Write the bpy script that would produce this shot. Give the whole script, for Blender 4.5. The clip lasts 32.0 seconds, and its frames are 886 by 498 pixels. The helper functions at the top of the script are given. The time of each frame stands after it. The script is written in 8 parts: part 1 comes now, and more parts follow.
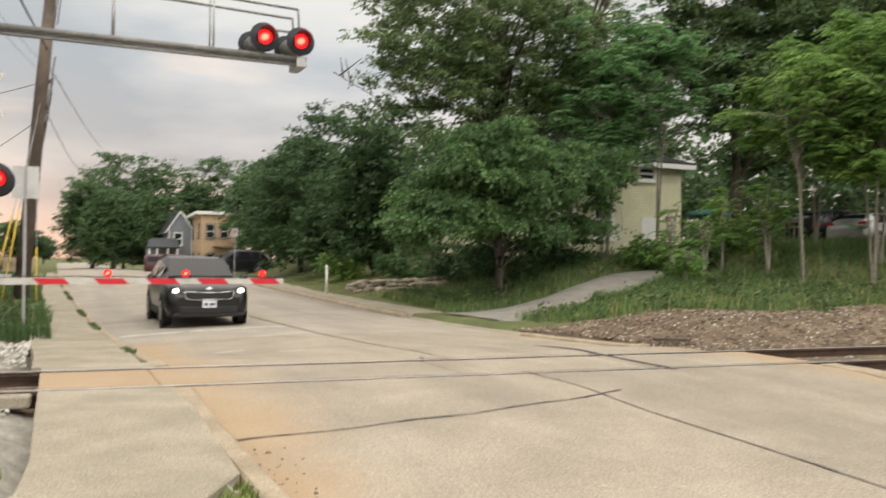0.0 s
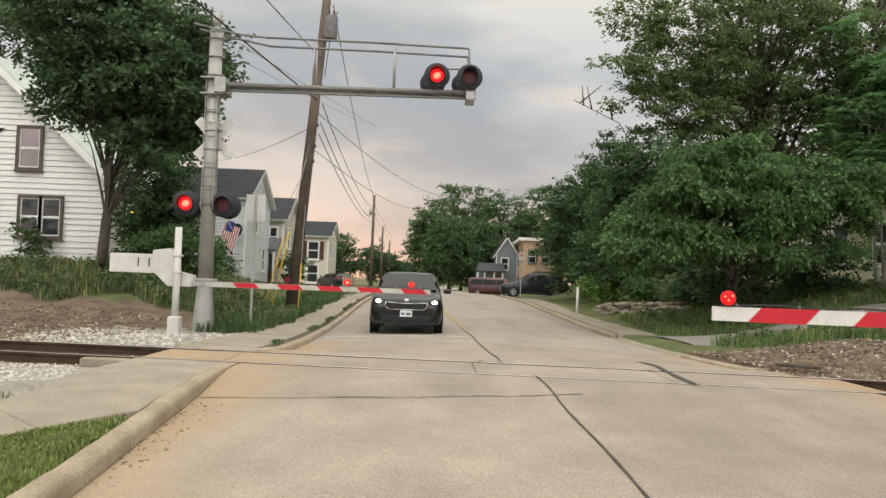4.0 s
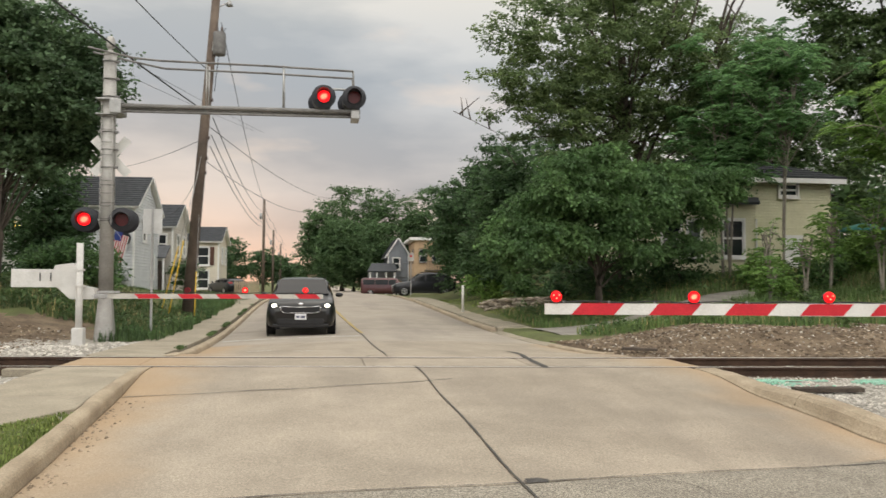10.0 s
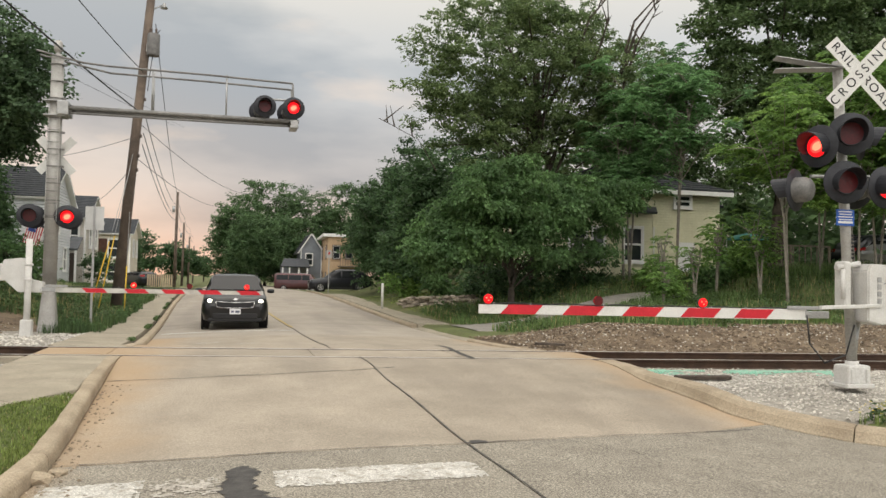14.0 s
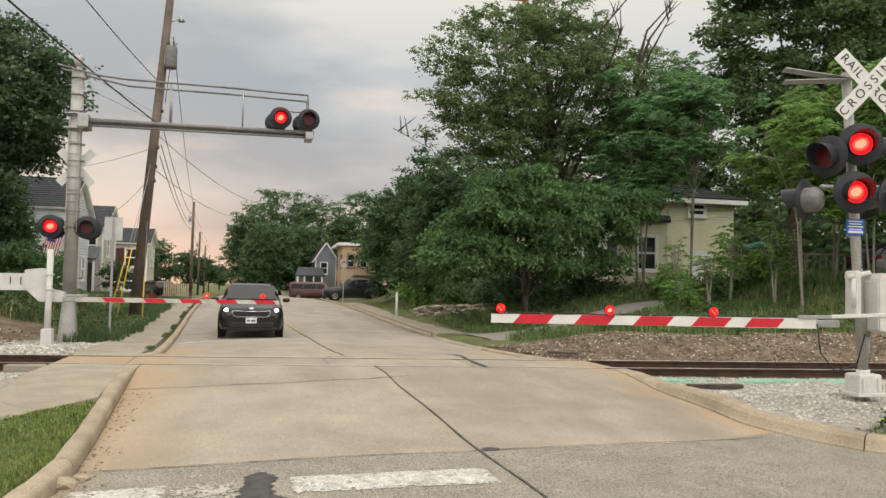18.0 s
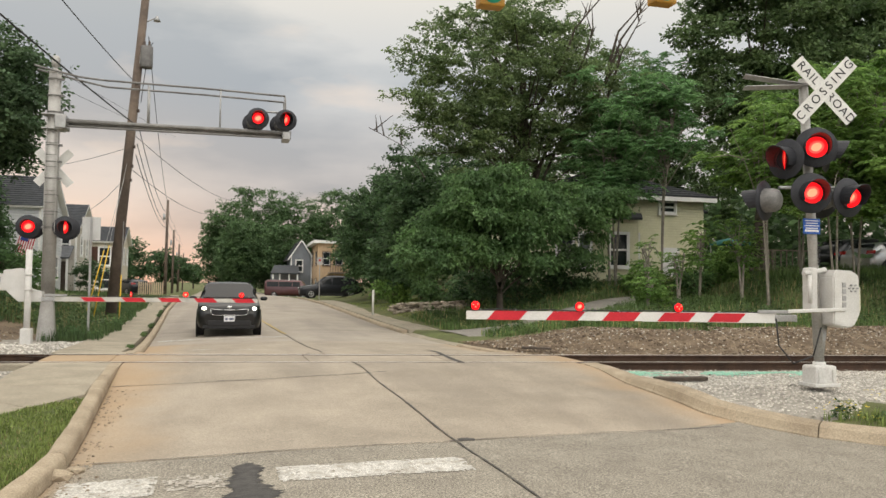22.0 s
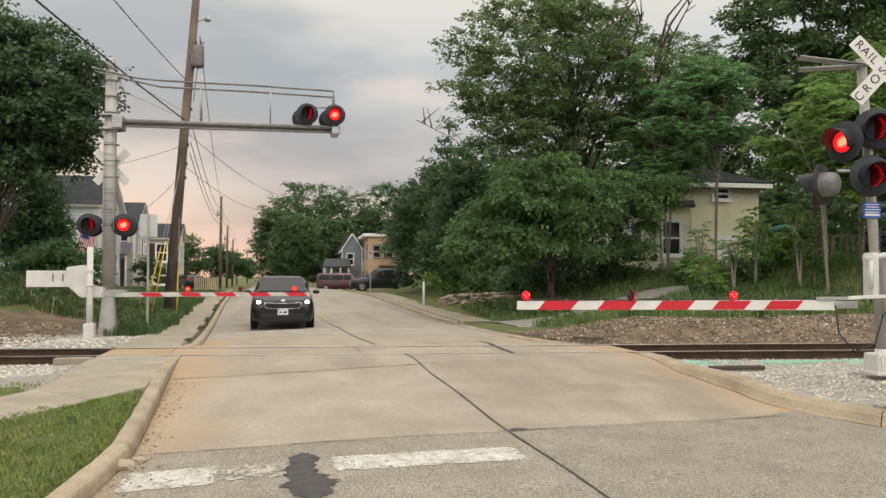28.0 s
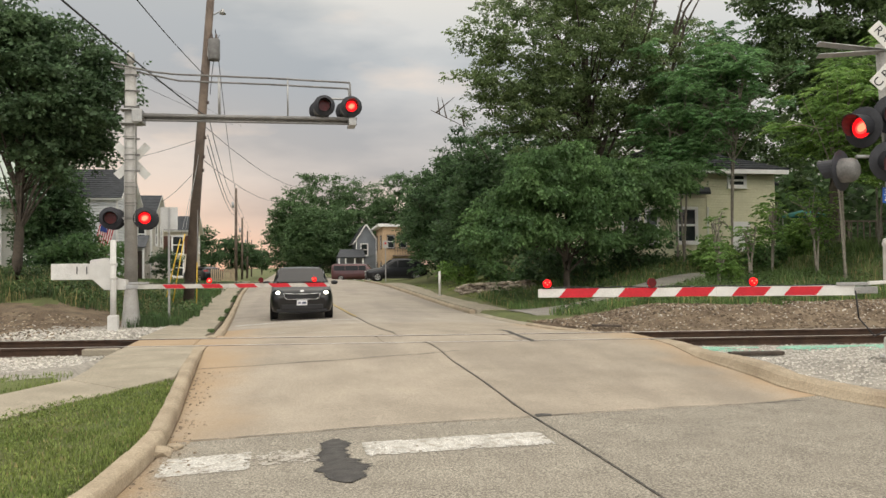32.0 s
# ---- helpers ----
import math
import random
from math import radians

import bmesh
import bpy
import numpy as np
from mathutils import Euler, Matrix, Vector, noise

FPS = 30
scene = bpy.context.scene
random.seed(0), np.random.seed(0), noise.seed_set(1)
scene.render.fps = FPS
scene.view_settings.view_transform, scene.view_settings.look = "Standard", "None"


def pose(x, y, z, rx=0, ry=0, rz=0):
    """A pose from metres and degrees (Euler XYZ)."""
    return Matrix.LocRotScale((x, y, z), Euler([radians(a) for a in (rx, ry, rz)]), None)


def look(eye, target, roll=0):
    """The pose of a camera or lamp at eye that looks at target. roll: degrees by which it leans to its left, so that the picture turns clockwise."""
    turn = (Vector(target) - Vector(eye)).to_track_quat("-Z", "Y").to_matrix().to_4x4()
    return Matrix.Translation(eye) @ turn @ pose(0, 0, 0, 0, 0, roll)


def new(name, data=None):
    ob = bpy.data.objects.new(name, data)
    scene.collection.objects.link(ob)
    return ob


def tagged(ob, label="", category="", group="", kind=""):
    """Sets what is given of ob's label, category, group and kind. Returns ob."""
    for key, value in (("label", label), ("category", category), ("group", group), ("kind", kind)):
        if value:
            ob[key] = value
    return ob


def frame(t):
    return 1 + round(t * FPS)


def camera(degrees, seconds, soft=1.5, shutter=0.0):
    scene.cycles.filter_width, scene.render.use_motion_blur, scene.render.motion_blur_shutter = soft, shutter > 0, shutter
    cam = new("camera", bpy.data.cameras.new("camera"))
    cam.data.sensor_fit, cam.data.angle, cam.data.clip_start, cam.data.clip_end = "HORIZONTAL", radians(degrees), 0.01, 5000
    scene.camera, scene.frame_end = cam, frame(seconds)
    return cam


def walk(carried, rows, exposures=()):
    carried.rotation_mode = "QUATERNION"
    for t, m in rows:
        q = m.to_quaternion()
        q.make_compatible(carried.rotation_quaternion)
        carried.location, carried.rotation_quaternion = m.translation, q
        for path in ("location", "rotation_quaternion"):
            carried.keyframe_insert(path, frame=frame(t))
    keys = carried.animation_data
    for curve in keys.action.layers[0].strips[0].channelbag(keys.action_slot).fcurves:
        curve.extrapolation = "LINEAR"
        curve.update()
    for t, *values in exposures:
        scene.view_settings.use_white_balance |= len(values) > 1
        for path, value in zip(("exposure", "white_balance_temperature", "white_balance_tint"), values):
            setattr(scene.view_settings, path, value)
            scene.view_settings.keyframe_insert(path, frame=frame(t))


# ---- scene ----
cam = camera(56.9, 32.0, 1.5, 0.4)
METRES, EYE, TILT, LEAN, TURN = 9.590, 1.755, 2.5, 1.1, -25.3
ROWS = [
    (0.0, 0.0, 0.0, 0.0, 0.05, -1.63, -1.65),
    (0.5, 0.0385, 0.0066, -0.0108, 6.76, -3.96, -2.41),
    (1.0, 0.091, 0.002, -0.0202, 12.97, -0.94, -2.64),
    (1.5, 0.1423, -0.0002, -0.0197, 12.58, -1.23, -4.09),
    (2.0, 0.1874, 0.0043, -0.0182, 12.01, -1.76, -4.04),
    (2.5, 0.2525, -0.0019, -0.0167, 14.28, -2.17, -5.56),
    (3.0, 0.3173, -0.0014, -0.0124, 17.09, -0.51, -1.98),
    (3.5, 0.3823, -0.0049, -0.0103, 22.72, -0.37, -2.17),
    (5.5, 0.5211, -0.0853, 0.0009, 28.08, -2.45, -0.65),
    (6.0, 0.5278, -0.1009, 0.0022, 35.36, -5.93, -1.12),
    (6.5, 0.515, -0.11, 0.0013, 33.65, -6.21, 0.13),
    (7.0, 0.511, -0.1152, 0.002, 28.71, -4.9, -1.59),
    (7.5, 0.506, -0.1137, 0.0024, 21.15, -3.02, -1.9),
    (8.0, 0.507, -0.1236, 0.0055, 21.68, -0.97, -2.2),
    (8.5, 0.5186, -0.1442, 0.007, 20.99, -0.29, -2.15),
    (9.0, 0.5226, -0.1567, 0.0079, 20.04, -0.74, -1.87),
    (9.5, 0.5228, -0.1687, 0.0093, 19.96, -0.61, -1.21),
    (10.0, 0.5152, -0.182, 0.0106, 17.08, -0.36, -0.51),
    (10.5, 0.5077, -0.2077, 0.0114, 14.76, -0.67, -0.66),
    (11.0, 0.5042, -0.2278, 0.0139, 13.52, -0.48, -1.37),
    (11.5, 0.5074, -0.2546, 0.016, 12.79, -0.36, -1.24),
    (12.0, 0.5013, -0.2848, 0.0178, 12.64, -0.21, -1.37),
    (12.5, 0.5078, -0.3174, 0.022, 12.65, -0.44, -2.18),
    (13.0, 0.5114, -0.3457, 0.0249, 11.36, -0.46, -2.32),
    (13.5, 0.5064, -0.3668, 0.0262, 10.54, -0.36, -1.56),
    (14.0, 0.5118, -0.3775, 0.0283, 10.7, -0.49, -1.8),
    (14.5, 0.5181, -0.3834, 0.0294, 11.09, -0.3, -2.6),
    (16.5, 0.5099, -0.3798, 0.0303, 10.17, 1.47, -1.85),
    (17.0, 0.5115, -0.381, 0.0304, 10.52, 1.21, -1.81),
    (17.5, 0.5131, -0.3872, 0.0311, 11.35, 0.57, -1.56),
    (18.0, 0.5169, -0.3952, 0.0311, 11.7, 0.07, -1.68),
    (18.5, 0.5138, -0.4084, 0.032, 11.12, -0.08, -1.33),
    (19.0, 0.5116, -0.4226, 0.0327, 10.74, -0.15, -0.9),
    (19.5, 0.5159, -0.4332, 0.0345, 11.03, -0.14, -0.79),
    (20.0, 0.5192, -0.4342, 0.0349, 11.8, -0.45, -1.05),
    (20.5, 0.5196, -0.4394, 0.035, 11.52, -0.82, -1.0),
    (21.0, 0.5218, -0.441, 0.0353, 11.01, -0.8, -1.16),
    (21.5, 0.523, -0.4399, 0.0347, 10.52, -0.61, -1.44),
    (22.0, 0.5237, -0.438, 0.0349, 9.97, -0.1, -1.44),
    (22.5, 0.5229, -0.4355, 0.035, 9.48, 0.4, -1.27),
    (23.0, 0.5217, -0.4326, 0.0347, 9.37, 0.5, -1.04),
    (23.5, 0.5219, -0.4336, 0.0344, 9.72, 0.01, -0.88),
    (24.0, 0.5222, -0.4353, 0.0343, 10.14, -0.36, -0.82),
    (24.5, 0.5226, -0.4367, 0.0347, 10.57, -0.68, -0.79),
    (25.0, 0.5232, -0.4375, 0.0347, 10.86, -0.64, -0.86),
    (25.5, 0.5235, -0.4373, 0.0347, 11.03, -0.54, -0.8),
    (27.5, 0.5236, -0.4393, 0.0341, 12.72, -0.63, -0.65),
    (28.0, 0.5241, -0.4402, 0.0343, 13.44, -0.75, -0.5),
    (28.5, 0.5222, -0.4425, 0.0345, 13.43, -0.82, -0.26),
    (29.0, 0.5208, -0.4498, 0.0351, 12.69, -1.03, -0.1),
    (29.5, 0.5189, -0.4554, 0.0348, 12.11, -1.28, 0.03),
    (30.0, 0.5177, -0.4564, 0.0347, 12.55, -1.65, 0.17),
    (30.5, 0.5156, -0.4566, 0.0346, 13.12, -1.57, 0.02),
    (31.0, 0.5149, -0.4578, 0.0346, 13.57, -1.53, -0.08),
    (31.5, 0.5153, -0.4573, 0.0345, 13.94, -1.46, -0.0),
    (32.0, 0.5152, -0.4583, 0.0344, 14.33, -1.48, 0.1),
]
walk(cam, [(t, pose(0, 0, EYE, TILT, LEAN, TURN) @ pose(METRES * x, METRES * y, METRES * z, 90 + pitch, roll, yaw)) for t, x, y, z, yaw, pitch, roll in ROWS],
     ((0.0, 0.16, 6650, 10), (1.0, 0.06, 6050, 10), (2.0, 0.0, 6350, 10), (3.5, -0.04, 6550, 10), (6.0, -0.14, 6650, 10), (8.5, -0.08, 6550, 10), (32.0, -0.06, 6650, 10)))

# ---- world and sun ----
world = bpy.data.worlds.new("evening_sky")
scene.world = world
world.use_nodes = True


def build_sky():
    nt = world.node_tree
    nt.nodes.clear()
    N, L = nt.nodes.new, nt.links.new
    out, bg = N("ShaderNodeOutputWorld"), N("ShaderNodeBackground")
    co, sep = N("ShaderNodeTexCoord"), N("ShaderNodeSeparateXYZ")
    L(co.outputs["Generated"], sep.inputs[0])
    sky = N("ShaderNodeTexSky")
    sky.sky_type, sky.sun_disc = "NISHITA", False
    sky.sun_elevation, sky.sun_rotation = radians(4), radians(-12)
    # height above the horizon gives the cloud deck's tone, brightest overhead
    ramp = N("ShaderNodeValToRGB")
    e = ramp.color_ramp.elements
    e[0].position, e[0].color = 0.0, (0.74, 0.50, 0.42, 1)
    e[1].position, e[1].color = 1.0, (1.48, 1.40, 1.27, 1)
    for p, c in ((0.05, (0.66, 0.54, 0.505, 1)), (0.11, (0.61, 0.575, 0.57, 1)), (0.17, (0.60, 0.59, 0.595, 1)), (0.23, (0.58, 0.605, 0.63, 1)), (0.28, (0.64, 0.655, 0.665, 1)), (0.34, (0.76, 0.745, 0.705, 1))):
        k = e.new(p)
        k.color = c
    L(sep.outputs[2], ramp.inputs[0])
    # stretched cloud banks
    mp = N("ShaderNodeMapping")
    mp.inputs["Scale"].default_value = (1.6, 1.6, 5.5)
    mp.inputs["Location"].default_value = (0.35, 0.1, 0.2)
    L(co.outputs["Generated"], mp.inputs[0])
    n1, n2 = N("ShaderNodeTexNoise"), N("ShaderNodeTexNoise")
    for n, s, d in ((n1, 1.7, 6), (n2, 3.2, 8)):
        n.inputs["Scale"].default_value, n.inputs["Detail"].default_value = s, d
        L(mp.outputs[0], n.inputs["Vector"])
    c1 = N("ShaderNodeValToRGB")
    c1.color_ramp.elements[0].position, c1.color_ramp.elements[0].color = 0.38, (0.69, 0.74, 0.79, 1)
    c1.color_ramp.elements[1].position, c1.color_ramp.elements[1].color = 0.58, (1.10, 1.09, 1.07, 1)
    L(n1.outputs[0], c1.inputs[0])
    mul = N("ShaderNodeMix")
    mul.data_type, mul.blend_type = "RGBA", "MULTIPLY"
    mul.inputs[0].default_value = 1.0
    L(ramp.outputs[0], mul.inputs[6]), L(c1.outputs[0], mul.inputs[7])
    # peach-lit cloud edges
    c2 = N("ShaderNodeValToRGB")
    c2.color_ramp.elements[0].position, c2.color_ramp.elements[0].color = 0.56, (0, 0, 0, 1)
    c2.color_ramp.elements[1].position, c2.color_ramp.elements[1].color = 0.72, (1, 1, 1, 1)
    L(n2.outputs[0], c2.inputs[0])
    warm = N("ShaderNodeMix")
    warm.data_type, warm.blend_type = "RGBA", "MIX"
    warm.inputs[7].default_value = (1.0, 0.82, 0.68, 1)
    k = N("ShaderNodeMath")
    k.operation = "MULTIPLY"
    k.inputs[1].default_value = 0.42
    L(c2.outputs[0], k.inputs[0]), L(k.outputs[0], warm.inputs[0]), L(mul.outputs[2], warm.inputs[6])
    add = N("ShaderNodeMix")
    add.data_type, add.blend_type = "RGBA", "ADD"
    add.inputs[0].default_value = 0.006
    L(warm.outputs[2], add.inputs[6]), L(sky.outputs[0], add.inputs[7])
    # the clouds opposite the sunset are the brighter ones
    east = N("ShaderNodeMapRange")
    east.interpolation_type = "SMOOTHSTEP"
    east.inputs[1].default_value, east.inputs[2].default_value = 0.35, -0.75
    east.inputs[3].default_value, east.inputs[4].default_value = 1.0, 2.8
    L(sep.outputs[1], east.inputs[0])
    lift = N("ShaderNodeVectorMath")
    lift.operation = "SCALE"
    L(add.outputs[2], lift.inputs[0]), L(east.outputs[0], lift.inputs["Scale"])
    L(lift.outputs[0], bg.inputs[0])
    bg.inputs[1].default_value = SKY
    L(bg.outputs[0], out.inputs[0])


SKY = 1.0
build_sky()
sun = new("sun", bpy.data.lights.new("sun", "SUN"))
sun.data.energy, sun.data.angle, sun.data.color = 0.5, radians(40), (1.0, 0.93, 0.86)
sun.matrix_basis = look((0, 0, 30), (-6, -14, 0))
scene.view_settings.exposure = 0.0

# ---- materials ----
MATS = {}


def mat(name, c1, c2=None, scale=6.0, rough=0.75, metal=0.0, bump=0.15, bscale=70.0, spec=0.3, rand=0.0, island=0.0,
        stain=None, sscale=0.6, samount=0.5, grain=0.35, streak=0.0, emit=None, power=0.0, coat=0.0, glass=0.0, silt=None, speck=0.0, pscale=60.0):
    """A procedural surface: two tones by a broad noise, fine grain and relief, and stains with a shape of their own."""
    if name in MATS:
        return MATS[name]
    m = bpy.data.materials.new(name)
    MATS[name] = m
    m.use_nodes = True
    nt = m.node_tree
    N, L = nt.nodes.new, nt.links.new
    b = nt.nodes["Principled BSDF"]
    b.inputs["Roughness"].default_value, b.inputs["Metallic"].default_value = rough, metal
    b.inputs["Specular IOR Level"].default_value = spec
    b.inputs["Coat Weight"].default_value = coat
    b.inputs["Coat Roughness"].default_value = 0.05
    b.inputs["Transmission Weight"].default_value = glass
    c2 = c2 or tuple(v * 0.82 for v in c1)
    co = N("ShaderNodeTexCoord")
    n1, n2 = N("ShaderNodeTexNoise"), N("ShaderNodeTexNoise")
    n1.inputs["Scale"].default_value, n1.inputs["Detail"].default_value = scale, 5
    n2.inputs["Scale"].default_value, n2.inputs["Detail"].default_value = bscale, 3
    L(co.outputs["Object"], n1.inputs["Vector"]), L(co.outputs["Object"], n2.inputs["Vector"])
    r = N("ShaderNodeValToRGB")
    r.color_ramp.elements[0].position, r.color_ramp.elements[0].color = 0.34, (*c2, 1)
    r.color_ramp.elements[1].position, r.color_ramp.elements[1].color = 0.66, (*c1, 1)
    L(n1.outputs[0], r.inputs[0])
    col = r.outputs[0]
    g = N("ShaderNodeMix")
    g.data_type, g.blend_type = "RGBA", "OVERLAY"
    g.inputs[0].default_value = grain if bump > 0 else 0.12
    L(col, g.inputs[6]), L(n2.outputs[0], g.inputs[7])
    col = g.outputs[2]
    if speck:
        # exposed grains, lighter and darker than the paste between them
        n5 = N("ShaderNodeTexNoise")
        n5.inputs["Scale"].default_value, n5.inputs["Detail"].default_value, n5.inputs["Roughness"].default_value = pscale, 2, 0.6
        L(co.outputs["Object"], n5.inputs["Vector"])
        r5 = N("ShaderNodeValToRGB")
        r5.color_ramp.elements[0].position, r5.color_ramp.elements[0].color = 0.36, (0.50, 0.49, 0.47, 1)
        r5.color_ramp.elements[1].position, r5.color_ramp.elements[1].color = 0.66, (1.62, 1.60, 1.55, 1)
        L(n5.outputs[0], r5.inputs[0])
        m5 = N("ShaderNodeMix")
        m5.data_type, m5.blend_type = "RGBA", "MULTIPLY"
        m5.inputs[0].default_value = speck
        L(col, m5.inputs[6]), L(r5.outputs[0], m5.inputs[7])
        col = m5.outputs[2]
    if stain:
        n3 = N("ShaderNodeTexNoise")
        n3.inputs["Scale"].default_value, n3.inputs["Detail"].default_value = sscale, 7
        if streak:
            ms = N("ShaderNodeMapping")
            ms.inputs["Scale"].default_value = (1.0, streak, 1.0)
            L(co.outputs["Object"], ms.inputs[0]), L(ms.outputs[0], n3.inputs["Vector"])
        else:
            L(co.outputs["Object"], n3.inputs["Vector"])
        r3 = N("ShaderNodeValToRGB")
        r3.color_ramp.elements[0].position, r3.color_ramp.elements[1].position = 0.48, 0.68
        L(n3.outputs[0], r3.inputs[0])
        k = N("ShaderNodeMath")
        k.operation = "MULTIPLY"
        k.inputs[1].default_value = samount
        L(r3.outputs[0], k.inputs[0])
        s = N("ShaderNodeMix")
        s.data_type = "RGBA"
        s.inputs[7].default_value = (*stain, 1)
        L(k.outputs[0], s.inputs[0]), L(col, s.inputs[6])
        col = s.outputs[2]
    if silt:
        # rust-orange silt washed along both gutters, with a ragged inner edge
        sp = N("ShaderNodeSeparateXYZ")
        L(co.outputs["Object"], sp.inputs[0])
        n4 = N("ShaderNodeTexNoise")
        n4.inputs["Scale"].default_value, n4.inputs["Detail"].default_value = 1.1, 8
        L(co.outputs["Object"], n4.inputs["Vector"])
        for x0, x1 in silt:
            ma = N("ShaderNodeMath")
            ma.operation = "MULTIPLY_ADD"
            ma.inputs[1].default_value = 1.5 if x1 > x0 else -1.5
            L(n4.outputs[0], ma.inputs[0]), L(sp.outputs[0], ma.inputs[2])
            mr = N("ShaderNodeMapRange")
            mr.interpolation_type = "SMOOTHSTEP"
            k = 0.75 if x1 > x0 else -0.75
            mr.inputs[1].default_value, mr.inputs[2].default_value = x0 + k, x1 + k
            mr.inputs[3].default_value, mr.inputs[4].default_value = 0.66, 0.0
            L(ma.outputs[0], mr.inputs[0])
            s4 = N("ShaderNodeMix")
            s4.data_type = "RGBA"
            s4.inputs[7].default_value = (0.385, 0.26, 0.145, 1)
            L(mr.outputs[0], s4.inputs[0]), L(col, s4.inputs[6])
            col = s4.outputs[2]
    if rand or island:
        src = N("ShaderNodeObjectInfo").outputs["Random"] if rand else N("ShaderNodeNewGeometry").outputs["Random Per Island"]
        w = rand or island
        mr = N("ShaderNodeMapRange")
        mr.inputs[3].default_value, mr.inputs[4].default_value = 1 - w, 1 + w
        L(src, mr.inputs[0])
        h = N("ShaderNodeHueSaturation")
        L(mr.outputs[0], h.inputs["Value"]), L(col, h.inputs["Color"])
        col = h.outputs[0]
    L(col, b.inputs["Base Color"])
    if bump > 0:
        bp = N("ShaderNodeBump")
        bp.inputs["Strength"].default_value, bp.inputs["Distance"].default_value = bump, 0.02
        L(n2.outputs[0], bp.inputs["Height"]), L(bp.outputs[0], b.inputs["Normal"])
    if emit:
        b.inputs["Emission Color"].default_value = (*emit, 1)
        b.inputs["Emission Strength"].default_value = power
    return m


def leaf_mat(name, c1, c2, trans=0.35):
    if name in MATS:
        return MATS[name]
    m = mat(name, c1, c2, scale=0.9, rough=0.55, bump=0, bscale=5, spec=0.3, island=0.5)
    nt = m.node_tree
    N, L = nt.nodes.new, nt.links.new
    b, out = nt.nodes["Principled BSDF"], nt.nodes["Material Output"]
    t, mx = N("ShaderNodeBsdfTranslucent"), N("ShaderNodeMixShader")
    L(b.inputs["Base Color"].links[0].from_socket, t.inputs[0])
    mx.inputs[0].default_value = trans
    L(b.outputs[0], mx.inputs[1]), L(t.outputs[0], mx.inputs[2]), L(mx.outputs[0], out.inputs[0])
    return m


CONC_OLD = mat("worn_aggregate_concrete", (0.290, 0.265, 0.224), (0.240, 0.219, 0.186), 2.6, 0.85, bump=0.7, bscale=95, stain=(0.17, 0.148, 0.122), sscale=2.6, samount=0.22, grain=1.0, streak=0.3, rand=0.04, silt=((1.15, 1.75),), speck=0.85, pscale=55)
CONC = mat("tan_road_concrete", (0.345, 0.297, 0.238), (0.270, 0.232, 0.185), 1.3, 0.72, bump=0.3, bscale=60, stain=(0.185, 0.158, 0.13), sscale=1.5, samount=0.38, grain=0.6, streak=0.18, rand=0.05, silt=((1.1, 2.5), (9.3, 8.1)), speck=0.25, pscale=48)
CONC_FAR = mat("grey_road_concrete", (0.335, 0.295, 0.245), (0.275, 0.24, 0.20), 0.8, 0.75, bump=0.15, bscale=40, stain=(0.19, 0.165, 0.145), sscale=1.0, samount=0.5, grain=0.5, streak=0.12, rand=0.04)
WALK = mat("sidewalk_concrete", (0.335, 0.295, 0.23), (0.26, 0.23, 0.18), 1.9, 0.85, bump=0.3, bscale=70, grain=0.5, stain=(0.19, 0.17, 0.13), sscale=1.0, samount=0.4, rand=0.05, speck=0.3)
KERB = mat("kerb_concrete", (0.385, 0.32, 0.235), (0.30, 0.245, 0.175), 2.6, 0.85, bump=0.4, bscale=45, stain=(0.22, 0.17, 0.12), sscale=2.4, samount=0.5, rand=0.05, speck=0.3)
TAR = mat("joint_tar", (0.045, 0.042, 0.04), (0.075, 0.07, 0.065), 9, 0.7, bump=0.4, bscale=60)
HAIRLINE = mat("hairline_crack", (0.10, 0.088, 0.074), (0.14, 0.125, 0.105), 9, 0.9, bump=0.2)
PAINT = mat("worn_white_road_paint", (0.54, 0.525, 0.495), (0.42, 0.405, 0.375), 5, 0.75, bump=0.4, bscale=80, grain=0.7, stain=(0.30, 0.27, 0.225), sscale=11.0, samount=0.85, speck=0.6, pscale=55)
PAINT_FAINT = mat("faint_road_paint", (0.46, 0.435, 0.395), (0.38, 0.35, 0.31), 7, 0.8, bump=0.4, bscale=90, stain=(0.30, 0.27, 0.225), sscale=8.0, samount=0.9, speck=0.6, pscale=55)
SOIL = mat("brown_gravelly_soil", (0.155, 0.115, 0.078), (0.09, 0.066, 0.045), 2.2, 0.95, bump=0.9, bscale=24, stain=(0.21, 0.165, 0.115), sscale=1.1, samount=0.5, speck=0.5, pscale=30)
TURF = mat("turf_soil", (0.115, 0.135, 0.048), (0.08, 0.09, 0.036), 1.3, 0.95, bump=0.6, bscale=30, stain=(0.15, 0.13, 0.06), sscale=0.5, samount=0.5)
BALLAST = mat("pale_ballast", (0.33, 0.305, 0.265), (0.21, 0.195, 0.17), 6, 0.9, bump=1.0, bscale=22, island=0.25)
STONES = mat("ballast_stones", (0.52, 0.49, 0.44), (0.33, 0.31, 0.275), 4, 0.9, bump=0.2, bscale=40, island=0.4)
SOILSTONE = mat("soil_clods", (0.165, 0.125, 0.085), (0.095, 0.07, 0.05), 4, 0.95, bump=0.2, bscale=40, island=0.45)
STONES_BR = mat("brown_stones", (0.33, 0.265, 0.195), (0.19, 0.145, 0.105), 4, 0.9, bump=0.2, bscale=40, island=0.4)
RUST = mat("rail_rust", (0.075, 0.045, 0.03), (0.045, 0.028, 0.02), 5, 0.8, metal=0.2, bump=0.4, bscale=50)
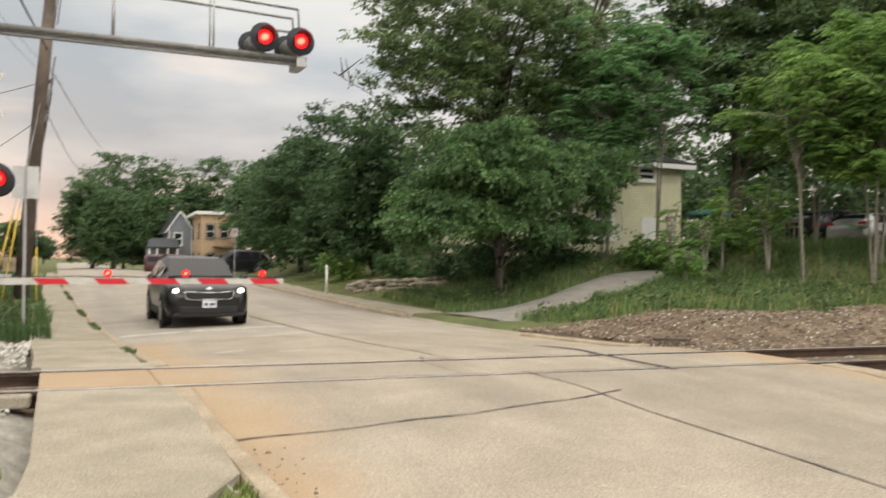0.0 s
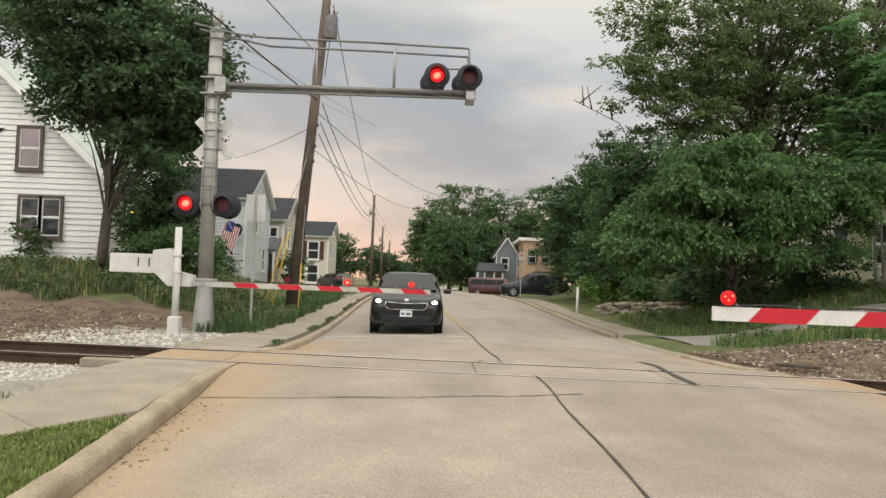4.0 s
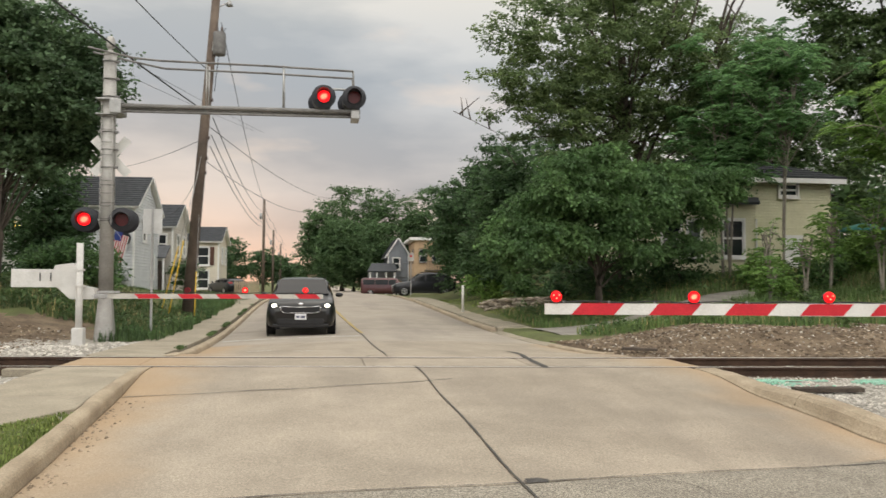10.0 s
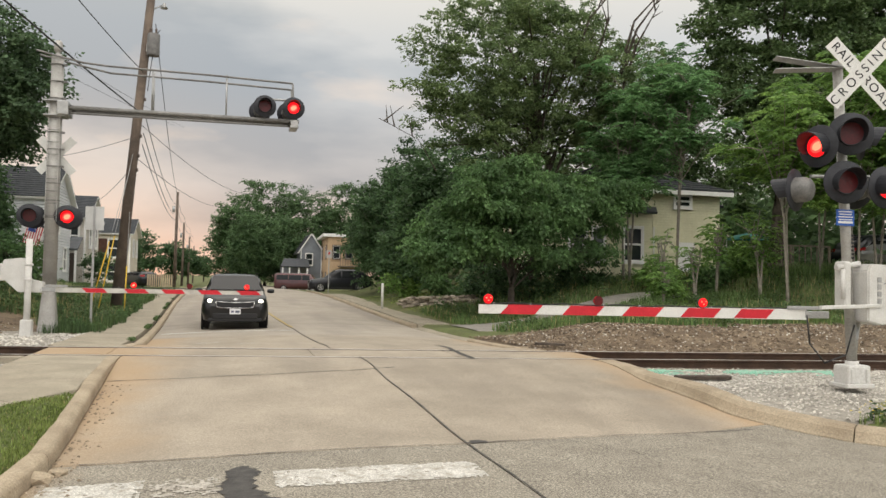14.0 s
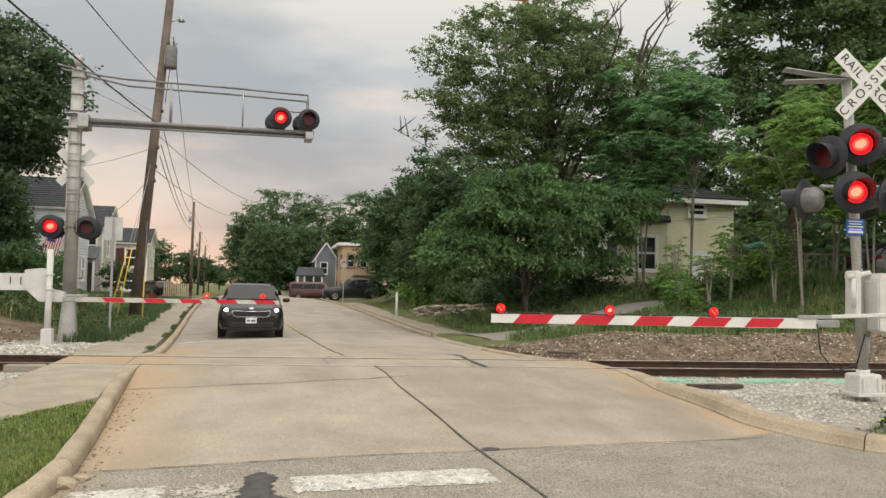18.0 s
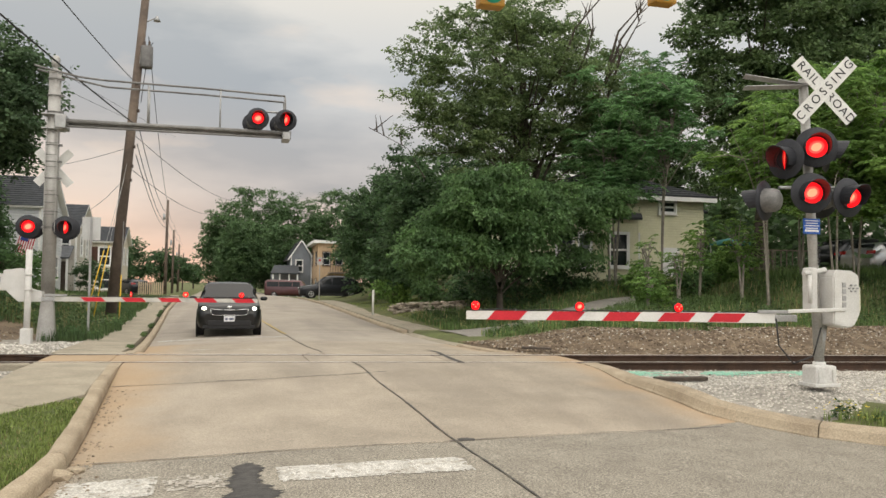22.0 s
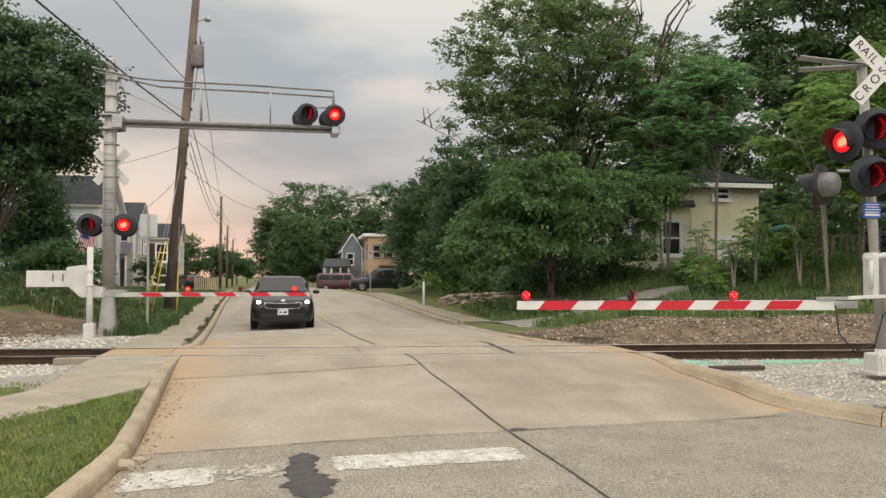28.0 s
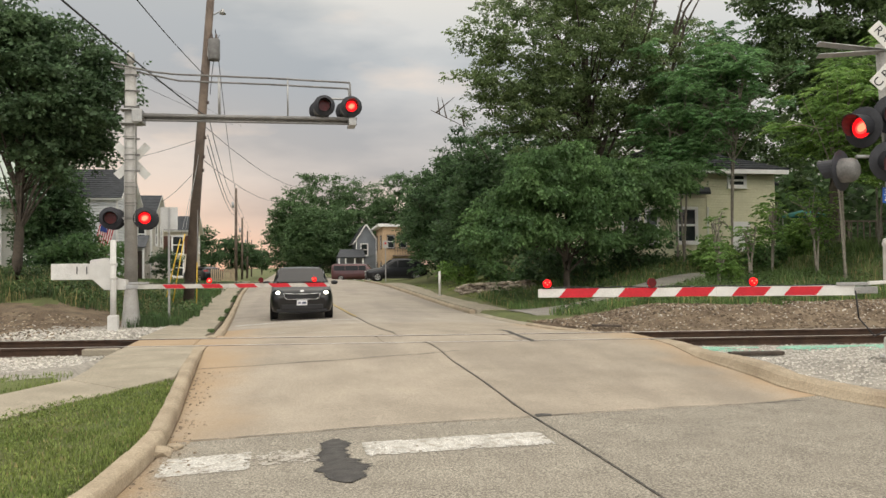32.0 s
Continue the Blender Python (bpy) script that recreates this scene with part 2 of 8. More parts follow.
RAILTOP = mat("rail_running_steel", (0.50, 0.47, 0.44), (0.38, 0.35, 0.33), 5, 0.28, metal=0.9, bump=0.05)
TIE = mat("tie_timber", (0.085, 0.068, 0.055), (0.05, 0.04, 0.033), 4, 0.9, bump=0.6, bscale=30)
ALU = mat("cast_aluminium_mast", (0.41, 0.40, 0.38), (0.34, 0.33, 0.31), 3, 0.5, metal=0.35, bump=0.12, bscale=40, stain=(0.26, 0.25, 0.235), sscale=2.4, samount=0.5)
# galvanised grey made darker: the shade under the boom is put into this colour
BOOM = mat("stained_shaded_boom_steel", (0.24, 0.235, 0.225), (0.17, 0.165, 0.16), 6, 0.6, metal=0.4, bump=0.1, bscale=50, stain=(0.11, 0.105, 0.10), sscale=2.0, samount=0.5)
GALV = mat("galvanised_steel", (0.40, 0.40, 0.395), (0.31, 0.31, 0.305), 7, 0.45, metal=0.55, bump=0.08, bscale=60)
WHITE = mat("white_enamel", (0.60, 0.59, 0.565), (0.52, 0.51, 0.49), 3, 0.45, bump=0.05, bscale=50, stain=(0.42, 0.40, 0.37), sscale=3.5, samount=0.35)
SIGNWHITE = mat("reflective_white_sheet", (0.64, 0.635, 0.61), (0.57, 0.565, 0.545), 4, 0.4, bump=0.02)
SIGNBLACK = mat("sign_black", (0.018, 0.018, 0.02), None, 4, 0.5, bump=0)
GATERED = mat("gate_red_sheet", (0.52, 0.022, 0.035), (0.44, 0.018, 0.03), 4, 0.35, bump=0.03)
BLACK = mat("flat_black_enamel", (0.020, 0.021, 0.026), (0.030, 0.031, 0.037), 6, 0.55, bump=0.08, bscale=30)
DRUM = mat("weathered_drum_grey", (0.20, 0.195, 0.19), (0.13, 0.128, 0.125), 8, 0.6, metal=0.2, bump=0.1, bscale=40)
REDDARK = mat("unlit_reflector", (0.10, 0.006, 0.008), (0.07, 0.004, 0.006), 30, 0.3, bump=0.1, bscale=120)
REDGLOW = mat("lit_red_lamp", (0.32, 0.008, 0.01), None, 30, 0.5, bump=0, spec=0.1, emit=(1.0, 0.008, 0.012), power=1.5)
REDHOT = mat("lit_red_core", (0.9, 0.2, 0.1), None, 30, 0.4, bump=0, emit=(1.0, 0.10, 0.055), power=4.5)
REDMID = mat("lit_red_middle", (0.8, 0.05, 0.04), None, 30, 0.4, bump=0, emit=(1.0, 0.035, 0.028), power=2.6)
REDLENS = mat("red_lens_glass", (0.95, 0.10, 0.09), (0.95, 0.10, 0.09), 30, 0.08, bump=0, spec=0.4, glass=1.0)
REDLENS.node_tree.nodes["Principled BSDF"].inputs["IOR"].default_value = 1.08
TIMBERPOLE = mat("weathered_pole_timber", (0.128, 0.098, 0.078), (0.082, 0.064, 0.053), 2.5, 0.9, bump=0.6, bscale=18, stain=(0.22, 0.17, 0.13), sscale=1.2, samount=0.5)
WIRE = mat("cable_black", (0.03, 0.03, 0.032), None, 3, 0.6, bump=0)
YELLOW = mat("yellow_plastic", (0.70, 0.46, 0.04), None, 4, 0.5, bump=0.02)
BARK = mat("bark", (0.085, 0.07, 0.055), (0.05, 0.042, 0.034), 5, 0.95, bump=0.9, bscale=22)
BARKPALE = mat("pale_sapling_bark", (0.26, 0.235, 0.195), (0.17, 0.152, 0.125), 6, 0.9, bump=0.5, bscale=26)
LEAF_MAPLE = leaf_mat("maple_leaf", (0.132, 0.228, 0.080), (0.074, 0.142, 0.054), 0.5)
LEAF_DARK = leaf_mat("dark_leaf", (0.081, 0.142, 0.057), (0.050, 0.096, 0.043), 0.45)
LEAF_OAK = leaf_mat("oak_leaf", (0.182, 0.245, 0.098), (0.114, 0.170, 0.075), 0.56)
LEAF_SUMAC = leaf_mat("sumac_leaf", (0.205, 0.325, 0.080), (0.112, 0.208, 0.056), 0.52)
LEAF_HEAVEN = leaf_mat("heaven_leaf", (0.170, 0.305, 0.120), (0.105, 0.210, 0.085), 0.52)
LEAF_TALL = leaf_mat("tall_tree_leaf", (0.140, 0.205, 0.082), (0.084, 0.136, 0.058), 0.5)
LEAF_FAR = leaf_mat("far_leaf", (0.120, 0.195, 0.080), (0.074, 0.132, 0.058), 0.45)
LEAF_SHADE = leaf_mat("shade_tree_leaf", (0.105, 0.165, 0.078), (0.066, 0.115, 0.058), 0.45)
GRASS = leaf_mat("grass_blade", (0.215, 0.265, 0.075), (0.135, 0.185, 0.05), 0.3)
WEEDS = leaf_mat("weed_blade", (0.098, 0.152, 0.052), (0.055, 0.096, 0.036), 0.3)
BANKGRASS = leaf_mat("bank_grass_blade", (0.140, 0.210, 0.068), (0.085, 0.145, 0.046), 0.3)
STRAW = leaf_mat("dry_blade", (0.36, 0.30, 0.14), (0.27, 0.225, 0.11), 0.25)
SIDING_W = mat("white_clapboard", (0.74, 0.735, 0.72), (0.68, 0.675, 0.66), 1.2, 0.6, bump=0.05, bscale=20, stain=(0.52, 0.52, 0.50), sscale=0.7, samount=0.35)
SIDING_Y = mat("cream_clapboard", (0.66, 0.64, 0.455), (0.58, 0.56, 0.395), 1.2, 0.65, bump=0.05, bscale=20, stain=(0.55, 0.53, 0.36), sscale=0.7, samount=0.35)
SIDING_G = mat("pale_grey_vinyl", (0.60, 0.615, 0.63), (0.53, 0.545, 0.56), 1.2, 0.6, bump=0.05, bscale=20)
SIDING_B = mat("beige_vinyl", (0.55, 0.515, 0.46), (0.48, 0.45, 0.40), 1.2, 0.65, bump=0.05, bscale=20)
SIDING_C = mat("cream_painted_siding", (0.66, 0.60, 0.50), (0.58, 0.53, 0.44), 1.2, 0.65, bump=0.05, bscale=20, stain=(0.42, 0.38, 0.31), sscale=0.6, samount=0.3)
SHUTTER = mat("brown_shutter", (0.12, 0.06, 0.045), (0.09, 0.045, 0.035), 4, 0.6, bump=0.05)
SHINGLE_P = mat("weathered_grey_shingle", (0.15, 0.155, 0.165), (0.105, 0.11, 0.12), 3, 0.9, bump=0.5, bscale=12)
SIDING_S = mat("slate_blue_vinyl", (0.20, 0.22, 0.245), (0.165, 0.18, 0.20), 1.2, 0.65, bump=0.05, bscale=20)
TANBRICK = mat("tan_brick", (0.52, 0.37, 0.24), (0.43, 0.30, 0.19), 5, 0.85, bump=0.2, bscale=30)
SHINGLE = mat("grey_shingle", (0.062, 0.066, 0.073), (0.042, 0.045, 0.05), 3, 0.9, bump=0.5, bscale=12)
SHINGLE_G = mat("pale_green_roof_edge", (0.50, 0.56, 0.51), (0.42, 0.48, 0.43), 3, 0.8, bump=0.2, bscale=14)
TRIMW = mat("white_trim", (0.76, 0.755, 0.74), (0.70, 0.695, 0.68), 3, 0.5, bump=0.03)
TRIMDK = mat("brown_trim", (0.105, 0.08, 0.068), (0.08, 0.06, 0.05), 4, 0.6, bump=0.05)
GLASSDK = mat("window_glass", (0.025, 0.03, 0.034), (0.015, 0.018, 0.02), 1.5, 0.04, bump=0, spec=0.6)
# pinkish sky reflection of the upper panes, put into the glass colour
GLASSSKY = mat("sky_toned_glass", (0.30, 0.24, 0.24), (0.22, 0.19, 0.2), 1.0, 0.03, metal=0.6, bump=0)
BLIND = mat("drawn_blind", (0.30, 0.275, 0.26), (0.25, 0.23, 0.215), 2.0, 0.8, bump=0.05)
CARBLACK = mat("dark_grey_car_paint", (0.006, 0.0065, 0.007), (0.005, 0.0055, 0.006), 2, 0.28, metal=0.0, bump=0, spec=0.25, coat=0.4)
CARNAVY = mat("black_car_paint", (0.012, 0.013, 0.017), None, 2, 0.32, metal=0.3, bump=0, coat=0.45)
CARMAROON = mat("maroon_car_paint", (0.085, 0.03, 0.032), None, 2, 0.35, metal=0.3, bump=0, coat=0.7)
CARSILVER = mat("silver_car_paint", (0.40, 0.40, 0.41), None, 2, 0.3, metal=0.8, bump=0, coat=1.0)
CARGLASS = mat("car_glass", (0.012, 0.013, 0.015), (0.010, 0.011, 0.012), 2, 0.05, bump=0, spec=0.2)
PLASTIC = mat("black_car_plastic", (0.018, 0.018, 0.019), None, 6, 0.6, bump=0.05)
TYRE = mat("tyre_rubber", (0.016, 0.016, 0.017), None, 8, 0.8, bump=0.2)
RIM = mat("alloy_rim", (0.52, 0.52, 0.53), None, 6, 0.3, metal=0.9, bump=0)
CHROME = mat("chrome", (0.62, 0.62, 0.63), None, 6, 0.12, metal=1.0, bump=0)
PLATE = mat("number_plate", (0.66, 0.66, 0.68), None, 6, 0.5, bump=0)
PLATEBAR = mat("plate_bar", (0.10, 0.11, 0.16), None, 6, 0.5, bump=0)
HEADLIT = mat("lit_headlamp", (0.9, 0.9, 0.85), None, 6, 0.2, bump=0, emit=(1.0, 0.93, 0.74), power=7.0)
TAILLIT = mat("lit_tail_lamp", (0.6, 0.03, 0.03), None, 6, 0.3, bump=0, emit=(1.0, 0.08, 0.05), power=3.0)
TAILOFF = mat("tail_lamp", (0.28, 0.012, 0.015), None, 6, 0.2, bump=0)
TLYELLOW = mat("signal_yellow_enamel", (0.40, 0.21, 0.03), (0.30, 0.16, 0.03), 5, 0.5, bump=0.05)
TLGREEN = mat("lit_green_lens", (0.02, 0.30, 0.2), None, 5, 0.3, bump=0, emit=(0.02, 0.40, 0.26), power=0.03)
BLUESIGN = mat("blue_sign", (0.02, 0.09, 0.36), None, 5, 0.4, bump=0)
ORANGEP = mat("orange_marker", (0.72, 0.10, 0.04), None, 5, 0.5, bump=0.03)
FLAGRED = mat("flag_red", (0.42, 0.03, 0.05), None, 5, 0.8, bump=0.05)
FLAGBLUE = mat("flag_blue", (0.03, 0.05, 0.2), None, 5, 0.8, bump=0.05)
ROCK = mat("wall_fieldstone", (0.36, 0.31, 0.25), (0.24, 0.205, 0.165), 3, 0.9, bump=0.6, bscale=16, rand=0.3)
FLOWER = mat("yellow_flower", (0.75, 0.58, 0.03), None, 4, 0.7, bump=0)
GREENPAINT = mat("green_survey_paint", (0.22, 0.50, 0.36), (0.32, 0.48, 0.40), 6, 0.8, bump=0.3)
GREENCANOPY = mat("teal_canopy_cloth", (0.05, 0.19, 0.17), None, 3, 0.8, bump=0.1)
WOODGREY = mat("grey_deck_timber", (0.22, 0.185, 0.15), (0.15, 0.125, 0.10), 5, 0.9, bump=0.3)

# ---- mesh helpers ----


def bm_new():
    return bmesh.new()


def box(bm, sx, sy, sz, m=None, mi=0, bevel=0.0):
    """A box of full sizes centred on m."""
    g = bmesh.ops.create_cube(bm, size=1.0, matrix=(m or Matrix()) @ Matrix.Diagonal((sx, sy, sz, 1)))
    fs = {f for v in g["verts"] for f in v.link_faces}
    for f in fs:
        f.material_index = mi
    if bevel:
        es = {e for v in g["verts"] for e in v.link_edges}
        r = bmesh.ops.bevel(bm, geom=list(es), offset=bevel, segments=2, affect="EDGES", profile=0.5)
        for f in r["faces"]:
            f.material_index = mi
    return bm


def cyl(bm, r1, r2, depth, m=None, seg=16, mi=0, caps=True):
    """A cone or cylinder along z, centred on m."""
    g = bmesh.ops.create_cone(bm, cap_ends=caps, segments=seg, radius1=r1, radius2=r2, depth=depth, matrix=m or Matrix())
    for f in {f for v in g["verts"] for f in v.link_faces}:
        f.material_index = mi
        f.smooth = len(f.verts) == 4
    return bm


def rod(bm, a, b, r1, r2=None, seg=8, mi=0):
    a, b = Vector(a), Vector(b)
    d = b - a
    m = Matrix.Translation((a + b) / 2) @ d.to_track_quat("Z", "Y").to_matrix().to_4x4()
    return cyl(bm, r1, r1 if r2 is None else r2, d.length, m, seg, mi)


def prism(bm, outline, y0, y1, mi=0, m=None):
    """Extrudes an outline of (x, z) from y0 to y1."""
    m = m or Matrix()
    a = [bm.verts.new(m @ Vector((x, y0, z))) for x, z in outline]
    b = [bm.verts.new(m @ Vector((x, y1, z))) for x, z in outline]
    n = len(a)
    fs = [bm.faces.new(a), bm.faces.new(b[::-1])] + [bm.faces.new((a[(i + 1) % n], a[i], b[i], b[(i + 1) % n])) for i in range(n)]
    for f in fs:
        f.material_index = mi
    return bm


def lathe(bm, prof, m=None, seg=20, mi=0):
    """Turns a profile of (radius, z) about z."""
    m = m or Matrix()
    rings = [[bm.verts.new(m @ Vector((max(r, 1e-4) * math.cos(2 * math.pi * i / seg), max(r, 1e-4) * math.sin(2 * math.pi * i / seg), z))) for i in range(seg)] for r, z in prof]
    for p, q in zip(rings, rings[1:]):
        for i in range(seg):
            f = bm.faces.new((p[i], p[(i + 1) % seg], q[(i + 1) % seg], q[i]))
            f.smooth, f.material_index = True, mi
    return bm


def mesh_of(bm, *mats):
    me = bpy.data.meshes.new("mesh")
    bmesh.ops.recalc_face_normals(bm, faces=bm.faces)
    bm.to_mesh(me)
    bm.free()
    for k in mats:
        me.materials.append(k)
    return me


def part(name, bm, material, parent, label=""):
    ms = material if isinstance(material, (tuple, list)) else (material,)
    ob = new(name, bm if isinstance(bm, bpy.types.Mesh) else mesh_of(bm, *ms))
    ob.parent = parent
    return tagged(ob, label)


def thing(name, at, label, category, group="", kind="", rz=0.0):
    ob = new(name)
    ob.empty_display_size = 0.2
    ob.matrix_basis = at if isinstance(at, Matrix) else pose(*at, 0, 0, rz)
    return tagged(ob, label, category, group, kind)


def single(name, bm, material, label, category, group="", kind="", at=None):
    ob = part(name, bm, material, None)
    if at is not None:
        ob.matrix_basis = at
    return tagged(ob, label, category, group, kind)


def sheet_mesh(verts, faces, material, smooth=False):
    me = bpy.data.meshes.new("mesh")
    me.from_pydata([tuple(map(float, v)) for v in verts] if not isinstance(verts, np.ndarray) else verts.tolist(), [], faces if isinstance(faces, list) else faces.tolist())
    me.materials.append(material)
    if smooth:
        me.shade_smooth()
    me.update()
    return me


def limb(verts, faces, pts, radii, seg=7):
    """A tapered, bending limb appended to vertex and face lists."""
    base = len(verts)
    for i, p in enumerate(pts):
        a, b = pts[max(0, i - 1)], pts[min(len(pts) - 1, i + 1)]
        q = (b - a).to_track_quat("Z", "Y")
        for k in range(seg):
            t = 2 * math.pi * k / seg
            verts.append(tuple(p + q @ Vector((radii[i] * math.cos(t), radii[i] * math.sin(t), 0))))
    for i in range(len(pts) - 1):
        for k in range(seg):
            faces.append((base + i * seg + k, base + i * seg + (k + 1) % seg, base + (i + 1) * seg + (k + 1) % seg, base + (i + 1) * seg + k))


# ---- the lie of the land ----
PY = [-60, -14, -6, 0, 2.8, 6, 8, 9.8, 12, 16, 20.5, 26, 34, 44, 54, 66, 80, 110, 200, 3000]
PZ = [-0.3, -0.05, -0.02, 0.02, 0.06, 0.23, 0.36, 0.36, 0.28, 0.18, 0.14, 0.20, 0.36, 0.56, 0.63, 0.60, 0.48, 0.38, 0.3, 0.0]


def prof(y):
    """Height of the gutter line along the road."""
    return float(np.interp(y, PY, PZ)) * 0.5 + 0.25 * float(np.interp(y - 0.8, PY, PZ)) + 0.25 * float(np.interp(y + 0.8, PY, PZ))


def step(a, b, v):
    u = min(1.0, max(0.0, (v - a) / (b - a)))
    return u * u * (3 - 2 * u)


def drift(y):
    """How far the west kerb and footway swing out along the far road."""
    return float(np.interp(y, (12, 18, 27, 37, 60), (0.0, -0.22, -0.50, -0.78, -1.1)))


LEFT_Y = (-9, -3, -1, 0, 0.8, 1.8, 2.4, 3.6, 5.2, 7, 12)
LEFT_X = (-1.95, 0.62, 1.0, 1.18, 1.30, 1.40, 1.43, 1.40, 1.33, 1.26, 1.25)


def left_edge(y):
    return float(np.interp(y, LEFT_Y, LEFT_X)) + drift(y)


def right_edge(y):
    if y > 3.9:
        return 8.9 + 0.16 * step(9.6, 7.4, y)
    d = 3.9 - y
    return 9.06 + 0.85 * (math.sqrt(d * d + 0.12) - 0.346)


def road_z(x, y):
    """The crowned road surface."""
    u = (x - 5.1) / 3.8
    return prof(y) + 0.11 * max(-0.6, 1 - u * u) * (1 - 0.75 * step(4, -4, y)) + 0.08 * step(6.0, 8.8, x) * step(2.6, 4.6, y) * step(9.5, 7.0, y)


def land(x, y):
    """Ground beside the road."""
    z = prof(min(y, 400.0))
    if x < left_edge(max(y, -10)):
        d = left_edge(max(y, -10)) - x
        z += 0.12 * step(0.0, 0.3, d)
        z += 1.0 * step(15.0, 23, y) * step(2.0, 5.5, d) * (1 - 0.72 * step(28, 42, y)) + 0.22 * step(16, 22, y) * step(1.9, 3.0, d) * step(50, 40, y)
        z -= 0.10 * step(1.5, 4, d) * step(12, 9, y) * step(4.8, 6, y)
        z *= 1 - 0.3 * step(60, 110, y)
        z -= 0.35 * step(54, 64, y) * step(2.6, 3.8, d)
    elif x > right_edge(max(y, -10)):
        d = x - right_edge(max(y, -10))
        z += 0.10 * step(0.0, 0.3, d)
        z += 0.42 * step(9.6, 12.6, y) * step(0.9, 3.2, d) * step(19.5, 14.0, y - 0.25 * d)
        z += 1.35 * step(13, 27, y) * step(2.0, 8.5, d) + 0.5 * step(20, 34, y) * step(0.8, 2.6, d) * step(40, 33, y)
        z += 0.35 * step(8, 16, d) * step(14, 24, y)
        z -= 0.45 * step(60, 80, y) * step(0.3, 1.5, d)
        z += 0.6 * step(20.6, 22.6, x) * step(16.8, 18.8, y)
        z += 0.09 * 1.7 * step(1.4, 0.4, math.hypot(x - 11.1, y - 4.0))
        z *= 1 - 0.3 * step(60, 110, y)
    else:
        z = road_z(x, y)
    if x > 15.5 and 13 < y < 48:
        # level yard round the cream house
        z -= max(0.0, z - (2.0 + 0.035 * (x - 20))) * step(15.5, 19, x) * 0.9
    return z

# ---- setting: ground, road, kerbs, footway, track ----
RAIL_Z = 0.45


def rail_y(x):
    return 8.96 - 0.125 * x


def surf(x, y):
    """Road surface with the level crossing eased in."""
    d = y - rail_y(x)
    w = step(-2.0, -0.3, d) * step(3.8, 1.8, d)
    return road_z(x, y) * (1 - w) + RAIL_Z * w


def soil_limit(x):
    """How far the bare soil reaches up the east bank."""
    return float(np.interp(x, (9, 10.8, 11.5, 13.2, 15, 18, 24), (15.9, 15.0, 13.9, 12.2, 12.6, 13.8, 14.0)))


def build_ground():
    xs = [-3000, -600, -200, -90, -50, -30, -20, -14] + list(np.arange(-11, 24.01, 0.3)) + [25, 27, 30, 34, 40, 50, 70, 100, 200, 600, 3000]
    ys = [-3000, -500, -120, -50, -30, -20, -14, -10] + list(np.arange(-8, 34.01, 0.3)) + [36, 38, 41, 45, 50, 56, 63, 72, 84, 100, 130, 180, 300, 700, 3000]
    verts, faces, mi = [], [], []
    for y in ys:
        for x in xs:
            z = land(x, min(max(y, -60), 400))
            inside = left_edge(max(y, -10)) - 0.22 < x < right_edge(max(y, -10)) + (0.28 if y < 8 else 0.22)
            if y < -9:
                z = -0.06
            d = y - rail_y(x)
            if abs(x) < 200 and abs(y) < 200:
                z += 0.05 * noise.noise((x * 0.7, y * 0.7, 0)) + 0.02 * noise.noise((x * 3, y * 3, 4))
            if -2.6 < d < 4.4 and not inside:
                b = 0.7 * step(-2.6, -1.4, d) * step(4.4, 2.4, d)
                z = z * (1 - b) + (RAIL_Z - 0.20) * b
            if inside or (-0.5 + drift(y) < x < 1.5 and y > 10.2) or (-0.4 < x < 1.4 and 5.5 < y < 10.3) or (y <= 5.5 and x < 1.0 and abs((x - y + 4.9) * 0.71) < 0.62):
                z = min(z, surf(x, y)) - 0.10
            verts.append((x, y, z))
    n = len(xs)
    for j in range(len(ys) - 1):
        for i in range(n - 1):
            faces.append((j * n + i, j * n + i + 1, (j + 1) * n + i + 1, (j + 1) * n + i))
            x, y = (xs[i] + xs[i + 1]) / 2, (ys[j] + ys[j + 1]) / 2
            d = y - rail_y(x)
            k = 0.5 * noise.noise((x * 0.8, y * 0.8, 9)) + 0.35 * noise.noise((x * 2.5, y * 2.5, 2))
            if x < 1.3:
                m = 2 if -3.2 - k < d < 2.2 + k or (0.5 < d < 7.2 + k and x > -3.0 + k) else (1 if d < 9.8 + 1.6 * k and d > 0 else 0)
            else:
                m = 2 if y > 2.85 + 0.3 * max(0, x - 10.0) + 0.6 * k and d < 2.3 and x > 8 else (1 if 0 < d and y < soil_limit(x) + 0.8 * k and x > 8 else 0)
            if -0.25 < d < 1.75 and abs(x) < 45 and not 0.2 < x < 9.2:
                m = 1
            if abs(x) > 45:
                m = 0
            mi.append(m)
    me = sheet_mesh(verts, faces, TURF, True)
    me.materials.append(SOIL), me.materials.append(BALLAST)
    me.polygons.foreach_set("material_index", mi)
    ob = new("ground", me)
    tagged(ob, "grassy ground with bare gravelly soil and pale ballast by the track", "ground", kind="structure")


build_ground()


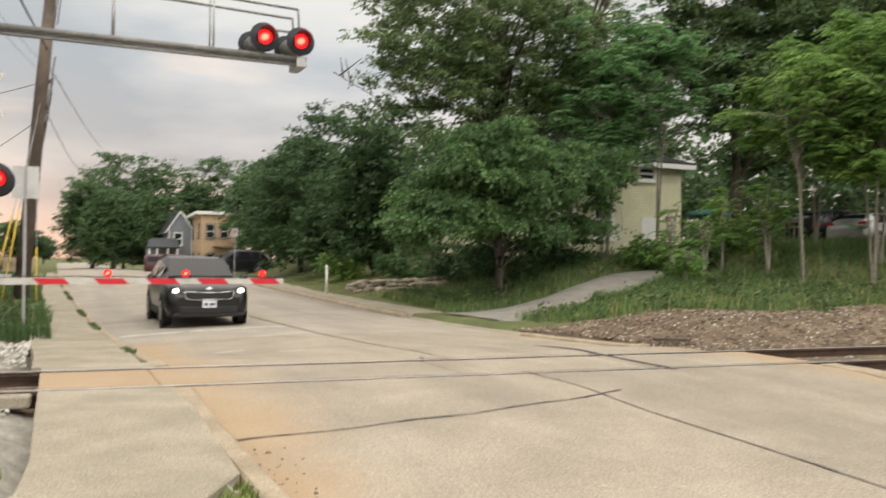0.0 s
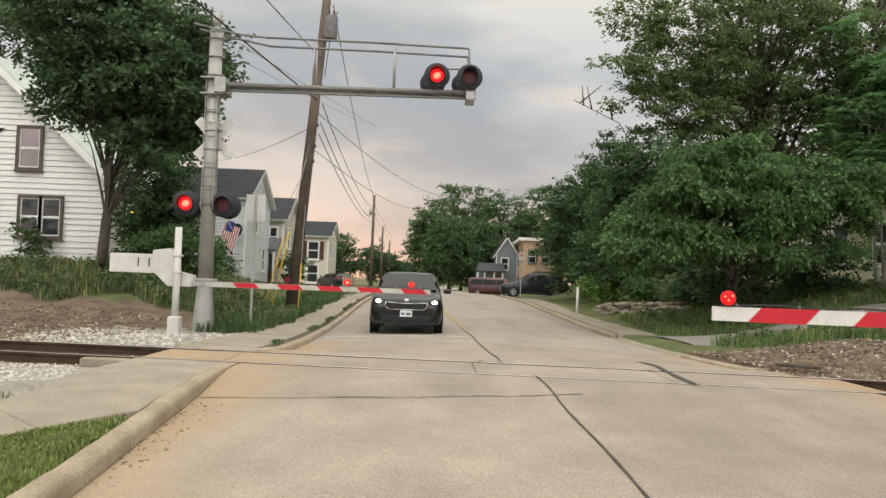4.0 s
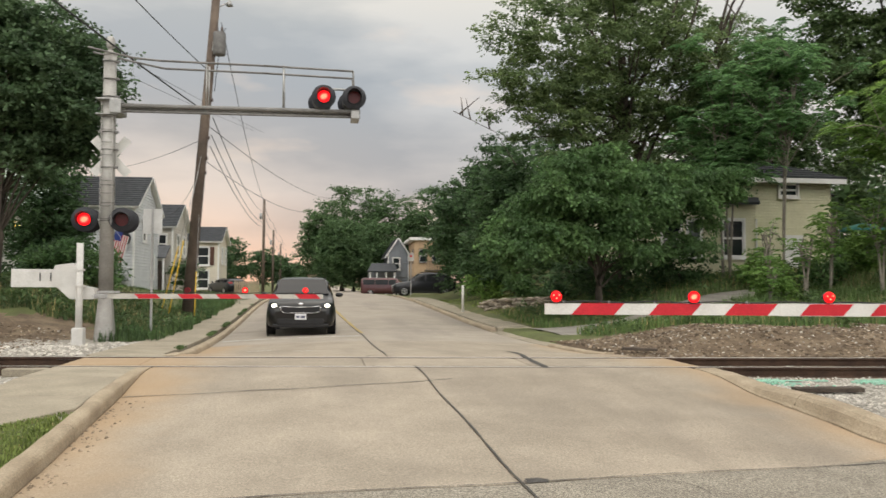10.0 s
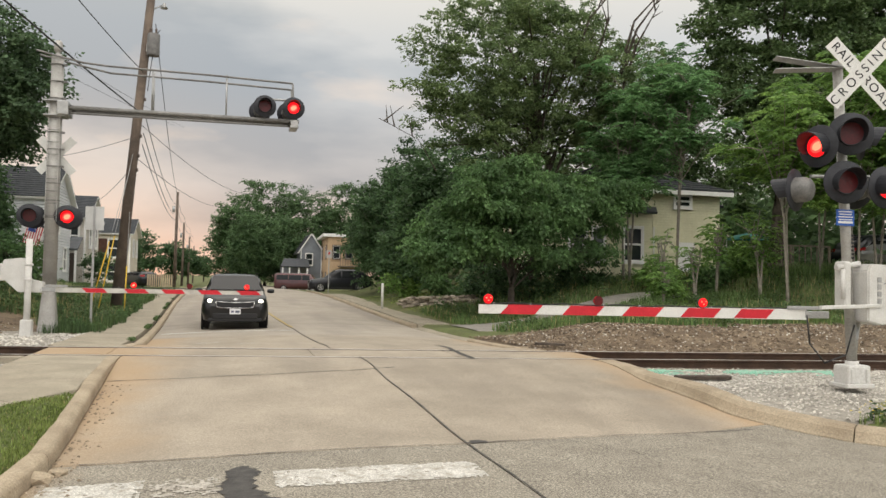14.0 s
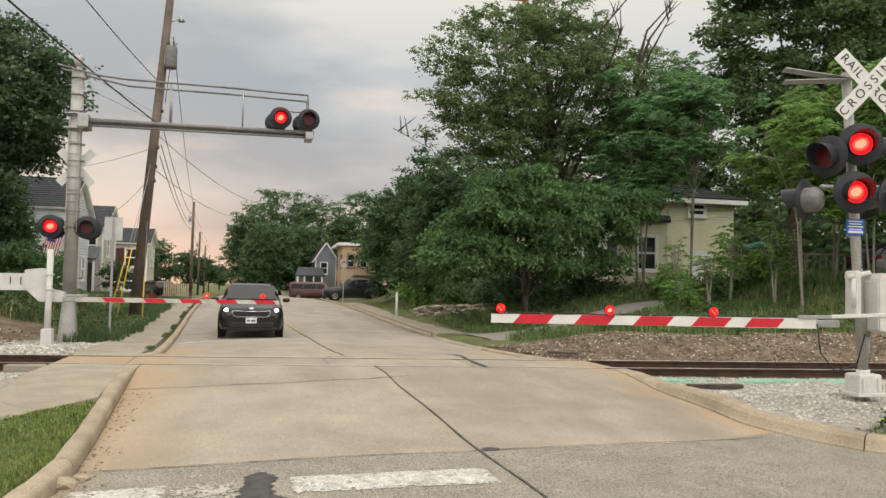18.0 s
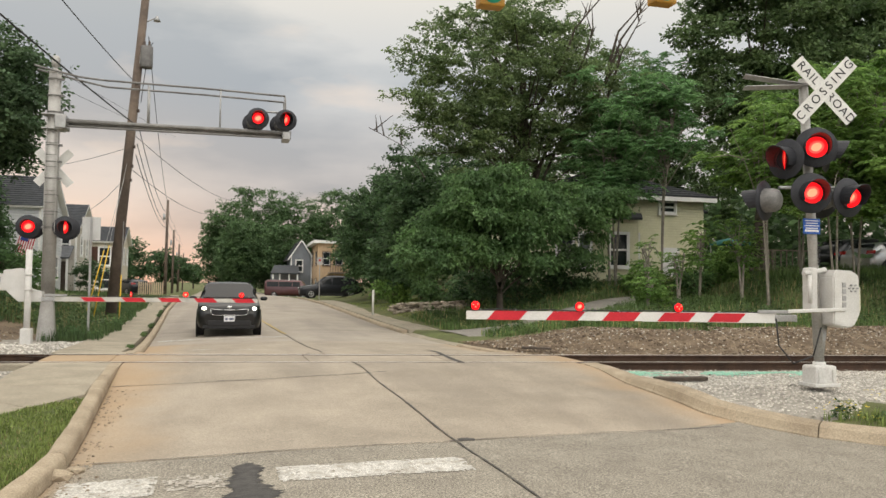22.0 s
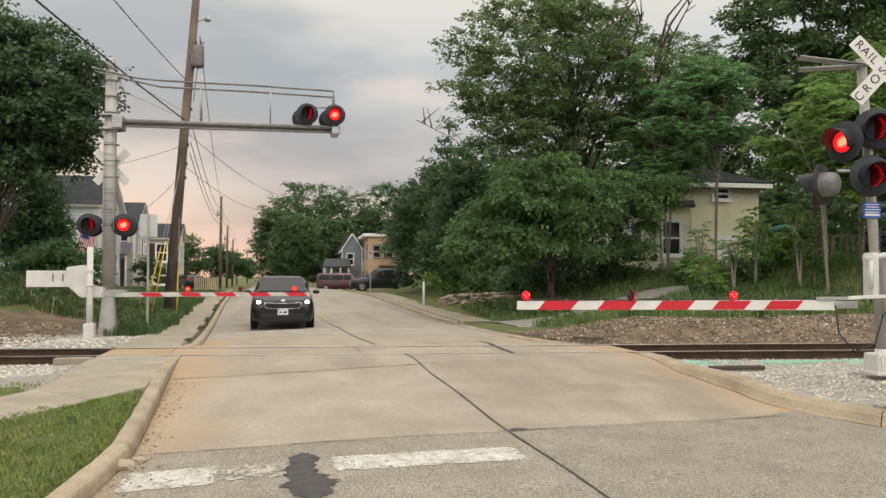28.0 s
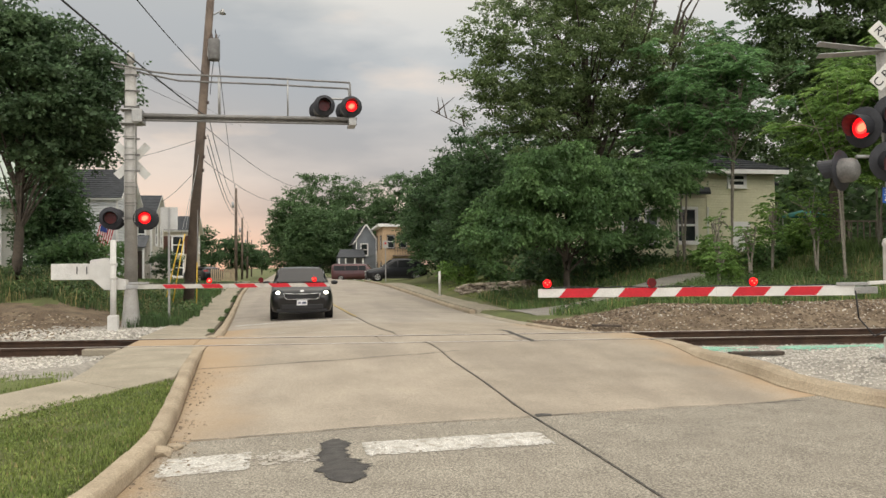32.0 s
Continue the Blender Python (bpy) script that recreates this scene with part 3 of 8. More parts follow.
def slab(parent, name, x0, x1, y0, y1, material, hz, nx=10, ny=10, depth=0.16, gap=0.005, label=""):
    """A cast slab between edges that may be functions of the other axis; hz gives its top."""
    X0, X1 = (x0 if callable(x0) else lambda y: x0), (x1 if callable(x1) else lambda y: x1)
    Y0, Y1 = (y0 if callable(y0) else lambda x: y0), (y1 if callable(y1) else lambda x: y1)
    v, f = [], []
    ym = (Y0(5) + Y1(5)) / 2
    eu, ew = 0.025 / max(0.5, X1(ym) - X0(ym)), 0.025 / max(0.5, Y1(5) - Y0(5))
    us = [0, eu] + [i / nx for i in range(1, nx)] + [1 - eu, 1]
    ws = [0, ew] + [i / ny for i in range(1, ny)] + [1 - ew, 1]
    for w in ws:
        for u in us:
            ym = Y0(5) + (Y1(5) - Y0(5)) * w
            a, b = X0(ym) + gap, X1(ym) - gap
            x = a + (b - a) * u
            y = (Y0(x) + gap) * (1 - w) + (Y1(x) - gap) * w
            x = (X0(y) + gap) + (X1(y) - X0(y) - 2 * gap) * u
            edge = u in (0, 1) or w in (0, 1)
            v.append((x, y, hz(x, y) - (0.007 if edge else 0) + 0.004 * noise.noise((x * 1.3, y * 1.3, 3))))
    n, m = len(us), len(ws)
    for j in range(m - 1):
        for i in range(n - 1):
            f.append((j * n + i, j * n + i + 1, (j + 1) * n + i + 1, (j + 1) * n + i))
    rim = [i for i in range(n)] + [j * n + n - 1 for j in range(1, m)] + [(m - 1) * n + i for i in range(n - 2, -1, -1)] + [j * n for j in range(m - 2, 0, -1)]
    base = len(v)
    v += [(v[i][0], v[i][1], v[i][2] - depth) for i in rim]
    q = len(rim)
    f += [(rim[(i + 1) % q], rim[i], base + i, base + (i + 1) % q) for i in range(q)]
    ob = part(name, sheet_mesh(v, f, material, False), None, parent, label)
    for p in ob.data.polygons:
        p.use_smooth = True
    return ob


def crack2(x):
    return 2.40 + 0.021 * (x - 3.3) ** 2 + 0.02 * math.sin(x * 2.1)


def crack1(x):
    return 6.75 - 0.12 * (x - 1.26) + 0.0415 * (x - 1.26) ** 2 + 0.02 * math.sin(x * 5.0)


def seam(y):
    return 5.31 - 0.031 * max(y, -2) + 0.012 * math.sin(y * 1.7)


def seam_b(y):
    return 4.77 - 0.042 * min(max(y - 18.5, 0), 24)


def build_road():
    road = thing("road", (0, 0, 0), "two-lane worn concrete road with dark sealed joints", "road", kind="structure")
    lk, rk = (lambda y: left_edge(y)), (lambda y: right_edge(y))
    ra, rb, rc, rd = (lambda x: rail_y(x) - 0.06), (lambda x: rail_y(x) + 0.115), (lambda x: rail_y(x) + 1.385), (lambda x: rail_y(x) + 1.565)
    old = "worn grey slab with exposed aggregate"
    slab(road, "road_slab", lk, seam, -3.4, crack2, CONC_OLD, surf, 14, 16, label=old)
    slab(road, "road_slab", seam, rk, -3.4, crack2, CONC_OLD, surf, 14, 16, label=old)
    slab(road, "road_slab", lk, seam, -9, -3.4, CONC_OLD, surf, 8, 8, label=old)
    slab(road, "road_slab", seam, rk, -9, -3.4, CONC_OLD, surf, 8, 8, label=old)
    slab(road, "road_slab", lambda y: -9, lambda y: 20, -30, -9, CONC_OLD, lambda x, y: -0.02, 6, 6, label=old)
    slab(road, "road_slab", lk, seam, crack2, crack1, CONC, surf, 14, 16)
    slab(road, "road_slab", lk, seam, crack1, ra, CONC, surf, 14, 8)
    slab(road, "road_slab", seam, rk, crack2, ra, CONC, surf, 14, 20)
    for x0, x1 in ((1.0, 4.33), (4.33, 6.80), (6.80, 9.3)):
        slab(road, "crossing_panel", x0, x1, rb, rc, CONC, surf, 8, 6, label="concrete panel between the rails")
    y0, first = rd, True
    for k, yb in enumerate((15.8, 21.6, 27.5, 33.5, 40, 47, 55, 64, 76, 92, 120, 170, 260)):
        for a, b in ((lk, seam_b), (seam_b, rk)):
            slab(road, "road_slab", a, b, y0, yb, CONC_FAR if k else CONC, surf, 8, 10 if k < 4 else 14)
        y0 = yb
    # footway ends over the crossing
    for a, b in ((rb, rc),):
        slab(road, "crossing_panel", -0.15, 1.0, a, b, CONC, lambda x, y: RAIL_Z, 4, 4)
    return road


ROAD = build_road()


def ribbon(path, width, hz, lift=0.006, jag=0.3, seed=1):
    """A thin raised strip that follows a path on the road, with ragged sides."""
    r = random.Random(seed)
    v, f = [], []
    for i, (x, y) in enumerate(path):
        a, b = path[max(0, i - 1)], path[min(len(path) - 1, i + 1)]
        d = Vector((b[0] - a[0], b[1] - a[1])).normalized()
        for s in (-1, 1):
            w = s * width / 2 * (1 + jag * r.uniform(-1, 1))
            px, py = x - d.y * w, y + d.x * w
            v.append((px, py, hz(px, py) + lift))
    for i in range(len(path) - 1):
        f.append((2 * i, 2 * i + 2, 2 * i + 3, 2 * i + 1))
    return v, f


def strip(parent, name, path, width, material, label="", lift=0.006, jag=0.3, seed=1, hz=None):
    v, f = ribbon(path, width, hz or surf, lift, jag, seed)
    return part(name, sheet_mesh(v, f, material), None, parent, label)


def line(a, b, n, wob=0.0, seed=0):
    return [(a[0] + (b[0] - a[0]) * i / n + wob * noise.noise((i * 0.5, seed, 0)), a[1] + (b[1] - a[1]) * i / n + wob * noise.noise((i * 0.5, seed, 7))) for i in range(n + 1)]


# sealed joints, cracks and patches
strip(ROAD, "sealed_joint", [(seam(y), y) for y in np.arange(-8, 8.5, 0.12)], 0.017, TAR, "tar-sealed centre joint", jag=0.6, seed=3)
strip(ROAD, "sealed_joint", [(x, crack2(x)) for x in np.arange(1.4, 9.0, 0.1)], 0.014, TAR, "dark transverse joint", jag=0.9, seed=4)
strip(ROAD, "sealed_joint", [(x, crack1(x)) for x in np.arange(1.3, 5.5, 0.1)], 0.019, TAR, "ragged dark crack", jag=0.8, seed=5)
strip(ROAD, "sealed_joint", [(seam_b(y), y) for y in np.arange(10.4, 21, 0.2)], 0.026, TAR, "tar-sealed centre joint", jag=0.6, seed=6)
strip(ROAD, "yellow_line", [(seam_b(y) + 0.06, y) for y in np.arange(19.5, 52, 0.5)], 0.09, mat("faded_yellow_paint", (0.40, 0.29, 0.10), (0.34, 0.26, 0.12), 4, 0.8, bump=0.2), "faded yellow centre line", jag=0.3, seed=7)
for a, b, w, s in (((4.5, 10.2), (4.42, 9.9), 0.03, 8), ((7.18, 11.6), (6.92, 7.9), 0.10, 9)):
    strip(ROAD, "tar_patch", line(a, b, 12, 0.03, s), w, TAR, "black tar strip across the track panels", jag=0.25, seed=s)
for a, b, s in (((6.3, 2.55), (7.3, 1.2), 11), ((7.2, 1.6), (8.0, 0.2), 12), ((5.3, 13.9), (6.0, 13.75), 13), ((2.2, 12.6), (2.7, 12.5), 14)):
    strip(ROAD, "crack", line(a, b, 16, 0.12, s), 0.008, HAIRLINE, jag=0.9, seed=s)


def blob(parent, name, cx, cy, rx, ry, material, hz, lift=0.007, n=40, rough=0.35, seed=0, label="", power=1.0):
    v, f = [(cx, cy, hz(cx, cy) + lift)], []
    for k in (0.5, 1.0):
        for i in range(n):
            a = 2 * math.pi * i / n
            q = k * (1 + rough * noise.noise((math.cos(a) * 2.2, math.sin(a) * 2.2, seed)) + 0.4 * rough * noise.noise((math.cos(a) * 7, math.sin(a) * 7, seed)))
            x, y = cx + rx * q * math.cos(a), cy + ry * q * math.sin(a)
            v.append((x, y, hz(x, y) + lift * (1.0 if k < 1 else 0.7)))
    for i in range(n):
        j = (i + 1) % n
        f += [(0, 1 + i, 1 + j), (1 + i, 1 + n + i, 1 + n + j, 1 + j)]
    return part(name, sheet_mesh(v, f, material), None, parent, label)


def tar_patch():
    """Lumpy tar smeared along the wheel track, broad in its middle and ragged at both ends."""
    v, f, n, m = [], [], 90, 6
    for i in range(n + 1):
        y = 0.46 + 1.5 * i / n
        c = float(np.interp(y, (0.46, 0.9, 1.4, 1.96), (3.08, 3.07, 3.01, 3.06)))
        w = float(np.interp(y, (0.46, 0.62, 0.9, 1.2, 1.5, 1.85, 1.96), (0.03, 0.15, 0.20, 0.15, 0.12, 0.13, 0.05)))
        e = [w * (1 + 0.45 * noise.noise((y * 6, q, 1)) + 0.5 * noise.noise((y * 19, q, 2)) + 0.3 * noise.noise((y * 47, q, 6))) for q in (0, 9)]
        for k in range(m + 1):
            u = k / m
            x = c - e[0] + (e[0] + e[1]) * u
            v.append((x, y + 0.02 * noise.noise((u * 6, y * 9, 3)), surf(x, y) + 0.006 + 0.016 * math.sin(math.pi * u) ** 0.6 * (0.7 + 0.6 * noise.noise((x * 14, y * 14, 5)))))
    for i in range(n):
        for k in range(m):
            a = i * (m + 1) + k
            f.append((a, a + 1, a + m + 2, a + m + 1))
    part("tar_patch", sheet_mesh(v, f, TAR, True), None, ROAD, "lumpy black tar patch")


tar_patch()
blob(ROAD, "tar_patch", 5.36, 2.50, 0.10, 0.07, TAR, surf, 0.008, 24, 0.6, 5)


def bar(parent, x0, x1, y0, y1, material, name="painted_bar", lift=0.005, cell=0.028, label="", slope=0.0, worn=0.0):
    """A painted bar laid in small flakes; flakes are gone where wheels have worn it, most of all at its edges."""
    nx, ny = max(3, round((x1 - x0) / cell)), max(3, round((y1 - y0) / cell))
    v, f = [], []
    for j in range(ny + 1):
        for i in range(nx + 1):
            x = x0 + (x1 - x0) * i / nx + 0.008 * noise.noise((i * 0.7, j * 0.7, 2))
            y = y0 + (y1 - y0) * j / ny + 0.008 * noise.noise((i * 0.7, j * 0.7, 8)) + slope * (x - x0)
            v.append((x, y, surf(x, y) + lift))
    for j in range(ny):
        for i in range(nx):
            x, y = x0 + (x1 - x0) * (i + 0.5) / nx, y0 + (y1 - y0) * (j + 0.5) / ny
            rim = min(i, nx - 1 - i, j, ny - 1 - j)
            k = 0.5 * noise.noise((x * 5, y * 7, 1)) + 0.8 * noise.noise((x * 27, y * 27, 4))
            if k + 0.13 * min(rim, 3) > worn - 0.14:
                a = j * (nx + 1) + i
                f.append((a, a + 1, a + nx + 2, a + nx + 1))
    return part(name, sheet_mesh(v, f, material), None, parent, label)


bar(ROAD, 1.5, 2.28, 1.12, 1.74, PAINT, label="worn white painted stop bar")
bar(ROAD, 2.30, 2.88, 1.16, 1.72, PAINT_FAINT, label="all but worn away white paint", worn=0.48)
bar(ROAD, 3.3, 5.07, 1.24, 1.76, PAINT, label="worn white painted stop bar")
bar(ROAD, 1.2, 4.7, 17.6, 17.98, PAINT, cell=0.06, label="worn white painted stop bar", slope=0.08)
for x0, x1, y in ((2.1, 2.6, 11.7), (3.1, 3.5, 12.3), (2.2, 2.7, 12.9)):
    bar(ROAD, x0, x1, y, y + 0.12, PAINT, label="worn fleck of white road paint")

def build_kerb(name, edge, side, y0, y1, seg, h=0.14, wide=False, fade=None):
    k = thing(name, (0, 0, 0), "worn tan concrete kerb with chipped rounded edge", "kerb", kind="structure")
    y = y0
    while y < y1 - 0.05:
        ye = min(y1, y + seg)
        n = max(4, int((ye - y) / 0.25))
        v, f = [], []
        pr = ((0.0, -0.16), (0.0, 0.0), (0.006, h - 0.055), (0.016, h - 0.03), (0.034, h - 0.012), (0.06, h), (0.15, h), (0.172, h - 0.008), (0.186, h - 0.03), (0.19, -0.16))
        if wide:
            pr = ((0.0, -0.16), (0.0, 0.004), (0.02, 0.03), (0.06, h * 0.75), (0.11, h), (0.27, h + 0.01), (0.315, h - 0.02), (0.32, -0.16))
        for i in range(n + 1):
            t = y + 0.006 + (ye - y - 0.012) * i / n
            ex = edge(t)
            sl = (edge(t + 0.05) - edge(t - 0.05)) / 0.1
            nx, ny = 1 / math.hypot(1, sl), -sl / math.hypot(1, sl)
            fd = step(*fade, t) if fade else 1.0
            for dx, dz in pr:
                dz = dz if dz < 0 else dz * fd + 0.004
                wob = 0.008 * noise.noise((t * 3, dx * 20, side)) 
                v.append((ex + side * nx * (dx + wob), t + side * ny * (dx + wob), surf(ex, t) + dz + wob))
        m = len(pr)
        for i in range(n):
            for j in range(m - 1):
                q = (i * m + j, i * m + j + 1, (i + 1) * m + j + 1, (i + 1) * m + j)
                f.append(q if side < 0 else q[::-1])
        f += [tuple(range(m)), tuple(range(n * m + m - 1, n * m - 1, -1))]
        ob = part("kerb_stone", sheet_mesh(v, f, KERB), None, k)
        y = ye
    return k


build_kerb("kerb_west", left_edge, -1, -9, 8.66, 2.28, 0.14, False, (8.6, 6.6))
build_kerb("kerb_west", left_edge, -1, 10.5, 62, 3.0, 0.10, False, (10.6, 12.8))
build_kerb("kerb_east", right_edge, 1, -2.4, 7.62, 2.5, 0.16, True, (7.5, 4.6))
build_kerb("kerb_east", right_edge, 1, 11.0, 15.05, 2.0, 0.05)
build_kerb("kerb_east", right_edge, 1, 21.6, 60, 3.0, 0.11)


def poly_slab(parent, name, pts, hz, material=None, depth=0.16, label=""):
    bm = bm_new()
    c = Vector((sum(p[0] for p in pts) / len(pts), sum(p[1] for p in pts) / len(pts)))
    P = [c + (Vector(p) - c) * 0.992 for p in pts]
    top = [bm.verts.new((p.x, p.y, hz(p.x, p.y))) for p in P]
    bot = [bm.verts.new((p.x, p.y, hz(p.x, p.y) - depth)) for p in P]
    n = len(P)
    bm.faces.new(top)
    for i in range(n):
        bm.faces.new((top[(i + 1) % n], top[i], bot[i], bot[(i + 1) % n]))
    bmesh.ops.bevel(bm, geom=[e for e in bm.edges if e.verts[0] in top and e.verts[1] in top], offset=0.012, segments=1, affect="EDGES")
    return part(name, bm, material or WALK, parent, label)


def walk_z(x, y):
    d = y - rail_y(x)
    w = step(-2.2, -0.2, d) * step(3.8, 1.7, d)
    return (prof(y) + 0.145) * (1 - w) + RAIL_Z * w


def build_footways():
    w = thing("pavement", (0, 0, 0), "weathered tan concrete footway crossing the track", "pavement", kind="structure")
    e = lambda x: rail_y(x) - 0.06
    quads = [[(-0.15, e(-0.15)), (1.13, e(1.13)), (1.13, 7.35), (-0.15, 7.35)], [(-0.15, 7.35), (1.13, 7.35), (1.13, 6.2), (-0.15, 6.2)],
             [(-0.15, 6.2), (1.13, 6.2), (1.13, 5.5), (0.6, 4.7), (-0.22, 5.5)], [(-0.22, 5.5), (0.6, 4.7), (-0.5, 3.1), (-1.3, 3.9)],
             [(-1.3, 3.9), (-0.5, 3.1), (-1.75, 1.8), (-2.6, 2.6)], [(-2.6, 2.6), (-1.75, 1.8), (-3.2, 0.7), (-4.1, 1.4)], [(-4.1, 1.4), (-3.2, 0.7), (-6.5, -1.6), (-7.4, -0.8)]]
    for q in quads:
        poly_slab(w, "paving_slab", q, walk_z)
    g = lambda x: rail_y(x) + 1.565
    y = 10.9
    poly_slab(w, "paving_slab", [(-0.15, g(-0.15)), (-0.15, y), (1.13, y), (1.13, g(1.13))][::-1], walk_z)
    while y < 60:
        poly_slab(w, "paving_slab", [(-0.25 + drift(y), y), (1.0 + drift(y), y), (1.0 + drift(y + 1.5), y + 1.5), (-0.25 + drift(y + 1.5), y + 1.5)], walk_z)
        y += 1.5
    e = thing("pavement", (0, 0, 0), "weathered concrete footway and driveway apron", "pavement", kind="structure")
    az = lambda x, y: surf(min(x, 8.9), y) + 0.05 * step(8.9, 10.2, x) + max(0, x - 10.2) * 0.09
    for y in (15.1, 16.7, 18.3, 19.9):
        poly_slab(e, "paving_slab", [(8.92, y), (10.3, y), (10.3, y + 1.6), (8.92, y + 1.6)], az)
    for y in np.arange(21.7, 48, 1.5):
        poly_slab(e, "paving_slab", [(9.15, y), (10.25, y), (10.25, y + 1.5), (9.15, y + 1.5)], lambda x, y: prof(y) + 0.13)


build_footways()


def drive_y(x):
    return float(np.interp(x, (10.3, 13, 15.6, 18, 21, 30), (19.5, 20.0, 20.7, 21.5, 21.9, 22.3)))


def build_driveway():
    """Grey drive that climbs from the apron towards the houses."""
    pts, v, f = [(x, drive_y(x)) for x in np.arange(10.1, 19.4, 0.7)], [], []
    for i, (x, y) in enumerate(pts):
        for s in (-1.25, -1, -0.5, 0, 0.5, 1, 1.25):
            yy = y + s * (1.4 + 0.5 * step(12.5, 10.2, x)) + 0.10 * noise.noise((x * 0.9, s, 3))
            t = step(10.1, 11.6, x)
            v.append((x, yy, (land(x, yy) * t + (surf(8.9, yy) + 0.06) * (1 - t)) + (0.05 + 0.04 * (1 - s * s) if abs(s) <= 1 else -0.2)))
    for i in range(len(pts) - 1):
        for s in range(6):
            a = i * 7 + s
            f.append((a, a + 7, a + 8, a + 1))
    ob = new("driveway", sheet_mesh(v, f, mat("grey_gravel_drive", (0.26, 0.24, 0.215), (0.20, 0.185, 0.165), 2, 0.95, bump=0.5, bscale=40), True))
    tagged(ob, "pale grey gravel driveway climbing past the houses", "driveway", kind="structure")


build_driveway()


def rail_section():
    return [(-0.07, -0.17), (0.07, -0.17), (0.07, -0.155), (0.012, -0.13), (0.012, -0.045), (0.037, -0.035), (0.037, -0.004), (0.03, 0.0), (-0.03, 0.0), (-0.037, -0.004), (-0.037, -0.035), (-0.012, -0.045), (-0.012, -0.13), (-0.07, -0.155)]


def build_track():
    t = thing("railway_track", (0, 0, 0), "rusty single railway track set into the road crossing", "railway track", kind="structure")
    for off in (0.0, 1.505):
        bm = bm_new()
        sec = rail_section()
        xs = (-60, -20, -6, 0, 5, 10, 16, 30, 70)
        rings = [[bm.verts.new((x, rail_y(x) + off + a, RAIL_Z + 0.004 + b)) for a, b in sec] for x in xs]
        for p, q in zip(rings, rings[1:]):
            for i in range(len(sec)):
                fc = bm.faces.new((p[i], p[(i + 1) % len(sec)], q[(i + 1) % len(sec)], q[i]))
                fc.material_index = 1 if 6 <= i <= 8 else 0
        part("rail", bm, (RUST, RAILTOP), t, "rusted rail with a dull running face")
    bm = bm_new()
    box(bm, 0.23, 2.6, 0.17, None, 0, 0.012)
    me = mesh_of(bm, TIE)
    for x in list(np.arange(-24, -0.6, 0.52)) + list(np.arange(9.7, 34, 0.52)):
        o = part("tie", me, None, t)
        o.matrix_basis = pose(x, rail_y(x) + 0.75, RAIL_Z - 0.265 + 0.01 * random.uniform(-1, 1), 0, 0, -7.1 + random.uniform(-1, 1))
    # dark flangeways beside the rails
    for off in (-0.05, 0.075, 1.42, 1.55):
        strip(t, "flangeway", [(x, rail_y(x) + off) for x in np.arange(-0.6, 9.6, 0.4)], 0.05, TAR, "", -0.035, 0.2, 31, lambda x, y: RAIL_Z)
    for x0, off in ((-0.5, 0.75),):
        bm = bm_new()
        box(bm, 0.6, 0.2, 0.12, pose(x0, rail_y(x0) - 0.2, RAIL_Z - 0.07, 0, 0, -4), 0, 0.02)
        part("header_block", bm, WALK, t, "pale concrete end block")


build_track()


def scatter_stones(name, n, region, size, material, label, seed):
    """Loose stones strewn over a region, each a crushed lump."""
    r = random.Random(seed)
    base = [(-1, -1, -0.6), (1, -0.9, -0.6), (0.9, 1, -0.6), (-1, 0.8, -0.6), (-0.6, -0.6, 0.5), (0.7, -0.5, 0.6), (0.5, 0.6, 0.4), (-0.6, 0.5, 0.7)]
    fc = [(4, 5, 6, 7), (0, 1, 5, 4), (1, 2, 6, 5), (2, 3, 7, 6), (3, 0, 4, 7)]
    v, f, k = [], [], 0
    while k < n:
        p = region(r)
        if p is None:
            continue
        x, y, z = p
        s = size * r.uniform(0.4, 1.3)
        m = Euler((r.uniform(-0.5, 0.5), r.uniform(-0.5, 0.5), r.uniform(0, 6.3))).to_matrix()
        for b in base:
            q = m @ Vector((b[0] * s * r.uniform(0.7, 1.2), b[1] * s * r.uniform(0.7, 1.2), b[2] * s * 0.8))
            v.append((x + q.x, y + q.y, z + q.z + s * 0.2))
        f += [tuple(i + 8 * k for i in q) for q in fc]
        k += 1
    ob = new(name, sheet_mesh(v, f, material))
    return tagged(ob, label, "gravel", kind="stuff")


def bed_z(x, y):
    d = y - rail_y(x)
    z = land(x, y) + 0.05 * noise.noise((x * 0.7, y * 0.7, 0))
    if -2.6 < d < 4.4:
        b = 0.7 * step(-2.6, -1.4, d) * step(4.4, 2.4, d)
        z = z * (1 - b) + (RAIL_Z - 0.20) * b
    return z


def reg_ballast(r):
    if r.random() < 0.5:
        x, d = r.uniform(9.15, 22), r.uniform(-5.2, 2.2)
        if rail_y(x) + d < 2.8 + 0.3 * max(0, x - 10.0) + 0.5 * noise.noise((x, 0, 0)) or (x < right_edge(rail_y(x) + d) + 0.6):
            return None
    else:
        x, d = r.uniform(-13, 0.9), r.uniform(-3.0, 2.6)
        if x > -0.25 and -3 < d < 3 or (x > -0.3 - 0.2 * abs(d)):
            return None
        if d < -1.5 and (x + 0.2) > -1.0 * (-1.5 - d) * 0.9 - 0.15:
            return None
    if -0.15 < d < 1.65 and r.random() < 0.93:
        return None
    y = rail_y(x) + d
    return x, y, bed_z(x, y)


def reg_soil(r):
    if r.random() < 0.72:
        x, d = r.uniform(9.2, 24), r.uniform(1.7, 8.2)
        if rail_y(x) + d > soil_limit(x) + 0.3:
            return None
    else:
        x, d = r.uniform(-13, -2.2), r.uniform(2.0, 8.4)
    y = rail_y(x) + d
    return x, y, bed_z(x, y)


def reg_pad(r):
    x, y = r.uniform(-3.6, -0.35), r.uniform(12.0, 15.6)
    return x, y, bed_z(x, y)


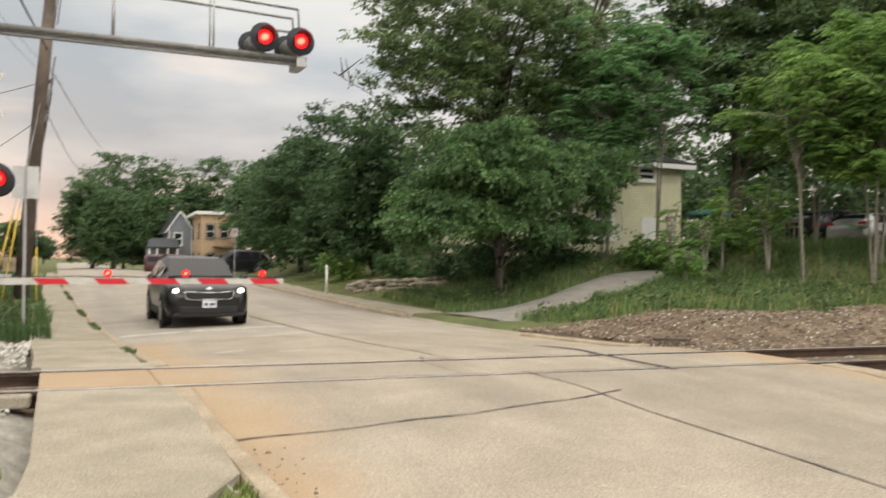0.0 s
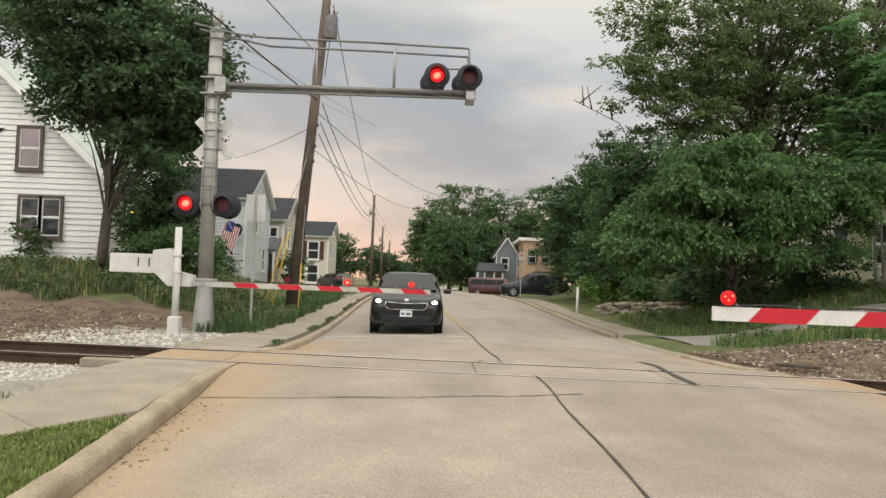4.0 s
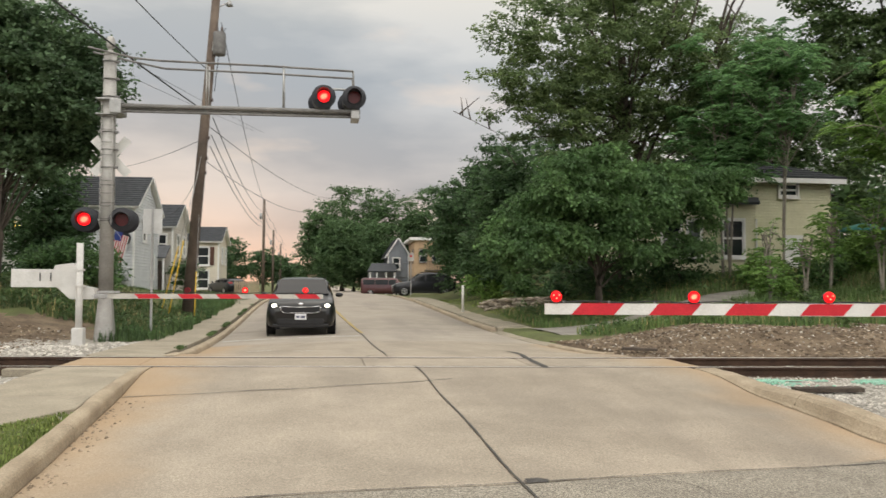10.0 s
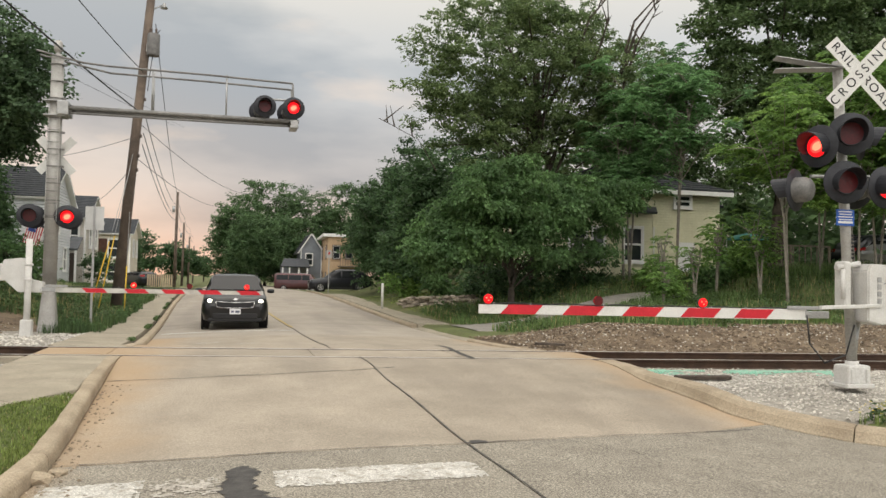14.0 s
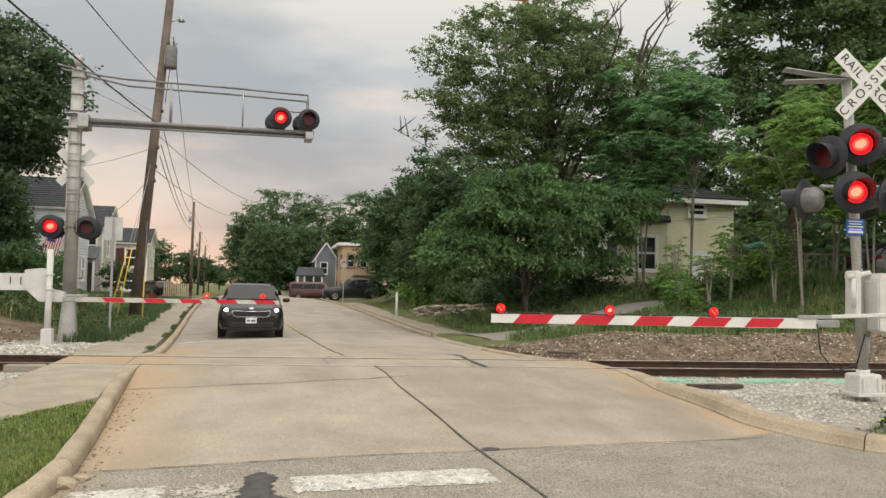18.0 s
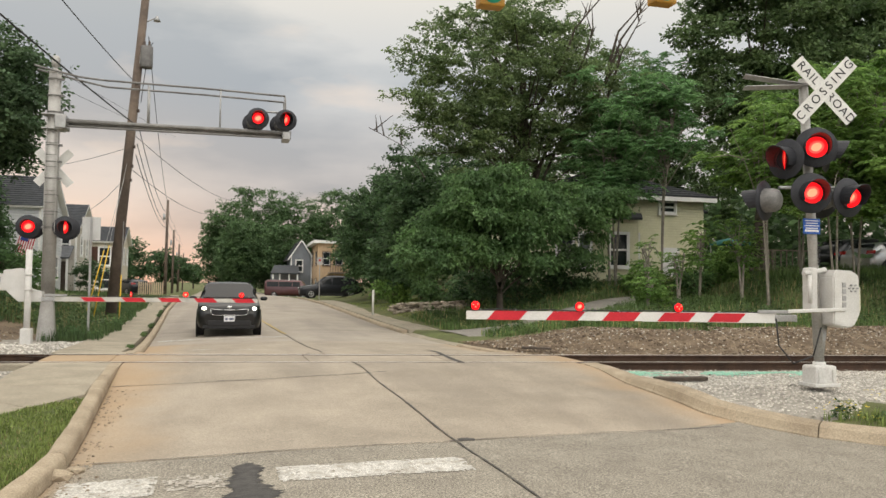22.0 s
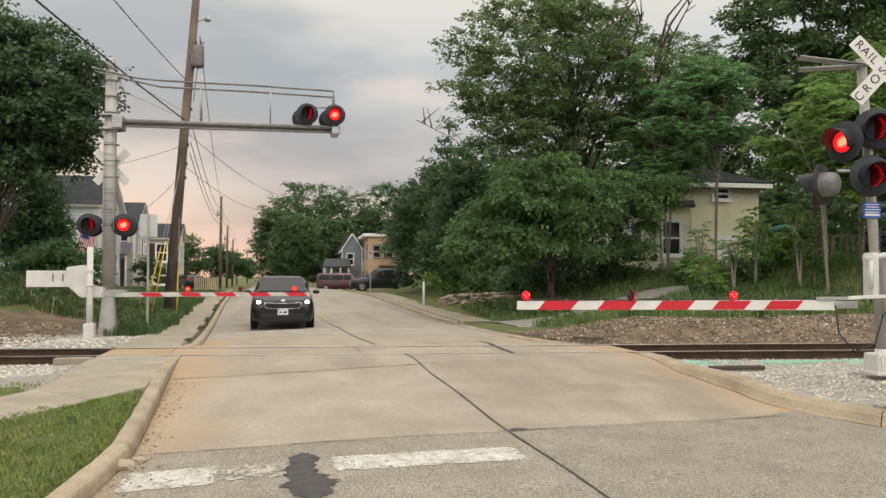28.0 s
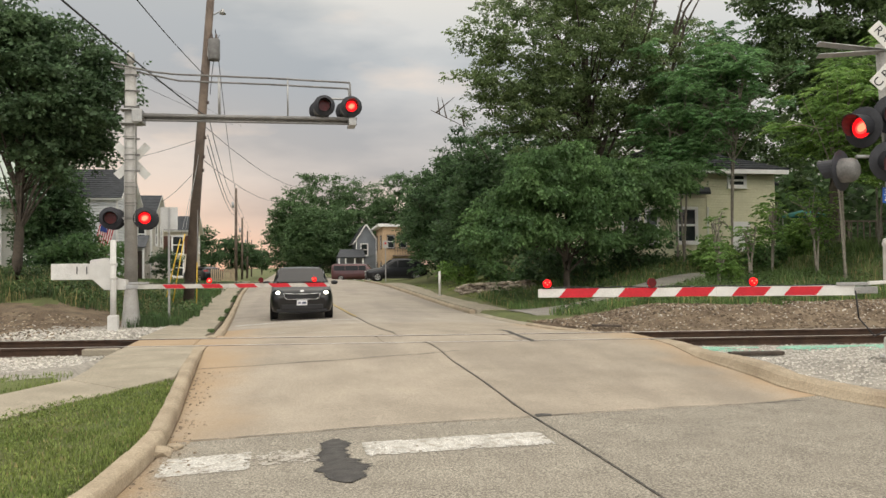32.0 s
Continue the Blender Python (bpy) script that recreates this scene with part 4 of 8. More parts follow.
scatter_stones("ballast_gravel", 48000, reg_ballast, 0.017, STONES, "pale crushed limestone ballast", 5)
scatter_stones("ballast_gravel", 1500, reg_pad, 0.03, STONES, "pale crushed limestone pad round the signal mast", 6)
scatter_stones("loose_stones", 4500, reg_soil, 0.024, STONES_BR, "brown and tan stones strewn over bare soil", 7)
scatter_stones("pale_stones", 2600, reg_soil, 0.021, STONES, "pale stones strewn over bare soil", 27)
scatter_stones("soil_clods", 8000, reg_soil, 0.034, SOILSTONE, "dark clods of bare soil", 17)


def reg_sprayed(r):
    x, d = r.uniform(9.75, 13.2), -0.42 - abs(r.gauss(0, 0.22))
    if noise.noise((x * 1.6, d * 2, 5)) < -0.05:
        return None
    y = rail_y(x) + d
    return x, y, bed_z(x, y) + 0.012


scatter_stones("sprayed_stones", 900, reg_sprayed, 0.018, GREENPAINT, "ballast stones sprayed with pale green survey paint", 9)


def reg_gutter(r):
    y = r.uniform(-1.5, 6.5)
    x = left_edge(y) + abs(r.gauss(0, 0.16)) + 0.02
    return x, y, surf(x, y)


scatter_stones("gutter_grit", 260, reg_gutter, 0.016, STONES_BR, "loose grit and pebbles in the gutter", 8)

# ---- crossing signals ----
MOVES = []          # (object, phase, rest pose) of every lamp that flashes


def disc_part(parent, name, r, hot, m, phase):
    """A lamp's turning reflector: one side glows, the other is dark."""
    bm = bm_new()
    for s, mi in ((-1, 0), (1, 1)):
        g = bmesh.ops.create_circle(bm, cap_ends=True, segments=20, radius=r, matrix=pose(0, s * 0.004, 0, 90, 0, 0))
        for f in {f for v in g["verts"] for f in v.link_faces}:
            f.material_index = mi
    for k, (d, sx, sz) in enumerate(((0.007, 1.75, 1.45), (0.010, 1.25, 0.95))):
        g = bmesh.ops.create_circle(bm, cap_ends=True, segments=18, radius=r, matrix=pose(0, -d, 0, 0, -28, 0) @ Matrix.Diagonal((hot * sx, 1, hot * sz, 1)) @ pose(0, 0, 0, 90, 0, 0))
        for f in {f for v in g["verts"] for f in v.link_faces}:
            f.material_index = 3 if k == 0 else 2
    me = bpy.data.meshes.new("mesh")
    bm.to_mesh(me)
    bm.free()
    for k in (REDGLOW, REDDARK, REDHOT, REDMID):
        me.materials.append(k)
    ob = part(name, me, None, parent, "lamp reflector, lit on one side")
    ob.matrix_basis = m
    MOVES.append((ob, phase, m))
    return ob


def flasher(parent, m, phase, arm=None):
    """A round signal head that faces -y of m: black backplate, drum, hood, red lens and reflector."""
    bm = bm_new()
    lathe(bm, [(0.0, 0.0), (0.285, 0.0), (0.29, 0.006), (0.285, 0.014), (0.0, 0.02)][::-1], pose(0, 0.01, 0, -90, 0, 0), 28)
    head = part("flasher_head", bm, BLACK, parent, "round black signal backplate")
    head.matrix_basis = m
    bm = bm_new()
    lathe(bm, [(0.172, 0.018), (0.168, 0.15), (0.15, 0.20), (0.10, 0.235), (0.0, 0.245)], pose(0, 0.01, 0, -90, 0, 0), 22)
    part("drum", bm, DRUM, head, "dull grey lamp drum")
    bm = bm_new()
    n, v = 16, []
    for i in range(n + 1):
        a = radians(-35 + 250 * i / n)
        c, s = math.cos(a), math.sin(a)
        L = 0.30 * (0.45 + 0.55 * max(0, s * 0.6 + 0.4))
        v.append([bm.verts.new((0.173 * c, 0.005, 0.173 * s)), bm.verts.new((0.178 * c, -L, 0.178 * s - 0.01)), bm.verts.new((0.170 * c, -L, 0.170 * s - 0.01)), bm.verts.new((0.165 * c, 0.005, 0.165 * s))])
    for p, q in zip(v, v[1:]):
        for j in range(4):
            bm.faces.new((p[j], p[(j + 1) % 4], q[(j + 1) % 4], q[j]))
    part("hood", bm, BLACK, head, "flared black hood")
    disc_part(head, "reflector", 0.152, 0.40, pose(0, -0.012, 0), phase)
    bm = bm_new()
    lathe(bm, [(0.164, 0.0), (0.164, 0.03), (0.150, 0.03), (0.150, 0.0)], pose(0, 0.004, 0, 90, 0, 0), 24)
    part("lens_ring", bm, BLACK, head)
    return head


def crossbuck(parent, at, rz, letters):
    """Two crossed boards, the CROSSING board in front; lettered only on the face that shows."""
    for s, words in ((-1, (("RAIL", -0.34, 1.15), ("ROAD", 0.34, 1.15))), (1, (("CROSSING", 0.0, 1.52),))):
        bm = bm_new()
        box(bm, 1.16, 0.010, 0.212, None, 0, 0.003)
        b = part("crossbuck_board", bm, SIGNWHITE, parent, "white crossbuck board lettered in black" if letters else "white back of a crossbuck board")
        b.matrix_basis = pose(*at, 0, 0, rz) @ pose(0, -0.008 * s, 0, 0, -s * 47, 0)
        for word, cx, gap in words if letters else ():
            cu = bpy.data.curves.new("letters", "FONT")
            cu.body, cu.size, cu.align_x, cu.align_y, cu.extrude, cu.space_character = word, 0.172, "CENTER", "CENTER", 0.0015, gap
            tmp = bpy.data.objects.new("tmp", cu)
            me = bpy.data.meshes.new_from_object(tmp)
            bpy.data.objects.remove(tmp)
            me.materials.clear()
            me.materials.append(SIGNBLACK)
            o = part("lettering", me, None, b, "black sign letters")
            o.matrix_basis = pose(cx, -0.008, 0, 90, 0, 0)


def band(x, w, h, slant, d):
    bm = bm_new()
    for s in (-1, 1):
        y = s * d
        vs = [bm.verts.new((x + slant * (-0.5), y, -h)), bm.verts.new((x + w - slant * 0.5, y, -h)), bm.verts.new((x + w + slant * 0.5, y, h)), bm.verts.new((x + slant * 0.5, y, h))]
        bm.faces.new(vs if s < 0 else vs[::-1])
    return bm


def gate_lamp(parent, x, phase, face):
    bm = bm_new()
    lathe(bm, [(0.0, 0.05), (0.05, 0.045), (0.056, 0.0), (0.056, -0.02), (0.0, -0.03)], pose(x, face * -0.005, 0.135, 90 * 1, 0, 0), 14)
    box(bm, 0.05, 0.06, 0.03, pose(x, 0, 0.075))
    lamp = part("gate_lamp", bm, BLACK, parent, "small red gate lamp")
    if phase is None:
        bm = bm_new()
        lathe(bm, [(0.062, 0.0), (0.056, 0.016), (0.03, 0.026), (0.0, 0.028)], pose(x, -0.05, 0.135, 90, 0, 0), 14)
        part("lens", bm, REDGLOW, lamp, "lit red lens")
        for dx, dz in ((-0.03, 0.012), (0.03, 0.016), (0.0, -0.02)):
            bm = bm_new()
            lathe(bm, [(0.009, 0.0), (0.0, 0.005)], pose(x + dx, -0.079, 0.136 + dz, 90, 0, 0), 8)
            part("filament", bm, REDHOT, lamp, "bright lamp point")
    else:
        disc_part(lamp, "reflector", 0.064, 0.36, pose(x, -0.066, 0.135), phase)


def build_gate(root, length, reds, slant, lamps, label, mirror, wide=0.40, tall=1.0, white=None):
    """A gate arm as a thing of its own at its pivot; it points to -x when mirror is set."""
    g = thing("crossing_gate", root, label, "crossing gate")
    s = -1 if mirror else 1
    for i, (x0, x1, h0, h1, d) in enumerate(((0.35, length * 0.48, 0.15, 0.14, 0.028), (length * 0.46, length, 0.132, 0.125, 0.02))):
        bm = bm_new()
        h0, h1 = h0 * tall, h1 * tall
        prism(bm, [(s * x0, -h0 / 2), (s * x1, -h1 / 2), (s * x1, h1 / 2), (s * x0, h0 / 2)], -d, d)
        part("arm_section", bm, white or SIGNWHITE, g, "white gate arm")
    for x in reds:
        part("red_band", band(s * x if not mirror else -x - wide, wide, 0.0655 * tall, slant, 0.0315 if x < length * 0.48 else 0.024), GATERED, g, "slanted red reflective band")
    for x, ph in lamps:
        gate_lamp(g, s * x, ph, 1)
    bm = bm_new()
    box(bm, 0.34, 0.07, 0.1, pose(s * 0.2, 0, 0), 0, 0.01)
    box(bm, 0.5, 0.02, 0.05, pose(s * 0.38, -0.04, 0.09), 0, 0.005)
    for k in (0.06, 0.16, 0.30):
        cyl(bm, 0.014, 0.014, 0.11, pose(s * k, 0, 0.0, 90), 8)
    part("arm_bracket", bm, GALV, g, "bolted steel arm bracket")
    bm = bm_new()
    pts = [Vector((s * x, -0.02, 0.078 + 0.008 * math.sin(x * 9))) for x in np.linspace(0.4, length - 0.05, 26)]
    bm.free()
    cv, cf = [], []
    limb(cv, cf, pts, [0.008] * len(pts), 5)
    part("lamp_cable", sheet_mesh(cv, cf, WIRE), None, g)
    for x in np.linspace(0.7, length - 0.2, 9):
        part("cable_clip", box(bm_new(), 0.015, 0.05, 0.025, pose(s * x, 0, 0.075)), GALV, g)
    return g


# ---- west mast with its cantilever ----
MX, MY, MZ = -1.35, 16.45, 0.25


def build_west_mast():
    t = thing("cantilever_signal", (MX, MY, MZ), "weathered aluminium cantilever mast with red crossing lights", "railway signal")
    bm = bm_new()
    lathe(bm, [(0.30, 0.0), (0.29, 0.08), (0.22, 0.75), (0.185, 1.05), (0.18, 1.1)], pose(0, 0, 0, 0, 0, 45), 4)
    part("mast_base", bm, ALU, t, "tapered grey mast base")
    bm = bm_new()
    cyl(bm, 0.165, 0.145, 5.75, pose(0, 0, 1.05 + 2.875), 20)
    part("mast", bm, ALU, t, "round grey aluminium mast")
    for k in range(3, 13):
        bm = bm_new()
        z = 1.6 + k * 0.42
        lathe(bm, [(0.150, -0.013), (0.172, -0.011), (0.172, 0.011), (0.150, 0.013)], pose(0, 0, z), 18)
        if k > 5:
            box(bm, 0.10, 0.06, 0.05, pose(0.18, -0.05, z))
        part("band_clamp", bm, BOOM, t)
    bm = bm_new()
    lathe(bm, [(0.15, 6.78), (0.152, 6.83), (0.12, 6.87), (0.06, 6.9), (0.05, 6.95), (0.085, 6.97), (0.105, 7.05), (0.10, 7.17), (0.07, 7.24), (0.0, 7.26)], None, 16)
    part("mast_cap", bm, ALU, t, "grey cap with a round bell")
    # ladder on the mast's face
    for sx in (-0.13, 0.13):
        bm = bm_new()
        box(bm, 0.014, 0.014, 2.9, pose(sx, -0.19, 4.2))
        part("ladder_rail", bm, ALU, t)
    for k in range(5, 14):
        bm = bm_new()
        rod(bm, (-0.13, -0.19, 1.4 + k * 0.30), (0.13, -0.19, 1.4 + k * 0.30), 0.009, None, 6)
        part("rung", bm, BOOM, t)
    # two boom pipes, walkway grating, rail
    z = 5.56
    for y, zz in ((-0.22, z), (0.22, z), (-0.22, z - 0.13)):
        bm = bm_new()
        rod(bm, (0.25, y, zz), (5.9, y, zz + 0.03), 0.055 if zz == z else 0.03, None, 10)
        part("boom_pipe", bm, BOOM, t, "stained grey boom pipe, darkened for its shaded underside")
    bm = bm_new()
    for x in np.arange(0.35, 5.88, 0.16):
        box(bm, 0.02, 0.40, 0.03, pose(x, 0, z + 0.055))
    for y in (-0.15, -0.05, 0.05, 0.15):
        box(bm, 5.55, 0.012, 0.03, pose(3.1, y, z + 0.058))
    part("walkway_grating", bm, BOOM, t, "steel walkway grating")
    bm = bm_new()
    box(bm, 0.26, 0.62, 0.34, pose(0.20, 0, z - 0.02), 0, 0.02)
    box(bm, 0.5, 0.5, 0.03, pose(0.0, 0, z + 0.16), 0, 0.006)
    box(bm, 0.5, 0.5, 0.03, pose(0.0, 0, z - 0.2), 0, 0.006)
    part("boom_bracket", bm, GALV, t, "bolted boom bracket")
    for y, dz in ((-0.22, 0), (0.22, -0.07)):
        bm = bm_new()
        P = [(-0.45, y, z + 1.36), (-0.1, y, z + 1.28), (0.6, y, z + 1.14), (1.2, y, z + 1.10 + dz), (3.6, y, z + 1.08 + dz), (5.72, y, z + 1.03 + dz)]
        for a, b in zip(P, P[1:]):
            rod(bm, a, b, 0.026, None, 8)
        rod(bm, P[-1], (5.78, y, z + 0.05), 0.022, None, 8)
        part("handrail", bm, BOOM, t, "bent pipe handrail")
    for x in (2.25, 4.05):
        bm = bm_new()
        for y in (-0.22, 0.22):
            rod(bm, (x, y, z), (x, y, z + 1.12), 0.02, None, 8)
        part("rail_post", bm, GALV, t)
    bm = bm_new()
    box(bm, 0.2, 0.62, 0.2, pose(5.78, 0, z - 0.05), 0, 0.015)
    part("boom_end", bm, GALV, t)
    # back pair behind the facing pair
    for x, ph in ((5.02, 0), (5.75, 1)):
        flasher(t, pose(x, -0.34, z + 0.36), ph)
        h = flasher(t, pose(x - 0.10, 0.36, z + 0.34, 0, 0, 180), None)
    bm = bm_new()
    rod(bm, (4.85, 0, z + 0.62), (5.9, 0, z + 0.62), 0.03, None, 8)
    for x in (5.02, 5.75):
        rod(bm, (x, -0.3, z + 0.62), (x, 0.3, z + 0.62), 0.025, None, 8)
        rod(bm, (x, 0, z), (x, 0, z + 0.62), 0.025, None, 8)
    part("lamp_crossarm", bm, GALV, t)
    # lower pair and crossbuck on the mast
    for x, ph in ((-0.47, 0), (0.37, 1)):
        flasher(t, pose(x, -0.16, 2.88, 0, 0, 6), ph)
        flasher(t, pose(x, 0.34, 2.88, 0, 0, 180), None)
    bm = bm_new()
    rod(bm, (-0.6, 0.02, 2.88), (0.5, 0.02, 2.88), 0.028, None, 8)
    part("lamp_crossarm", bm, GALV, t)
    crossbuck(t, (0, 0.22, 4.42), 0, False)
    # gate machine, counterweight and stand pipe, which stand before the mast
    o = pose(0.27, -0.62, 0)
    bm = bm_new()
    prism(bm, [(-0.93, 1.36), (-0.60, 1.05), (-0.10, 1.05), (-0.10, 1.29), (-0.44, 1.35), (-0.44, 1.70), (-0.55, 1.83), (-0.93, 1.78)], -0.98, -0.66, 0, o)
    bmesh.ops.bevel(bm, geom=bm.edges[:], offset=0.015, segments=2, affect="EDGES")
    part("gate_machine", bm, WHITE, t, "white enamelled gate machine")
    bm = bm_new()
    box(bm, 0.92, 0.10, 0.39, o @ pose(-1.37, -0.84, 1.50), 0, 0.012)
    part("counterweight", bm, WHITE, t, "white counterweight arm")
    for x in (-1.24, -1.02):
        bm = bm_new()
        box(bm, 0.02, 0.02, 0.18, o @ pose(x, -0.895, 1.53))
        part("bolt", bm, BLACK, t)
    bm = bm_new()
    cyl(bm, 0.07, 0.07, 2.25, o @ pose(-0.37, -1.12, 1.13), 14)
    part("stand_pipe", bm, WHITE, t, "white stand pipe")
    bm = bm_new()
    box(bm, 0.34, 0.34, 0.06, o @ pose(-0.37, -1.12, 0.03), 0, 0.01)
    box(bm, 0.24, 0.24, 0.42, o @ pose(-0.37, -1.12, 0.24), 0, 0.03)
    part("pipe_foot", bm, WHITE, t, "white cast foot")
    bm = bm_new()
    box(bm, 0.16, 0.2, 0.05, o @ pose(-0.37, -1.1, 1.34), 0, 0.01)
    part("machine_bracket", bm, WHITE, t)
    bm = bm_new()
    box(bm, 0.16, 0.2, 0.05, o @ pose(-0.37, -1.1, 1.68), 0, 0.01)
    part("machine_bracket", bm, WHITE, t)


build_west_mast()
build_gate(pose(-1.27, 14.90, 1.37, 0, 0, -4.3), 4.98, (0.98, 1.89, 2.71, 3.53, 4.42), -0.10,
                    ((2.06, 1), (3.30, 0), (4.60, None)), "lowered red and white striped crossing gate over the far lane", False, 0.46, 0.74,
                    mat("weathered_arm_white", (0.50, 0.49, 0.45), (0.40, 0.39, 0.36), 5, 0.6, bump=0.05, stain=(0.30, 0.28, 0.24), sscale=4.0, samount=0.5))

# ---- east mast ----
EX, EY, EZ = 11.08, 4.02, 0.33


def build_east_mast():
    t = thing("crossing_signal", (EX, EY, EZ), "grey signal mast with crossbuck, red lights and white gate machine", "railway signal")
    bm = bm_new()
    rod(bm, (0.06, 0, 0.3), (-0.20, 0, 4.55), 0.068, 0.066, 16)
    part("mast", bm, ALU, t, "grey aluminium mast, leaning slightly")
    bm = bm_new()
    box(bm, 0.36, 0.3, 0.27, pose(0.05, 0, 0.275), 0, 0.03)
    box(bm, 0.43, 0.36, 0.05, pose(0.05, 0, 0.135), 0, 0.01)
    cyl(bm, 0.10, 0.085, 0.10, pose(0.05, 0, 0.41), 14)
    part("junction_base", bm, WHITE, t, "white cast junction box base")
    for x in (-0.08, 0.16):
        bm = bm_new()
        box(bm, 0.04, 0.03, 0.18, pose(x, -0.16, 0.27), 0, 0.008)
        part("base_rib", bm, WHITE, t)
    bm = bm_new()
    prism(bm, [(0.10, 1.0), (0.10, 1.68), (0.14, 1.78), (0.42, 1.77), (0.54, 1.70), (0.56, 1.16), (0.46, 0.98), (0.32, 0.95)], -0.24, 0.16)
    bmesh.ops.bevel(bm, geom=bm.edges[:], offset=0.018, segments=2, affect="EDGES")
    part("gate_machine", bm, WHITE, t, "white enamelled gate machine")
    for k in range(7):
        bm = bm_new()
        a = k * math.pi / 3
        q = (0.0, 0.0) if k == 6 else (0.07 * math.cos(a), 0.05 * math.sin(a))
        cyl(bm, 0.013, 0.013, 0.03, pose(0.43 + q[0], -0.25, 1.52 + q[1], 90), 8)
        part("bolt", bm, GALV, t)
    bm = bm_new()
    for k in range(4):
        box(bm, 0.06, 0.012, 0.07, pose(0.275, -0.245, 1.28 + k * 0.095))
    part("vent", bm, GALV, t)
    bm = bm_new()
    box(bm, 0.15, 0.2, 0.36, pose(0.64, 0.02, 1.36), 0, 0.02)
    part("cable_box", bm, mat("cream_enamel", (0.62, 0.59, 0.47), None, 3, 0.5, bump=0.05), t, "cream cable box")
    bm = bm_new()
    box(bm, 0.12, 0.2, 0.62, pose(-0.10, 0, 1.5), 0, 0.03)
    rod(bm, (-0.25, -0.05, 1.72), (0.12, -0.05, 1.78), 0.04, None, 10)
    rod(bm, (-0.2, -0.12, 1.3), (-0.2, -0.12, 1.7), 0.03, None, 8)
    part("pivot_clamp", bm, WHITE, t, "white pivot clamp")
    bm = bm_new()
    box(bm, 0.95, 0.04, 0.05, pose(-0.18, -0.24, 1.20, 0, -2, 0), 0, 0.008)
    part("pivot_bar", bm, WHITE, t, "white pivot bar")
    bm = bm_new()
    P = [Vector((-0.75, -0.1, 1.08)), Vector((-0.72, -0.12, 0.7)), Vector((-0.5, -0.14, 0.45)), Vector((-0.15, -0.12, 0.55)), Vector((0.02, -0.08, 0.95))]
    for a, b in zip(P, P[1:]):
        rod(bm, a, b, 0.011, None, 6)
    part("slack_cable", bm, WIRE, t, "slack black lamp cable")
    bm = bm_new()
    rod(bm, (0.16, 0.12, 0.42), (0.22, 0.10, 1.05), 0.05, None, 10)
    part("conduit", bm, GALV, t, "grey flexible conduit")
    crossbuck(t, (-0.04, -0.25, 4.34), -14, True)
    # bare boards of the crossbuck that faces the other way
    for dz, r in ((0.06, 7), (-0.03, -3)):
        bm = bm_new()
        box(bm, 0.95, 0.012, 0.11, pose(-0.62, 0.05, 4.44 + dz, 70, r, -12), 0, 0.003)
        part("sign_back", bm, GALV, t, "edge of the opposite crossbuck")
    # lamp pairs: (offset, turn about z, phase)
    for x, y, z, rz, ph in ((-0.16, -0.22, 3.52, -30, 0), (-0.52, -0.02, 3.36, -72, 1), (-0.26, -0.24, 2.86, -18, 0), (0.50, -0.10, 2.84, 6, 1)):
        flasher(t, pose(x, y, z, 0, 0, rz), ph)
    for x, y, z, rz in ((0.30, 0.10, 3.52, 62), (-0.80, 0.10, 2.76, -152), (0.32, 0.30, 2.85, 170)):
        flasher(t, pose(x, y, z, 0, 0, rz), None)
    bm = bm_new()
    rod(bm, (-0.6, 0.02, 2.95), (0.7, 0.02, 3.0), 0.025, None, 8)
    rod(bm, (-0.5, 0.04, 3.62), (0.5, 0.04, 3.62), 0.025, None, 8)
    part("lamp_crossarm", bm, GALV, t)
    bm = bm_new()
    box(bm, 0.29, 0.008, 0.22, None, 0, 0.003)
    s = part("notice_plate", bm, BLUESIGN, t, "small blue notice plate")
    s.matrix_basis = pose(-0.14, -0.09, 2.40)
    for k, w in enumerate((0.22, 0.20, 0.24, 0.21, 0.23)):
        bm = bm_new()
        box(bm, w, 0.004, 0.013 if k < 4 else 0.03, pose(0, -0.006, 0.08 - k * 0.036))
        part("text_bar", bm, SIGNWHITE, s)
    for k in range(7):
        bm = bm_new()
        box(bm, 0.045, 0.004, 0.03, pose(-0.0, -0.07, 2.16 - k * 0.05))
        part("number_bar", bm, SIGNBLACK, t)


build_east_mast()
GATE_AT = (EX - 0.22, EY + 0.10, 1.405)
GATE_E = build_gate(GATE_AT, 4.84, (0.86, 1.60, 2.40, 3.21, 4.04), 0.11,
                    ((1.81, None), (3.25, 0), (4.72, None)), "red and white striped crossing gate lowered over the near lane", True, 0.46, 0.95)

# ---- trees ----


